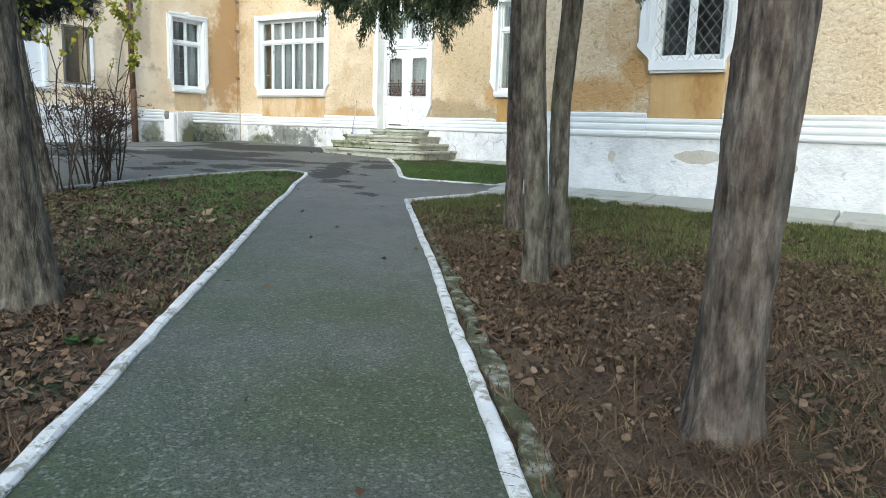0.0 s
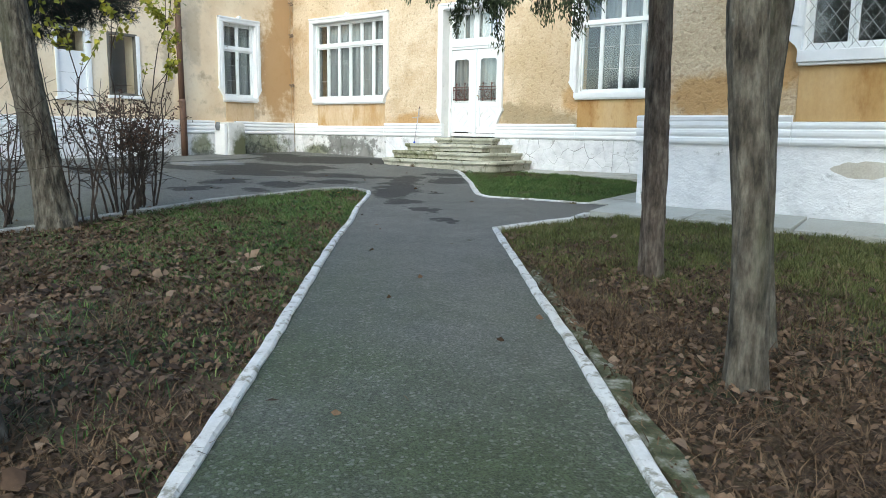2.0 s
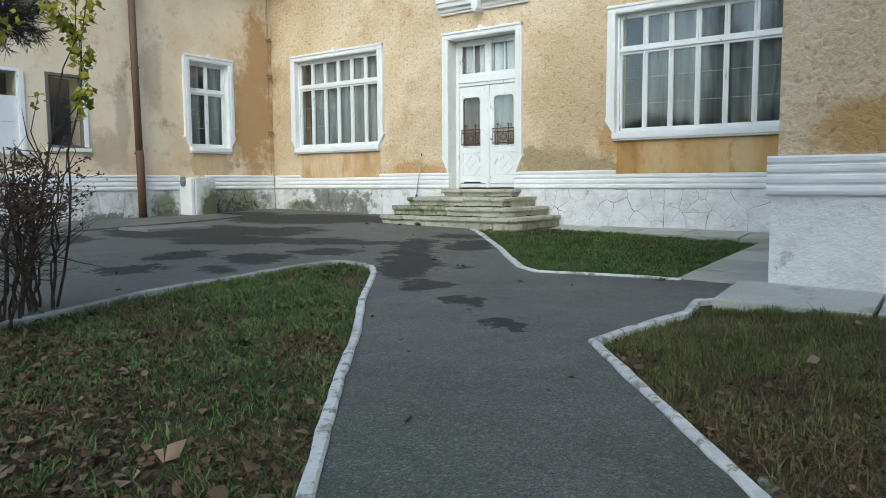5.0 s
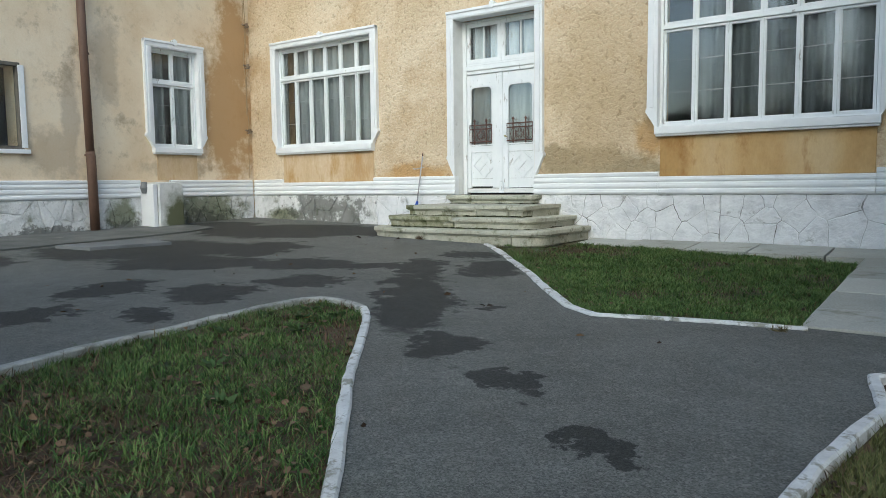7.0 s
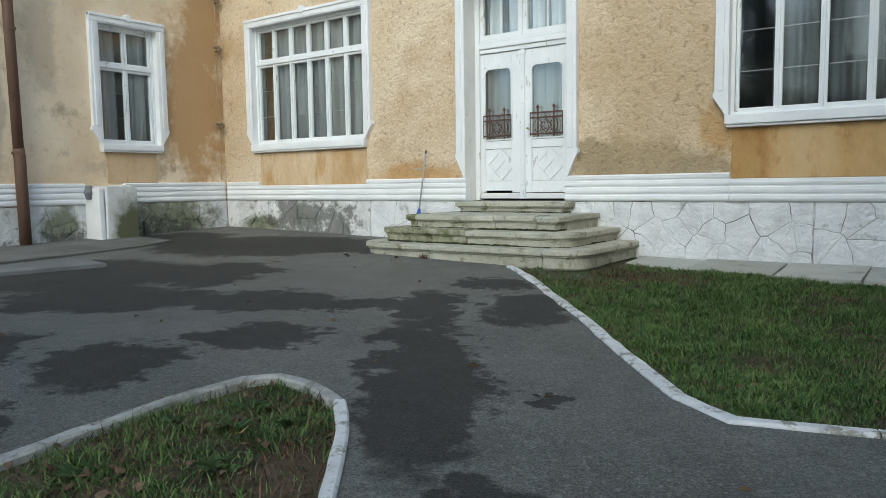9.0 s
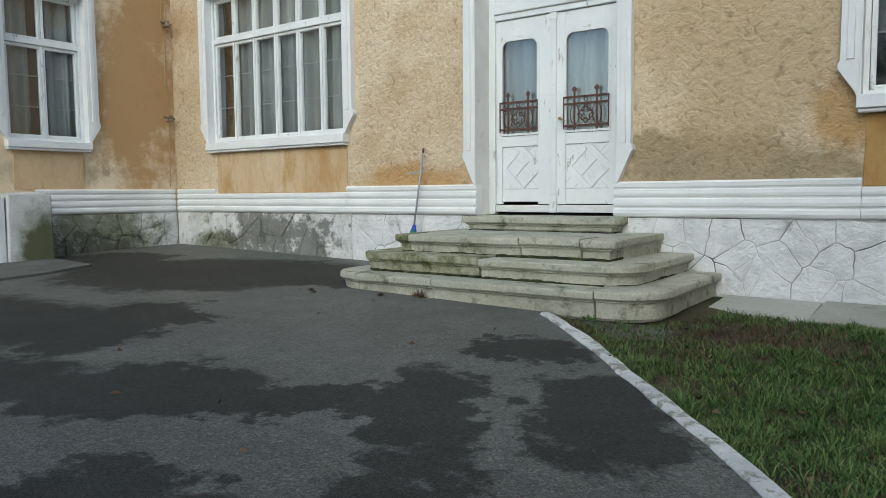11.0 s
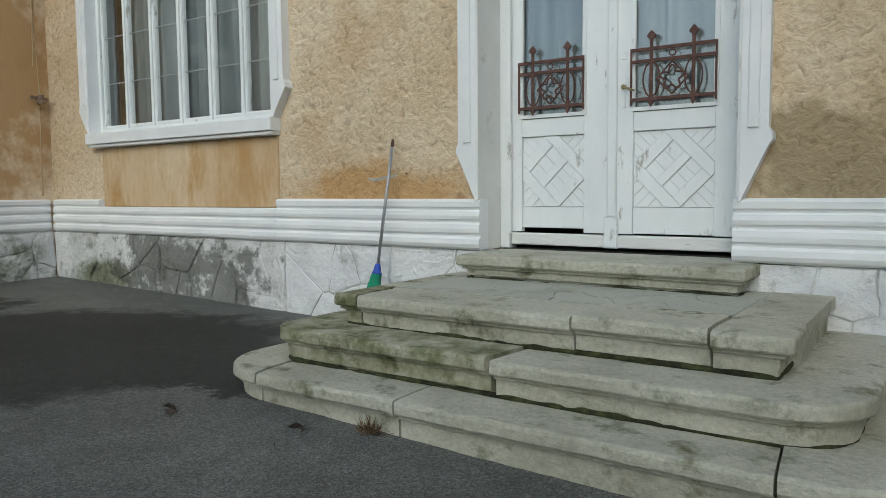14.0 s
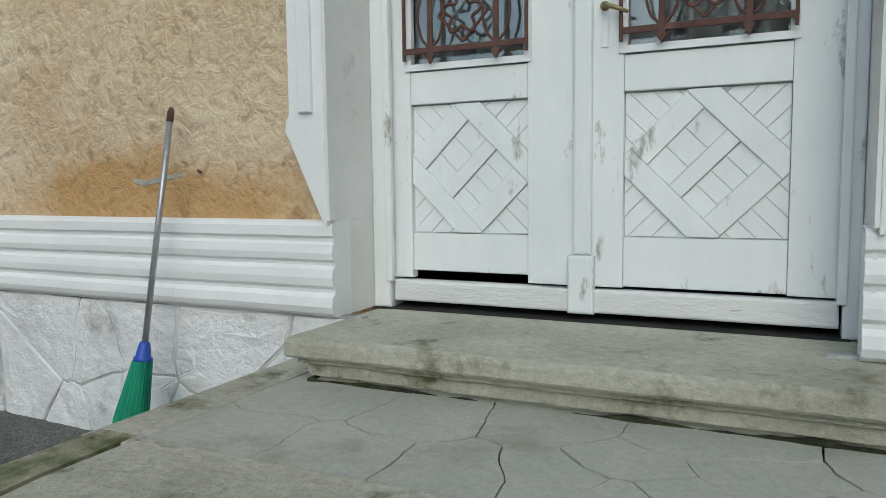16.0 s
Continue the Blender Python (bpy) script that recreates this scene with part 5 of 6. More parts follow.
M_PIPE = mat("brown painted drainpipe", [(0.10, 0.055, 0.035), (0.17, 0.10, 0.07)], 3, 0.6, bump=0.2, stretch=(1, 1, 0.3))
pipe = thing("drainpipe", "brown metal drainpipe running down the pale wall", "drainpipe")
bm = bmesh.new()
tube(bm, [(-5.87, -4.46, 6.55), (-5.87, -4.44, 4.0), (-5.86, -4.42, 2.0)], 0.08, 14)
part("pipe", bm, M_PIPE, pipe, smooth=True)
bm = bmesh.new()
tube(bm, [(-5.86, -4.42, 2.02), (-5.86, -4.41, 1.9), (-5.855, -4.4, 0.43)], [0.086, 0.09, 0.09], 14)
part("cast_foot", bm, M_PIPE, pipe, "reddish cast-iron lower pipe", smooth=True)
for z in (1.95, 3.9, 5.8):
    bm = bmesh.new()
    tube(bm, [(-5.868, -4.43, z - 0.02), (-5.868, -4.43, z + 0.02)], 0.092, 14)
    box(bm, -6.06, -5.9, -4.44, -4.42, z - 0.015, z + 0.015)
    part("pipe_clip", bm, M_PIPE, pipe)

block = thing("concrete_block", "white-washed concrete block stained green, set against the wall", "concrete block")
bm = prism([(-3.22, 0.3), (-2.6, 0.3), (-2.62, 1.37), (-2.75, 1.42), (-3.2, 1.41)], lambda u, z, d: (d, u, z), -6.05, -5.5, 0.03)
M_BLOCK = mat("green-stained concrete", [(0.48, 0.48, 0.44), (0.60, 0.60, 0.57), (0.70, 0.70, 0.68)], 2.0, 0.92, bump=0.5, grain=30)
blotch(M_BLOCK, [((-5.5, -2.72, 0.55), (0.6, 0.42, 0.75))], (0.085, 0.092, 0.04), 0.95, 0.35)
part("block_body", bm, M_BLOCK, block)
bm = boxes((-5.99, -5.52, -3.32, -3.225, 0.3, 1.37), bevel=0.02)
part("side_slab", bm, M_WHITE, block, "white slab")
bm = bmesh.new()
tube(bm, [(-5.8, -3.34, 1.42), (-5.8, -3.34, 1.3), (-5.8, -3.34, 1.18)], [0.05, 0.085, 0.05], 10)
part("pipe_stub", bm, M_HATCH, block, "dark grey pipe stub")

# old cable with insulators in the inner corner
M_CABLE = mat("ochre-painted cable", [(0.36, 0.26, 0.15), (0.46, 0.34, 0.2)], 4, 0.9, bump=0.2)
M_PORC = mat("dirty porcelain", [(0.17, 0.12, 0.08), (0.30, 0.23, 0.16)], 9, 0.5, bump=0.2)
cable = thing("old_cable", "old painted cable with porcelain insulators in the wall corner", "cable")
bm = bmesh.new()
tube(bm, [(-5.99 + 0.01 * math.sin(z * 5), -0.42 + 0.012 * math.sin(z * 3.1), z) for z in np.arange(1.5, 6.5, 0.12)], 0.009, 6)
tube(bm, [(-5.98 + 0.015 * math.sin(z * 7), -0.47 + 0.02 * math.sin(z * 4.1), z) for z in np.arange(3.0, 6.5, 0.12)], 0.008, 6)
part("wire", bm, M_CABLE, cable)
for z in (2.62, 4.15, 5.1):
    bm = bmesh.new()
    tube(bm, [(-6.06, -0.42, z - 0.03), (-5.98, -0.42, z - 0.05), (-5.93, -0.42, z - 0.02)], 0.012, 6)
    tube(bm, [(-5.93, -0.42, z - 0.05), (-5.93, -0.42, z - 0.02), (-5.93, -0.42, z + 0.0), (-5.93, -0.42, z + 0.05)], [0.045, 0.05, 0.03, 0.035], 10)
    tube(bm, [(-5.96, -0.52, z + 0.02), (-5.96, -0.33, z + 0.0)], 0.022, 8)
    part("insulator", bm, M_PORC, cable)

# mop by the steps
M_ALU = mat("dull grey aluminium tube", [(0.36, 0.36, 0.38), (0.5, 0.5, 0.52)], 10, 0.4, metal=0.7, bump=0.1)
M_BLUE = mat("blue plastic", [(0.02, 0.06, 0.36), (0.03, 0.09, 0.45)], 10, 0.4, bump=0)
M_GREEN = mat("green bristles", [(0.0, 0.17, 0.09), (0.01, 0.30, 0.16)], 30, 0.6, bump=0.3, stretch=(1, 1, 0.1), per="island")
mop = thing("broom", "grey broom with green bristles and blue collar leaning on the wall", "broom")
p0, p1 = Vector((-0.82, -0.55, 0.72)), Vector((-0.775, -0.345, 1.92))
axis = (p1 - p0).normalized()
bm = bmesh.new()
tube(bm, [p0 + axis * 0.2, p0 + axis * 0.8, p1 - axis * 0.05], 0.0125, 10)
part("handle", bm, M_ALU, mop, smooth=True)
bm = bmesh.new()
tube(bm, [p1 - axis * 0.06, p1 - axis * 0.02, p1], [0.014, 0.014, 0.008], 10)
part("end_cap", bm, M_RUST, mop, smooth=True)
bm = bmesh.new()
tube(bm, [p0 + axis * t for t in (0.165, 0.185, 0.19, 0.215, 0.24, 0.25)], [0.038, 0.038, 0.031, 0.028, 0.022, 0.017], 14)
part("collar", bm, M_BLUE, mop, smooth=True)
bm = bmesh.new()
rb = random.Random(3)
base = Vector((-0.88, -0.6, 0.41))
for i in range(420):
    a, r = rb.uniform(0, 2 * math.pi), math.sqrt(rb.random())
    s = p0 + axis * 0.175 + Vector((math.cos(a) * 0.034 * r, math.sin(a) * 0.042 * r, 0))
    e = base + Vector((math.cos(a) * 0.066 * r, math.sin(a) * 0.05 * r, rb.uniform(0.0, 0.03)))
    tube(bm, [s, s.lerp(e, 0.5) + Vector((math.cos(a) * 0.02 * r, math.sin(a) * 0.02 * r, 0)), e], 0.0045, 4)
part("bristles", bm, M_GREEN, mop, "green plastic bristles")

# gash in the stucco beside the broom, with a bent iron pin
gash = thing("wall_pin", "bent iron pin in a grey gash of the stucco", "wall pin")
bm = prism([(-1.1, 1.63), (-1.02, 1.622), (-0.9, 1.64), (-0.81, 1.65), (-0.8, 1.638), (-0.9, 1.62), (-1.03, 1.598), (-1.09, 1.612)], on_door, 0.0, -0.006)
part("bare_mortar", bm, M_KERB_PALE, gash, "grey mortar")
bm = bmesh.new()
tube(bm, [(-0.7, DW + 0.02, 1.65), (-0.7, DW - 0.015, 1.655), (-0.695, DW - 0.022, 1.66), (-0.685, DW - 0.02, 1.65)], 0.006, 6)
part("pin", bm, M_RUST, gash)


# ---- trees ----
M_BARK = mat("grey-brown furrowed bark", [(0.035, 0.03, 0.022), (0.12, 0.105, 0.08), (0.22, 0.20, 0.16)], 20.0, 0.95, bump=1.0, grain=60, grain_amount=0.5, stretch=(1, 1, 0.3),
             bump_scale=24, bump_dist=0.06, stain=(0.09, 0.095, 0.055), stain_scale=2.0, stain_at=(0.56, 0.75))
M_BARK_RED = mat("red-brown furrowed bark", [(0.035, 0.027, 0.021), (0.12, 0.095, 0.075), (0.225, 0.192, 0.155)], 20.0, 0.95, bump=1.0, grain=60, grain_amount=0.5, stretch=(1, 1, 0.3),
                 bump_scale=24, bump_dist=0.06, stain=(0.17, 0.165, 0.14), stain_scale=2.0, stain_at=(0.52, 0.72))
M_TWIG = mat("dark twig bark", [(0.035, 0.026, 0.02), (0.08, 0.06, 0.048)], 10, 0.95, bump=0.3)
M_CYPRESS = mat("cypress scale foliage", [(0.022, 0.036, 0.018), (0.06, 0.09, 0.04), (0.12, 0.145, 0.075)], 3.0, 0.8, bump=0, per="island", grain_amount=0.1)
M_PINE = mat("dark pine needles", [(0.008, 0.013, 0.010), (0.017, 0.027, 0.020)], 3.0, 0.85, bump=0, per="island", grain_amount=0.1)
M_YELLOW = mat("yellow-green autumn leaf", [(0.20, 0.22, 0.03), (0.36, 0.36, 0.04), (0.46, 0.40, 0.05)], 3.0, 0.7, bump=0, per="island")
M_DRYLEAF = mat("dry brown twig leaf", [(0.05, 0.028, 0.02), (0.13, 0.075, 0.05)], 3.0, 0.85, bump=0, per="island")


def trunk_mesh(bm, pts, radii, seed, seg=64, per=0.035, furrow=0.13, flare=0.0):
    """A trunk with furrowed bark that follows points; the foot flares out."""
    pts = [Vector(p) for p in pts]
    path, rad = [], []
    for i in range(len(pts) - 1):
        k = max(1, int((pts[i + 1] - pts[i]).length / per))
        for j in range(k):
            t = j / k
            path.append(pts[i].lerp(pts[i + 1], t))
            rad.append(radii[i] + (radii[i + 1] - radii[i]) * t)
    path.append(pts[-1])
    rad.append(radii[-1])
    # ease the corners
    for _ in range(8):
        path = [path[0]] + [(path[i - 1] + path[i] * 2 + path[i + 1]) / 4 for i in range(1, len(path) - 1)] + [path[-1]]
    z0 = path[0].z
    rings = []
    for p, r in zip(path, rad):
        h = p.z - z0
        ring_v = []
        for j in range(seg):
            a = 2 * math.pi * j / seg
            ca, sa = math.cos(a), math.sin(a)
            n1 = noise.noise((ca * 2.6 + seed, sa * 2.6, h * 0.9))
            n2 = noise.noise((ca * 7.5 + seed + 0.6 * noise.noise((ca * 2, sa * 2, h * 3.0)), sa * 7.5, h * 2.6 + 7))
            n3 = noise.noise((ca * 1.2, sa * 1.2 + seed, h * 0.5))
            ridge = (0.5 - abs(n2) * 2.6) * furrow * 0.75 + n1 * furrow * 0.7 + n3 * furrow * 0.8
            fl = flare * math.exp(-h / 0.16) * (1 + 0.9 * noise.noise((ca * 1.8 + seed, sa * 1.8, 2.0)))
            rr = r * (1 + ridge) + fl
            ring_v.append(bm.verts.new((p.x + ca * rr, p.y + sa * rr, p.z)))
        rings.append(ring_v)
    for i in range(len(rings) - 1):
        for j in range(seg):
            bm.faces.new((rings[i][j], rings[i][(j + 1) % seg], rings[i + 1][(j + 1) % seg], rings[i + 1][j]))
    bm.faces.new(rings[-1])
    return bm


def leaf_cloud(name, centres, dirs, length, width, material, parent, rnd, label="", droop=0.0):
    """Many small folded leaf blades, one island each: a base, two sides and a tip."""
    n = len(centres)
    c = np.asarray(centres, float)
    d = np.asarray(dirs, float)
    d[:, 2] -= droop
    d /= np.linalg.norm(d, axis=1, keepdims=True) + 1e-9
    r = rnd.normal(size=(n, 3))
    s = np.cross(d, r)
    s /= np.linalg.norm(s, axis=1, keepdims=True) + 1e-9
    up = np.cross(s, d)
    L = length * rnd.uniform(0.6, 1.3, (n, 1))
    W = width * rnd.uniform(0.7, 1.3, (n, 1))
    v = np.stack([c, c + d * L * 0.45 + s * W + up * W * 0.35, c + d * L, c + d * L * 0.45 - s * W + up * W * 0.35], axis=1).reshape(-1, 3)
    idx = np.arange(n)[:, None] * 4
    f = np.concatenate([idx + np.array([[0, 1, 2]]), idx + np.array([[0, 2, 3]])])
    me = bpy.data.meshes.new(name)
    me.vertices.add(len(v))
    me.vertices.foreach_set("co", v.ravel())
    me.loops.add(f.size)
    me.loops.foreach_set("vertex_index", f.ravel().astype(np.int32))
    me.polygons.add(len(f))
    me.polygons.foreach_set("loop_start", np.arange(0, f.size, 3, dtype=np.int32))
    me.update(calc_edges=True)
    me.materials.append(material)
    ob = new(name, me)
    if parent:
        ob.parent = parent
    if label:
        ob["label"] = label
    return ob


def crown_points(rnd, blobs, count):
    """Points in many small clumps spread through larger blobs, with gaps between them."""
    out_c, out_d = [], []
    for cx, cy, cz, rx, ry, rz, share in blobs:
        clumps = max(5, int(count * share / 120))
        for _ in range(clumps):
            u = rnd.normal(size=3)
            u /= np.linalg.norm(u)
            k = rnd.uniform(0.45, 1.0) ** 0.6
            cc = np.array([cx + u[0] * rx * k, cy + u[1] * ry * k, cz + u[2] * rz * k])
            p = rnd.normal(size=(120, 3)) * np.array([0.2, 0.2, 0.13])
            out_c.append(cc + p)
            out_d.append(p / 0.2 + u * 0.7 + rnd.normal(size=(120, 3)) * 0.5)
    return np.concatenate(out_c), np.concatenate(out_d)


def spray(rnd, bm, start, end, drop, twigs, centres, dirs, hang=0.5, spread=0.3, n_leaf=210):
    """A drooping branch with hanging twigs; fills the lists of leaf places."""
    a, b = np.array(start, float), np.array(end, float)
    pts = [a + (b - a) * t + np.array([0, 0, -drop * t * t]) for t in np.linspace(0, 1, 9)]
    tube(bm, [tuple(p) for p in pts], [0.022 - 0.018 * i / 8 for i in range(9)], 6)
    for _ in range(twigs):
        t = rnd.uniform(0.25, 1.0)
        p = a + (b - a) * t + np.array([0, 0, -drop * t * t])
        off = rnd.normal(size=3) * np.array([spread, spread, 0.08])
        q = p + off * 0.6
        e = q + off * 0.5 + np.array([0, 0, -hang * rnd.uniform(0.25, 0.7)])
        tube(bm, [tuple(p), tuple(q), tuple(e)], [0.005, 0.004, 0.0015], 4)
        for k in range(n_leaf):
            s = rnd.uniform(0.05, 1.0)
            c = q + (e - q) * s + rnd.normal(size=3) * 0.022
            centres.append(c)
            dirs.append((e - q) / (np.linalg.norm(e - q) + 1e-6) * 0.8 + rnd.normal(size=3) * 0.55)


def cypress(label, stems, seed, sprays, blobs, count, bark, flare=0.05):
    tree = thing("tree", label, "tree", group="garden trees")
    rnd = np.random.default_rng(seed)
    for i, (pts, radii) in enumerate(stems):
        bm = bmesh.new()
        trunk_mesh(bm, pts, radii, seed + i * 5.3, flare=flare if i == 0 else 0.0)
        part("trunk", bm, bark, tree, smooth=True)
    bm = bmesh.new()
    cs, ds = [], []
    for s in sprays:
        spray(rnd, bm, *s[:3], s[3], cs, ds, *s[4:])
    top = stems[0][0][-1]
    for cx, cy, cz, rx, ry, rz, share in blobs:
        tz = max(2.6, min(top[2] - 0.3, cz - 0.8))
        f = min(1.0, tz / top[2])
        base = stems[0][0][0]
        tube(bm, [(base[0] + (top[0] - base[0]) * f, base[1] + (top[1] - base[1]) * f, tz), (cx, cy, cz)], [0.05, 0.02], 6)
    part("twig_mass", bm, M_TWIG, tree)["kind"] = "stuff"
    if cs:
        leaf_cloud("hanging_foliage", cs, ds, 0.042, 0.0055, M_CYPRESS, tree, rnd, "drooping green sprays", 0.3)
    c, d = crown_points(rnd, blobs, count)
    leaf_cloud("crown", c, d, 0.16, 0.03, M_CYPRESS, tree, rnd, "dark green crown")
    return tree


def zt(x, y):
    return zbed(x, y) - 0.04


cypress("big conifer trunk with furrowed red-brown bark and flared foot", [([(13.15, -14.45, zt(13.15, -14.45)), (13.18, -14.44, 0.8), (13.24, -14.42, 2.2), (13.4, -14.4, 8.5)], [0.125, 0.128, 0.145, 0.1])], 3,
        [((13.35, -14.4, 2.9), (12.6, -12.9, 2.75), 0.55, 14, 0.45, 0.22)],
        [(13.4, -14.4, 6.4, 1.5, 1.5, 1.9, 0.6), (13.4, -14.4, 8.4, 0.9, 0.9, 1.1, 0.4)], 9000, M_BARK_RED, 0.06)
cypress("slender conifer with mossy grey-brown bark", [
    ([(11.33, -12.5, zt(11.33, -12.5)), (11.3, -12.5, 0.7), (11.2, -12.47, 1.6), (11.12, -12.42, 3.2), (11.05, -12.4, 8.0)], [0.088, 0.09, 0.095, 0.095, 0.06])], 11,
        [((11.1, -12.4, 3.1), (8.95, -12.3, 2.6), 0.3, 70, 0.45, 0.14), ((11.1, -12.4, 3.2), (9.35, -12.0, 2.55), 0.35, 100, 0.52, 0.16), ((11.1, -12.4, 2.9), (9.75, -11.8, 2.5), 0.3, 80, 0.5, 0.14),
         ((11.1, -12.4, 2.9), (9.9, -11.45, 2.65), 0.25, 40, 0.42, 0.1), ((11.1, -12.4, 2.9), (12.25, -12.1, 2.75), 0.3, 60, 0.5, 0.18), ((11.1, -12.4, 3.3), (9.0, -12.6, 2.95), 0.35, 60, 0.5, 0.22)],
        [(11.1, -12.4, 5.8, 1.2, 1.2, 1.8, 0.6), (11.1, -12.4, 7.8, 0.8, 0.8, 1.2, 0.4)], 7000, M_BARK, 0.03)
cypress("slender leaning conifer with mossy grey-brown bark", [
    ([(11.2, -11.75, zt(11.2, -11.75)), (11.13, -11.72, 0.6), (11.1, -11.7, 1.3), (11.14, -11.66, 2.2), (11.3, -11.6, 7.5)], [0.085, 0.082, 0.08, 0.085, 0.05])], 14,
        [((11.2, -11.65, 2.9), (11.9, -10.9, 2.9), 0.3, 20, 0.4, 0.2)],
        [(11.3, -11.6, 5.9, 1.1, 1.1, 1.6, 0.6), (11.3, -11.6, 7.6, 0.8, 0.8, 1.1, 0.4)], 6000, M_BARK, 0.025)
cypress("slim conifer with straight furrowed trunk", [
    ([(9.96, -10.3, zt(9.96, -10.3)), (9.94, -10.3, 1.0), (9.9, -10.27, 2.2), (9.88, -10.25, 7.5)], [0.098, 0.095, 0.09, 0.05])], 23,
        [((9.9, -10.27, 2.85), (9.5, -11.0, 2.7), 0.2, 16, 0.35, 0.12)],
        [(9.95, -10.25, 5.4, 1.1, 1.1, 1.7, 0.6), (9.9, -10.2, 7.2, 0.7, 0.7, 1.0, 0.4)], 8000, M_BARK_RED, 0.02)
cypress("thick conifer trunk with grey-green bark beside the path", [
    ([(9.27, -15.28, zt(9.27, -15.28)), (9.2, -15.3, 0.5), (9.1, -15.34, 1.4), (9.0, -15.38, 3.0), (8.95, -15.4, 8.5)], [0.2, 0.19, 0.18, 0.17, 0.08])], 37, [],
        [(9.0, -15.4, 6.4, 1.5, 1.5, 1.8, 0.6), (9.0, -15.4, 8.4, 0.9, 0.9, 1.1, 0.4)], 8000, M_BARK, 0.06)


def pine(label, stems, seed, masses):
    """A pine: a leaning trunk and low boughs with dense dark needles."""
    tree = thing("tree", label, "tree", group="garden trees")
    rnd = np.random.default_rng(seed)
    for i, (pts, radii) in enumerate(stems):
        bm = bmesh.new()
        trunk_mesh(bm, pts, radii, seed + i, flare=0.05)
        part("trunk", bm, M_BARK, tree, smooth=True)
    bm = bmesh.new()
    top = stems[0][0]
    cs, ds = [], []
    for cx, cy, cz, rx, ry, rz, tufts in masses:
        tube(bm, [(top[-2][0], top[-2][1], max(2.5, cz - 0.2)), ((top[-2][0] + cx) / 2, (top[-2][1] + cy) / 2, cz + 0.1), (cx, cy, cz)], [0.05, 0.035, 0.02], 6)
        for _ in range(tufts):
            u = rnd.normal(size=3)
            u /= np.linalg.norm(u)
            k = rnd.uniform(0.2, 1.0) ** 0.5
            t = np.array([cx + u[0] * rx * k, cy + u[1] * ry * k, cz + u[2] * rz * k])
            ax = u + np.array([0, 0, 0.1]) + rnd.normal(size=3) * 0.25
            ax /= np.linalg.norm(ax)
            tube(bm, [tuple(t - ax * 0.15), tuple(t + ax * 0.16)], [0.006, 0.003], 4)
            nd = rnd.normal(size=(46, 3)) * 0.75 + ax * 0.9
            cs.append(t + ax * rnd.uniform(-0.15, 0.18, (46, 1)))
            ds.append(nd)
    part("twig_mass", bm, M_TWIG, tree)["kind"] = "stuff"
    leaf_cloud("needles", np.concatenate(cs), np.concatenate(ds), 0.13, 0.0035, M_PINE, tree, rnd, "dense dark green needles")
    return tree


pine("leaning pine with grey trunk and dark needled boughs", [([(4.3, -12.55, zt(4.3, -12.55)), (4.22, -12.58, 0.6), (4.08, -12.66, 1.6), (3.9, -12.76, 3.0), (3.7, -12.9, 7.0)], [0.18, 0.165, 0.155, 0.145, 0.07])], 5,
     [(1.1, -10.35, 3.05, 0.75, 0.5, 0.3, 170), (0.4, -10.9, 2.85, 0.7, 0.6, 0.36, 150), (1.4, -11.3, 3.0, 0.9, 0.6, 0.36, 150), (0.7, -12.0, 2.75, 0.9, 0.7, 0.4, 150), (2.2, -12.4, 2.9, 0.8, 0.7, 0.4, 120), (2.2, -11.0, 4.2, 1.5, 1.3, 0.7, 120), (3.2, -13.3, 5.6, 1.6, 1.5, 1.2, 140)])


# ---- shrubs ----
def shrub(label, x, y, stems, height, spread, seed, leaf_at=None, leaves=0, mat_leaf=None, leaf_size=0.05, twigs=7):
    rnd = np.random.default_rng(seed)
    ow = thing("shrub", label, "shrub", group="bare shrubs by the pine")
    cs, ds = [], []
    for i in range(stems):
        bm = bmesh.new()
        a, r = rnd.uniform(0, 2 * math.pi), rnd.uniform(0.02, 0.2)
        h = height * rnd.uniform(0.65, 1.05)
        p = np.array([x + math.cos(a) * r, y + math.sin(a) * r, zbed(x, y) - 0.03])
        lean = np.array([math.cos(a), math.sin(a), 0]) * spread * rnd.uniform(0.2, 1.0)
        pts = []
        for k in range(9):
            t = k / 8
            pts.append(p + np.array([0, 0, h * t]) + lean * t ** 1.4 + rnd.normal(size=3) * 0.018 * (k > 0))
        r0 = rnd.uniform(0.009, 0.018)
        tube(bm, [tuple(q) for q in pts], [r0 * (1 - 0.72 * k / 8) for k in range(9)], 6)
        for _ in range(twigs):
            k = int(rnd.integers(3, 8))
            d = rnd.normal(size=3) * np.array([1, 1, 0.5]) + np.array([0, 0, 0.5])
            d /= np.linalg.norm(d)
            L = rnd.uniform(0.15, 0.45)
            e = pts[k] + d * L
            m = pts[k] + d * L * 0.5 + rnd.normal(size=3) * 0.03
            tube(bm, [tuple(pts[k]), tuple(m), tuple(e)], [0.0045, 0.0033, 0.0017], 4)
            if leaves:
                lo, hi = leaf_at
                for _ in range(leaves):
                    c = pts[k] + (e - pts[k]) * rnd.uniform(0.2, 1.0)
                    if lo < c[2] < hi:
                        cs.append(c + rnd.normal(size=3) * 0.02)
                        ds.append(rnd.normal(size=3))
        part("stem", bm, M_TWIG, ow)
    if cs:
        leaf_cloud("leaves", cs, ds, leaf_size, leaf_size * 0.38, mat_leaf, ow, rnd)
    return ow


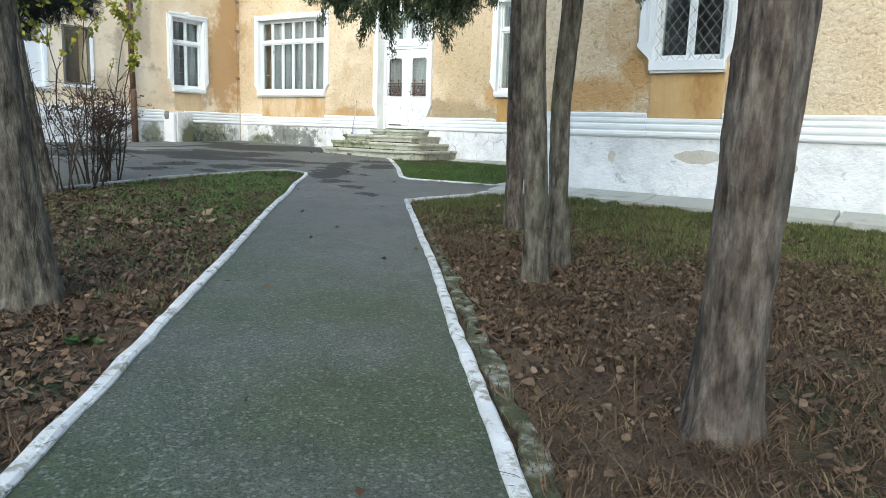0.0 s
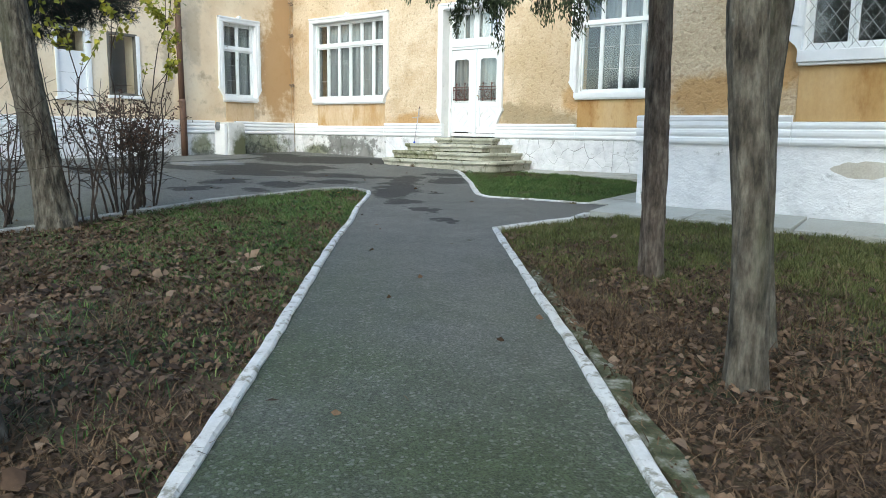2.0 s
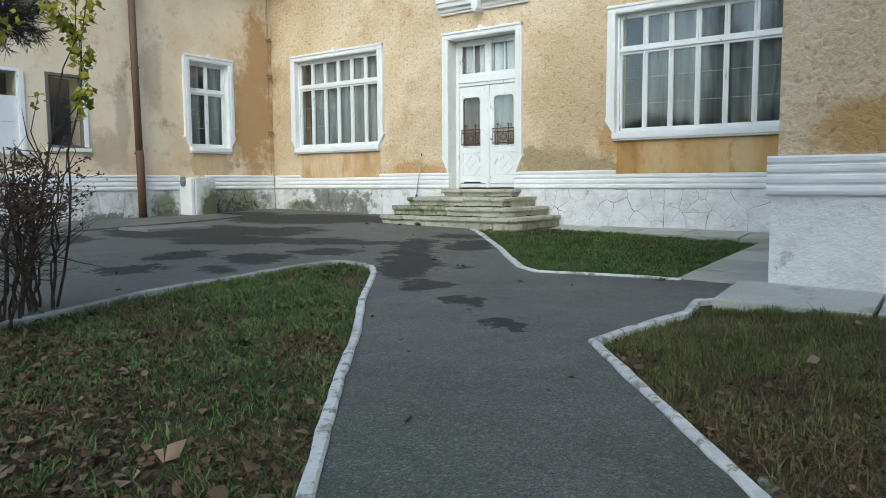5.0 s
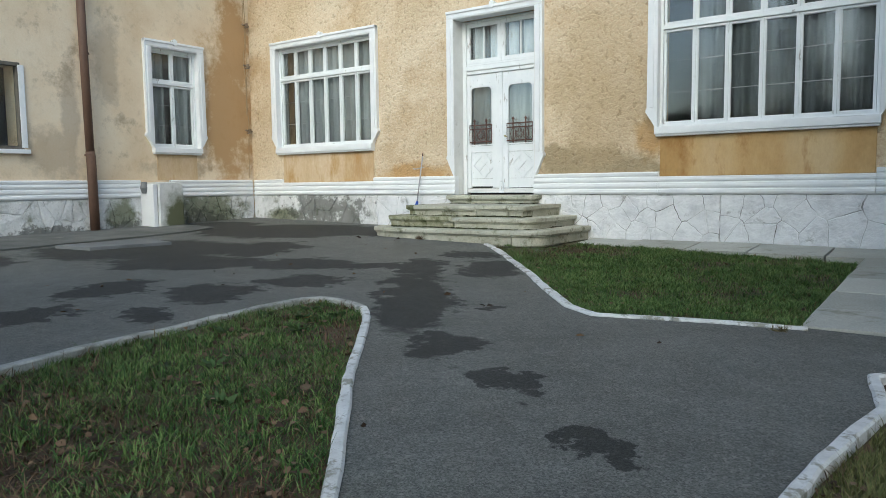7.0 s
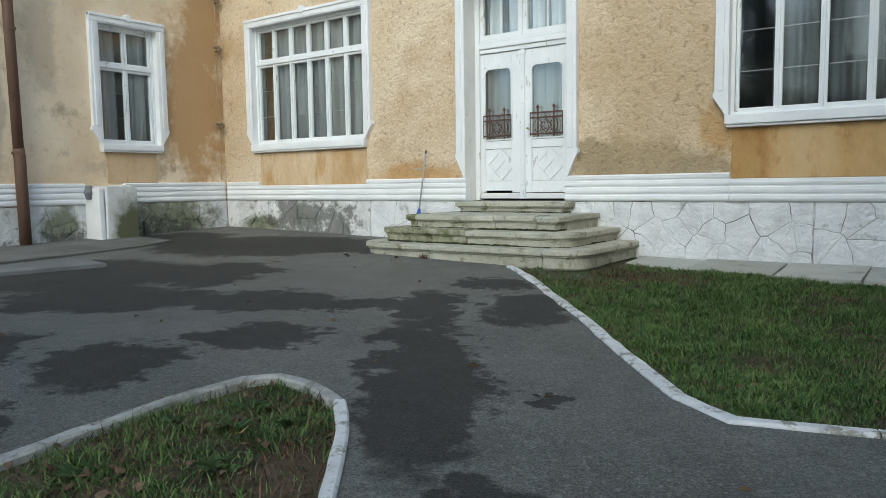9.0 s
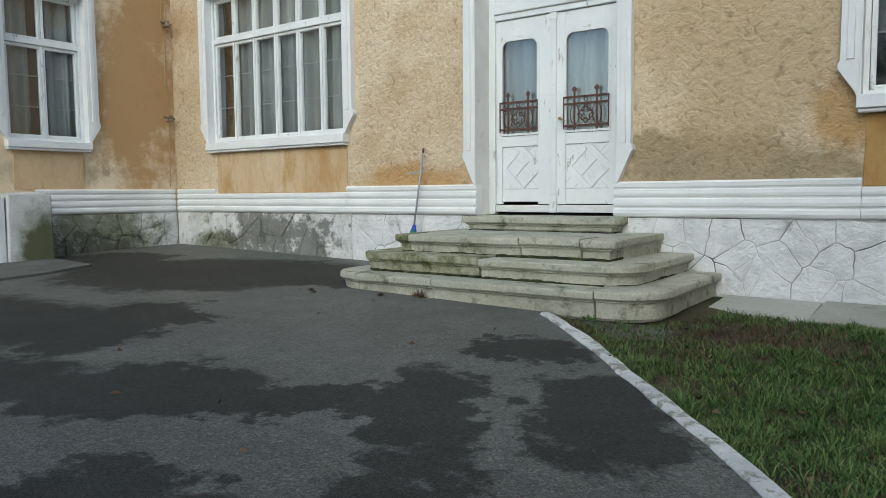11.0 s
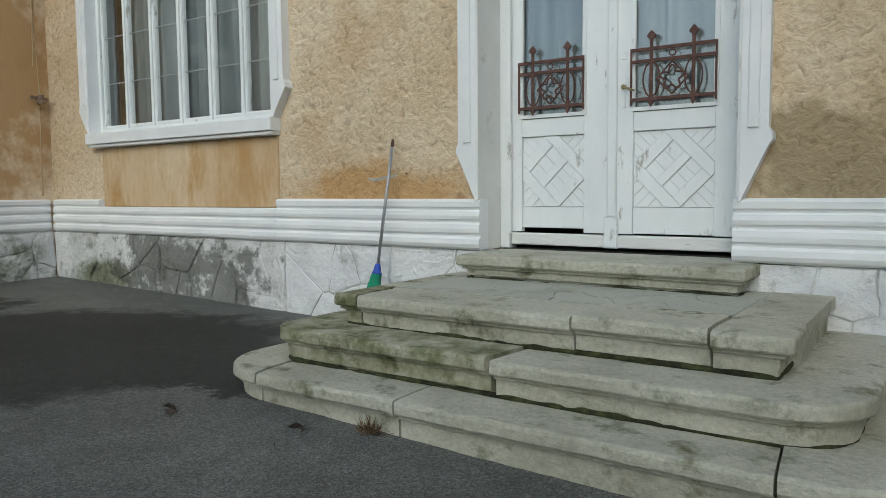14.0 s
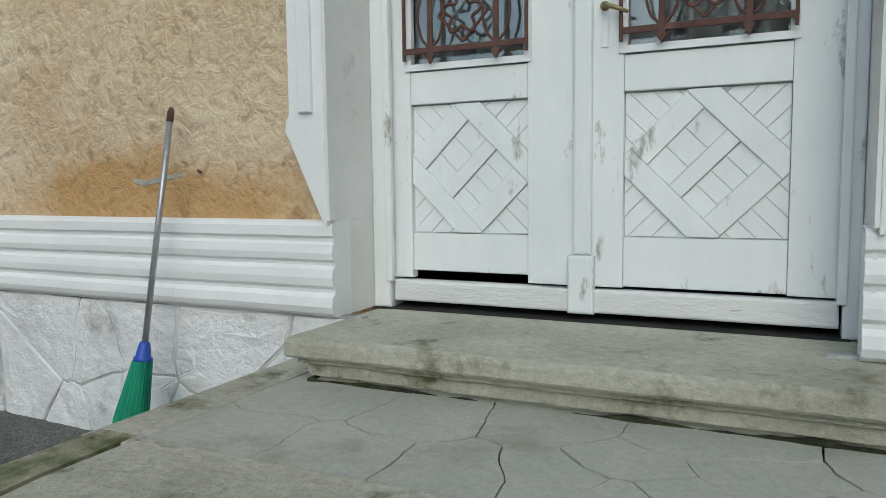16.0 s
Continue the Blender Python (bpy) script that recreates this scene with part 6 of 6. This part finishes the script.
shrub("leafless multi-stemmed shrub with dry brown leaves", 3.75, -11.5, 15, 1.55, 0.55, 71, (0.95, 1.6), 9, M_DRYLEAF, 0.034, 20)
shrub("leafless multi-stemmed shrub with dry brown leaves", 3.35, -11.0, 10, 1.4, 0.4, 72, (0.9, 1.5), 8, M_DRYLEAF, 0.032, 18)
shrub("bare dark shrub with tall twisted stems", 4.35, -12.25, 8, 1.75, 0.45, 73, None, 0, None, 0.05, 14)
shrub("bare dark shrub with tall twisted stems", 3.9, -12.9, 7, 1.6, 0.6, 78, None, 0, None, 0.05, 14)


def whip(label, x, y, top, seed, n):
    """A thin sapling: one upright stem, side shoots and yellow leaves."""
    rnd = np.random.default_rng(seed)
    ow = thing("sapling", label, "sapling", group="yellow-leaved saplings")
    bm = bmesh.new()
    cs, ds = [], []
    b = np.array([x, y, zbed(x, y) - 0.03])
    t = np.array(top, float)
    pts = [b + (t - b) * k / 9 + rnd.normal(size=3) * 0.025 * (0 < k < 9) for k in range(10)]
    tube(bm, [tuple(p) for p in pts], [0.014 - 0.0011 * k for k in range(10)], 6)
    for _ in range(9):
        k = int(rnd.integers(4, 10))
        d = rnd.normal(size=3) * np.array([0.7, 0.7, 0.2]) + np.array([0, 0, 0.9])
        d /= np.linalg.norm(d)
        L = rnd.uniform(0.3, 0.75)
        tw = bmesh.new()
        tube(tw, [tuple(pts[k]), tuple(pts[k] + d * L * 0.5 + rnd.normal(size=3) * 0.03), tuple(pts[k] + d * L)], [0.006, 0.005, 0.002], 4)
        part("twig", tw, M_TWIG, ow)
        for _ in range(n):
            c = pts[k] + d * L * rnd.uniform(0.15, 1.05)
            if c[2] > 1.9:
                cs.append(c + rnd.normal(size=3) * 0.035)
                ds.append(rnd.normal(size=3) + np.array([0, 0, -0.7]))
    part("stem", bm, M_TWIG, ow)
    if cs:
        leaf_cloud("leaves", cs, ds, 0.075, 0.03, M_YELLOW, ow, rnd, "yellow-green leaves")
    return ow


whip("thin sapling with yellow-green autumn leaves", 3.35, -10.85, (2.75, -10.05, 3.3), 81, 50)
whip("thin sapling with yellow-green autumn leaves", 3.5, -11.2, (3.0, -10.35, 2.9), 82, 40)
whip("thin sapling with yellow-green autumn leaves", 3.8, -11.6, (3.35, -11.35, 2.75), 83, 34)
whip("thin sapling with yellow-green autumn leaves", 4.1, -12.0, (3.55, -12.0, 2.6), 84, 26)

# ---- leaf litter and grass ----
M_LITTER = mat("fallen brown leaves", [(0.036, 0.021, 0.012), (0.085, 0.05, 0.028), (0.13, 0.08, 0.046), (0.19, 0.125, 0.075)], 3.0, 0.9, bump=0.3, per="island", grain_amount=0.3)
M_LITTER_PALE = mat("large curled leaves", [(0.04, 0.023, 0.013), (0.08, 0.048, 0.028), (0.13, 0.085, 0.052), (0.22, 0.155, 0.105)], 3.0, 0.9, bump=0.3, per="island", grain_amount=0.3)
M_GRASS = mat("short grass", [(0.026, 0.062, 0.013), (0.072, 0.145, 0.03), (0.18, 0.24, 0.075)], 2.2, 0.8, bump=0, per="island", grain_amount=0.1)
M_GRASS_DRY = mat("dry yellowed grass", [(0.06, 0.06, 0.022), (0.12, 0.10, 0.045), (0.19, 0.15, 0.08)], 1.2, 0.85, bump=0, per="island", grain_amount=0.1)


M_GRASS_DULL = mat("dull mossy grass", [(0.055, 0.07, 0.018), (0.11, 0.125, 0.036), (0.19, 0.185, 0.07)], 1.2, 0.85, bump=0, per="island", grain_amount=0.1)
M_STRAW = mat("brown straw and needles", [(0.042, 0.025, 0.013), (0.09, 0.054, 0.028), (0.18, 0.12, 0.068)], 1.2, 0.9, bump=0, per="island", grain_amount=0.1)
M_STRAW_RED = mat("reddish dry straw", [(0.08, 0.04, 0.022), (0.17, 0.09, 0.05), (0.27, 0.165, 0.10)], 1.2, 0.9, bump=0, per="island", grain_amount=0.1)
M_WEED = mat("broad green weed leaf", [(0.03, 0.06, 0.018), (0.06, 0.11, 0.03)], 3, 0.7, bump=0, per="island")
M_ORANGE = mat("orange dry leaf", [(0.45, 0.20, 0.05), (0.55, 0.27, 0.08)], 5, 0.8, bump=0)
M_TAN = mat("tan dry leaf", [(0.30, 0.20, 0.13), (0.42, 0.31, 0.22)], 5, 0.85, bump=0)


def inside(px, py, poly):
    """Even-odd test for arrays of points."""
    r = np.zeros(len(px), bool)
    for i in range(len(poly)):
        (x0, y0), (x1, y1) = poly[i - 1], poly[i]
        cr = ((y0 > py) != (y1 > py)) & (px < (x1 - x0) * (py - y0) / (y1 - y0 + 1e-12) + x0)
        r ^= cr
    return r


BED_LEFT = [(x - 0.03, y) for x, y in LEFT_EDGE] + [(13, -27.0)]
BED_RIGHT = [(x + 0.05, y + 0.04) for x, y in RIGHT_EDGE[1:17]] + [(8.0, -7.42), (24, -7.45), (24, -22)]
LAWN_IN = [(x + 0.05, y - 0.0) for x, y in LAWN]


def scatter(rng, poly, n, x0, x1, y0, y1, weight):
    px, py = rng.uniform(x0, x1, n), rng.uniform(y0, y1, n)
    k = inside(px, py, poly)
    px, py = px[k], py[k]
    w = np.array([weight(a, b) for a, b in zip(px, py)])
    k = rng.random(len(px)) < w
    return px[k], py[k]


def patch(x, y, s, o):
    return noise.noise((x * s, y * s, o)) * 0.5 + 0.5


def lay_leaves(name, poly, n, bounds, weight, size, seed, label, material, lift=0.02):
    rng = np.random.default_rng(seed)
    px, py = scatter(rng, poly, n, *bounds, weight)
    m = len(px)
    pz = np.array([zbed(a, b) for a, b in zip(px, py)]) + rng.uniform(0.004, lift, m)
    a = rng.uniform(0, 2 * math.pi, m)
    tilt = rng.normal(0, 0.5, m)
    L = size * rng.uniform(0.5, 1.5, m)
    d = np.stack([np.cos(a) * np.cos(tilt), np.sin(a) * np.cos(tilt), np.sin(tilt)], 1)
    s = np.stack([-np.sin(a), np.cos(a), rng.normal(0, 0.35, m)], 1)
    up = np.cross(d, s)
    c = np.stack([px, py, pz], 1)
    curl = rng.uniform(-0.15, 0.4, m)[:, None] * L[:, None]
    W = (L * rng.uniform(0.28, 0.5, m))[:, None]
    L = L[:, None]
    v = np.stack([c - d * L * 0.5, c - d * L * 0.12 + s * W + up * curl, c + d * L * 0.25 + s * W * 0.7 + up * curl * 0.8, c + d * L * 0.55 + up * curl * 0.3,
                  c + d * L * 0.22 - s * W * 0.75 + up * curl * 0.9, c - d * L * 0.15 - s * W + up * curl], 1).reshape(-1, 3)
    v[:, 2] = np.maximum(v[:, 2], np.repeat(pz - 0.006, 6))
    i = np.arange(m)[:, None] * 6
    f = np.concatenate([i + np.array([[0, 1, 5]]), i + np.array([[1, 2, 5]]), i + np.array([[2, 4, 5]]), i + np.array([[2, 3, 4]])])
    me = bpy.data.meshes.new(name)
    me.vertices.add(len(v))
    me.vertices.foreach_set("co", v.ravel())
    me.loops.add(f.size)
    me.loops.foreach_set("vertex_index", f.ravel().astype(np.int32))
    me.polygons.add(len(f))
    me.polygons.foreach_set("loop_start", np.arange(0, f.size, 3, dtype=np.int32))
    me.update(calc_edges=True)
    me.materials.append(material)
    return tagged(new(name, me), label, "leaves", kind="stuff")


def grass(name, poly, n, bounds, weight, height, seed, label, material, flat=0.5):
    rng = np.random.default_rng(seed)
    px, py = scatter(rng, poly, n, *bounds, weight)
    m = len(px)
    pz = np.array([zbed(a, b) for a, b in zip(px, py)]) - 0.004
    a = rng.uniform(0, 2 * math.pi, m)
    tufts = np.array([noise.noise((p * 5.5, q * 5.5, seed)) + 0.7 * noise.noise((p * 14.0, q * 14.0, seed + 5)) for p, q in zip(px, py)])
    h = height * rng.uniform(0.4, 1.4, m) * np.clip(0.95 + 1.1 * tufts, 0.25, 2.2)
    w = rng.uniform(0.0018, 0.0042, m)
    bend = h * rng.uniform(0.15, 1.0, m) * flat * 2
    s = np.stack([-np.sin(a), np.cos(a), np.zeros(m)], 1) * w[:, None]
    c = np.stack([px, py, pz], 1)
    mid = c + np.stack([np.cos(a) * bend * 0.35, np.sin(a) * bend * 0.35, h * 0.6], 1)
    tip = c + np.stack([np.cos(a) * bend, np.sin(a) * bend, h], 1)
    v = np.stack([c - s, c + s, mid + s * 0.8, mid - s * 0.8, tip], 1).reshape(-1, 3)
    i = np.arange(m)[:, None] * 5
    f = np.concatenate([i + np.array([[0, 1, 2]]), i + np.array([[0, 2, 3]]), i + np.array([[3, 2, 4]])])
    me = bpy.data.meshes.new(name)
    me.vertices.add(len(v))
    me.vertices.foreach_set("co", v.ravel())
    me.loops.add(f.size)
    me.loops.foreach_set("vertex_index", f.ravel().astype(np.int32))
    me.polygons.add(len(f))
    me.polygons.foreach_set("loop_start", np.arange(0, f.size, 3, dtype=np.int32))
    me.update(calc_edges=True)
    me.materials.append(material)
    return tagged(new(name, me), label, "grass", kind="stuff")


def ramp01(v, a, b):
    return max(0.0, min(1.0, (v - a) / (b - a)))


lb, rb_ = (2.9, 13.5, -18.5, -7.0), (7.6, 17.0, -17.5, -7.4)
lay_leaves("leaf_litter_left", BED_LEFT, 95000, lb, lambda x, y: (0.1 + 0.9 * ramp01(-y, 9.8, 12.6)) * (0.35 + 0.65 * (patch(x, y, 1.1, 2.0) > 0.42)), 0.038, 1,
           "brown fallen leaves covering the bed", M_LITTER, 0.035)
lay_leaves("leaf_litter_right", BED_RIGHT, 75000, rb_, lambda x, y: (0.1 + 0.9 * ramp01(-y, 8.6, 9.8)) * (0.25 + 0.75 * (patch(x, y, 1.0, 5.0) > 0.45)) * (1 - 0.75 * ramp01(x, 12.2, 13.0) * ramp01(-y, 12.0, 13.2)), 0.037, 2,
           "brown fallen leaves and needles under the conifers", M_LITTER, 0.03)
lay_leaves("large_leaves_left", BED_LEFT, 6000, lb, lambda x, y: (0.03 + 0.97 * ramp01(-y, 10.2, 12.8)) * (0.15 + 0.85 * (patch(x, y, 0.9, 6.0) > 0.5)), 0.06, 21,
           "large curled brown leaves on the bed", M_LITTER_PALE, 0.06)
lay_leaves("large_leaves_right", BED_RIGHT, 4500, rb_, lambda x, y: (0.05 + 0.95 * ramp01(-y, 9.3, 10.8)) * (0.1 + 0.9 * (patch(x, y, 0.9, 3.0) > 0.5)), 0.056, 22,
           "large curled brown leaves under the conifers", M_LITTER_PALE, 0.05)
lay_leaves("leaf_litter_lawn", LAWN_IN, 1500, (1.8, 7.1, -6.3, -1.2), lambda x, y: 0.25 + 0.7 * (patch(x, y, 1.4, 2.2) > 0.5), 0.035, 3, "few dry leaves on the small lawn", M_LITTER, 0.03)
gl, gr = (2.9, 10.5, -15.0, -7.0), (7.6, 15.0, -11.5, -7.4)
grass("grass_left", BED_LEFT, 300000, gl, lambda x, y: (0.12 + 0.88 * (1 - ramp01(-y - 0.25 * (x - 3), 9.6, 13.0))) * (0.15 + 0.85 * ramp01(patch(x, y, 1.3, 8.0), 0.26, 0.5)), 0.042, 4,
      "short green grass of the bed", M_GRASS, 0.9)
grass("straw_left", BED_LEFT, 320000, lb, lambda x, y: (0.2 + 0.6 * (patch(x, y, 1.6, 3.3) > 0.5)) * (0.45 + 0.55 * ramp01(-y, 12.5, 14.5)), 0.052, 5, "brown needles and straw among the leaves", M_STRAW, 1.6)
BED_RIM = LEFT_EDGE[7:14] + [(x - 0.34, y - 0.24) for x, y in LEFT_EDGE[13:6:-1]]
grass("straw_rim", BED_RIM, 26000, (3.4, 9.0, -14.0, -7.3), lambda x, y: 0.25 + 0.75 * ramp01(patch(x, y, 2.0, 4.4), 0.4, 0.6), 0.04, 15, "reddish dry straw along the kerb", M_STRAW_RED, 1.5)
grass("grass_right", BED_RIGHT, 330000, gr, lambda x, y: (0.05 + 0.95 * (1 - ramp01(-y, 8.8, 11.0))) * (0.25 + 0.75 * (patch(x, y, 1.2, 9.0) > 0.4)), 0.048, 6, "thin mossy grass by the wing", M_GRASS_DULL)
grass("straw_right", BED_RIGHT, 300000, rb_, lambda x, y: (0.4 + 0.55 * (patch(x, y, 1.5, 1.3) > 0.5)) * (0.3 + 0.7 * ramp01(-y, 9.0, 10.8)), 0.052, 7, "brown needles and straw among the leaves", M_STRAW, 1.6)
grass("grass_lawn", LAWN_IN, 270000, (1.8, 7.1, -6.3, -1.2), lambda x, y: (0.15 + 0.85 * ramp01(patch(x, y, 1.2, 4.0), 0.3, 0.55)) * (1 - 0.75 * ramp01(y + 0.35 * patch(x, y, 3.0, 7.0) * 2, -3.4, -2.5) * ramp01(-x, -4.4, -3.2)), 0.042, 8,
      "green grass of the small lawn", M_GRASS, 0.9)
grass("straw_lawn", LAWN_IN, 70000, (1.8, 7.1, -6.3, -1.2), lambda x, y: 0.08 + 0.12 * (patch(x, y, 1.8, 6.0) > 0.5) + 0.6 * ramp01(y, -3.4, -2.5) * ramp01(-x, -4.4, -3.2), 0.04, 9, "dry straw in the small lawn", M_STRAW, 1.3)

# dry tuft at the foot of the steps
def tuft(x, y, n, h, seed, material, label):
    rng = np.random.default_rng(seed)
    cs = [(x + rng.normal() * 0.03, y + rng.normal() * 0.015, zg(x, y) - 0.005) for _ in range(n)]
    ds = [(rng.normal() * 0.8, rng.normal() * 0.5 - 0.3, rng.uniform(0.3, 1.2)) for _ in range(n)]
    ob = leaf_cloud("grass_tuft", cs, ds, h, 0.003, material, None, rng)
    return tagged(ob, label, "grass", kind="stuff")


tuft(0.53, -2.16, 90, 0.085, 5, M_STRAW, "small dry grass tuft at the foot of the steps")
tuft(2.3, -2.2, 60, 0.06, 6, M_GRASS, "small green grass tuft at the foot of the steps")
tuft(7.0, -6.0, 60, 0.07, 7, M_GRASS_DRY, "small dry grass tuft at the kerb")
for i, (x, y) in enumerate(((-0.55, -2.49), (0.2, -2.3), (-0.5, -2.52), (4.63, -6.51))):
    rng = np.random.default_rng(60 + i)
    ob = leaf_cloud("big_leaf", [(x, y, zg(x, y) + 0.012)] * 2, [(rng.normal(), rng.normal(), 0.1), (rng.normal(), rng.normal(), 0.15)], 0.08, 0.026, M_TWIG, None, rng)
    tagged(ob, "dark curled dry leaf on the asphalt", "leaf", group="dark leaves by the steps")

# single leaves on the asphalt
def fallen(n, seed):
    """Single dark leaves lying about on the asphalt."""
    rng = np.random.default_rng(seed)
    cs, ds = [], []
    while len(cs) < n:
        x, y = rng.uniform(0, 13), rng.uniform(-17, -2.5)
        a = np.array([x]), np.array([y])
        if inside(*a, PATH_STRIP)[0] or inside(*a, YARD)[0]:
            cs.append((x, y, zg(x, y) + 0.006))
            ds.append((rng.normal(), rng.normal(), 0.05))
    ob = leaf_cloud("fallen_leaves", cs, ds, 0.06, 0.018, M_LITTER, None, rng)
    return tagged(ob, "single dry leaves scattered on the asphalt", "leaves", kind="stuff")


fallen(75, 12)

# green weeds where the bed ends at the yard
def rosette(x, y, seed):
    rng = np.random.default_rng(seed)
    a = rng.uniform(0, 2 * math.pi, 22)
    cs = [(x + 0.01 * math.cos(t), y + 0.01 * math.sin(t), zbed(x, y) + 0.01) for t in a]
    ds = [(math.cos(t), math.sin(t), rng.uniform(0.15, 0.7)) for t in a]
    ob = leaf_cloud("weed", cs, ds, 0.09, 0.02, M_WEED, None, rng)
    return tagged(ob, "low broad-leaved green weed in the grass", "weed", group="weeds in the bed", kind="stuff")


for i, (x, y) in enumerate(((3.4, -7.5), (3.55, -7.75), (3.3, -7.9), (3.75, -7.55), (4.3, -9.2), (4.9, -9.6), (5.6, -10.6), (3.5, -8.5), (9.9, -15.9), (10.25, -15.5), (3.9, -8.1))):
    rosette(x, y, 200 + i)
ob = leaf_cloud("big_leaf", [(3.7, -7.82, zbed(3.7, -7.82) + 0.04)], [(0.7, -0.4, 0.25)], 0.11, 0.045, M_ORANGE, None, np.random.default_rng(4))
tagged(ob, "curled orange leaf lying on the grass", "leaf")
for i, (x, y) in enumerate(((7.16, -12.39), (7.08, -12.2), (7.5, -12.55))):
    rng = np.random.default_rng(40 + i)
    ob = leaf_cloud("big_leaf", [(x, y, zbed(x, y) + 0.035)] * 2, [(rng.normal(), rng.normal(), 0.15), (rng.normal(), rng.normal(), 0.3)], 0.11, 0.04, M_TAN, None, rng)
    tagged(ob, "large curled tan leaf on the litter", "leaf", group="large tan leaves")

# ---- beyond the garden, seen in the panes ----
M_FARWALL = mat("cream house wall", [(0.46, 0.38, 0.27), (0.56, 0.47, 0.35)], 1, 0.9, bump=0.2)


def far_house(x, y, turn, w, d, h, rise, label):
    ow = thing("house", label, "house", group="houses beyond the garden")
    ow.matrix_world = pose(x, y, -0.4, 0, 0, turn)
    part("wall", boxes((-w / 2, w / 2, -d / 2, d / 2, 0, h)), M_FARWALL, ow)
    part("roof", prism([(-d / 2 - 0.5, h), (d / 2 + 0.5, h), (0, h + rise)], lambda u, v, k: (k, u, v), -w / 2 - 0.4, w / 2 + 0.4), M_ROOF, ow)
    for i in range(4):
        u = -w / 2 + w * (i + 0.5) / 4
        part("window", boxes((u - 0.6, u + 0.6, d / 2 - 0.02, d / 2 + 0.05, 1.0, 2.5)), M_GLASS, ow)


far_house(26, -34, 38, 16, 8, 4.0, 3.2, "cream house with red tiled roof beyond the garden")
far_house(4, -44, -8, 14, 8, 4.2, 3.2, "cream house with red tiled roof beyond the garden")


def bare_tree(x, y, h, seed):
    ow = thing("tree", "bare winter tree beyond the garden", "tree", group="bare trees beyond the garden")
    rnd = np.random.default_rng(seed)
    bm = bmesh.new()
    tube(bm, [(x, y, -0.5), (x + 0.1, y, h * 0.4), (x, y + 0.2, h * 0.75)], [0.22, 0.17, 0.08], 8)
    part("trunk", bm, M_TWIG, ow)
    bm = bmesh.new()

    def grow(p, d, L, r, depth):
        e = p + d * L
        tube(bm, [tuple(p), tuple(e)], [r, r * 0.6], 4, cap=False)
        if depth:
            for _ in range(3):
                nd = d + rnd.normal(size=3) * 0.45 + np.array([0, 0, 0.12])
                grow(p + d * L * rnd.uniform(0.5, 1.0), nd / np.linalg.norm(nd), L * 0.68, r * 0.55, depth - 1)

    for _ in range(7):
        a = rnd.uniform(0, 2 * math.pi)
        d = np.array([math.cos(a) * 0.7, math.sin(a) * 0.7, 0.75])
        grow(np.array([x, y, h * rnd.uniform(0.25, 0.7)]), d / np.linalg.norm(d), h * 0.2, 0.06, 4)
    part("limbs", bm, M_TWIG, ow)["kind"] = "stuff"


for i, (x, y, h) in enumerate(((17, -21, 9), (21, -15, 10), (12.5, -24, 9), (8, -20, 8), (20, -27, 10), (25, -20, 9), (4.5, -26, 9))):
    bare_tree(x, y, h, 300 + i)


M_FARGREEN = mat("dark evergreen foliage", [(0.012, 0.02, 0.011), (0.035, 0.05, 0.025), (0.06, 0.075, 0.035)], 2.0, 0.85, bump=0, per="island", grain_amount=0.1)


def evergreen(x, y, h, seed):
    """A dense conifer beyond the yard: a trunk and a tall ragged crown."""
    ow = thing("tree", "tall dark evergreen beyond the yard", "tree", group="evergreens beyond the yard")
    rnd = np.random.default_rng(seed)
    bm = bmesh.new()
    tube(bm, [(x, y, -0.4), (x + 0.1, y, h * 0.5), (x, y, h * 0.95)], [0.22, 0.14, 0.04], 8)
    part("trunk", bm, M_BARK, ow)
    blobs = [(x + rnd.normal() * 0.3, y + rnd.normal() * 0.3, 1.6 + (h - 2.4) * k / 6, 1.9 - 0.24 * k, 1.9 - 0.24 * k, 0.8, 1 / 7) for k in range(7)]
    c, d = crown_points(rnd, blobs, 26000)
    leaf_cloud("crown", c, d, 0.2, 0.035, M_FARGREEN, ow, rnd)


for i, (x, y, h) in enumerate(((-2.2, -29.5, 11.0), (1.2, -30.5, 12.5), (4.4, -29.0, 11.5), (7.8, -31.0, 12.0))):
    evergreen(x, y, h, 420 + i)

# wooded hill on the far side of the valley
M_HILL = mat("far wooded hillside", [(0.045, 0.052, 0.04), (0.08, 0.082, 0.06), (0.12, 0.11, 0.085)], 0.12, 1.0, bump=0.8, grain=0.6, grain_amount=0.5, bump_scale=0.5, bump_dist=2.0)
hv, hf = [], []
HN, HR = 60, 9
for i in range(HN + 1):
    a = math.pi + math.pi * 0.62 * i / HN
    top = 19 + 9 * noise.noise((a * 2.2, 0.4, 0.0)) + 4 * noise.noise((a * 9, 1.4, 0.0)) - 9 * i / HN
    for j in range(HR + 1):
        r = 130 + 90 * j / HR
        hv.append((r * math.cos(a), r * math.sin(a), -1 + (top + 1) * math.sin(math.pi / 2 * j / HR) + 1.6 * noise.noise((a * 40, j * 1.7, 3.0)) * (j > 0)))
for i in range(HN):
    for j in range(HR):
        k = i * (HR + 1) + j
        hf.append((k, k + 1, k + HR + 2, k + HR + 1))
tagged(mesh_part("backdrop_hill", hv, hf, M_HILL, smooth=True), "low wooded hill beyond the houses", "hill", kind="structure")
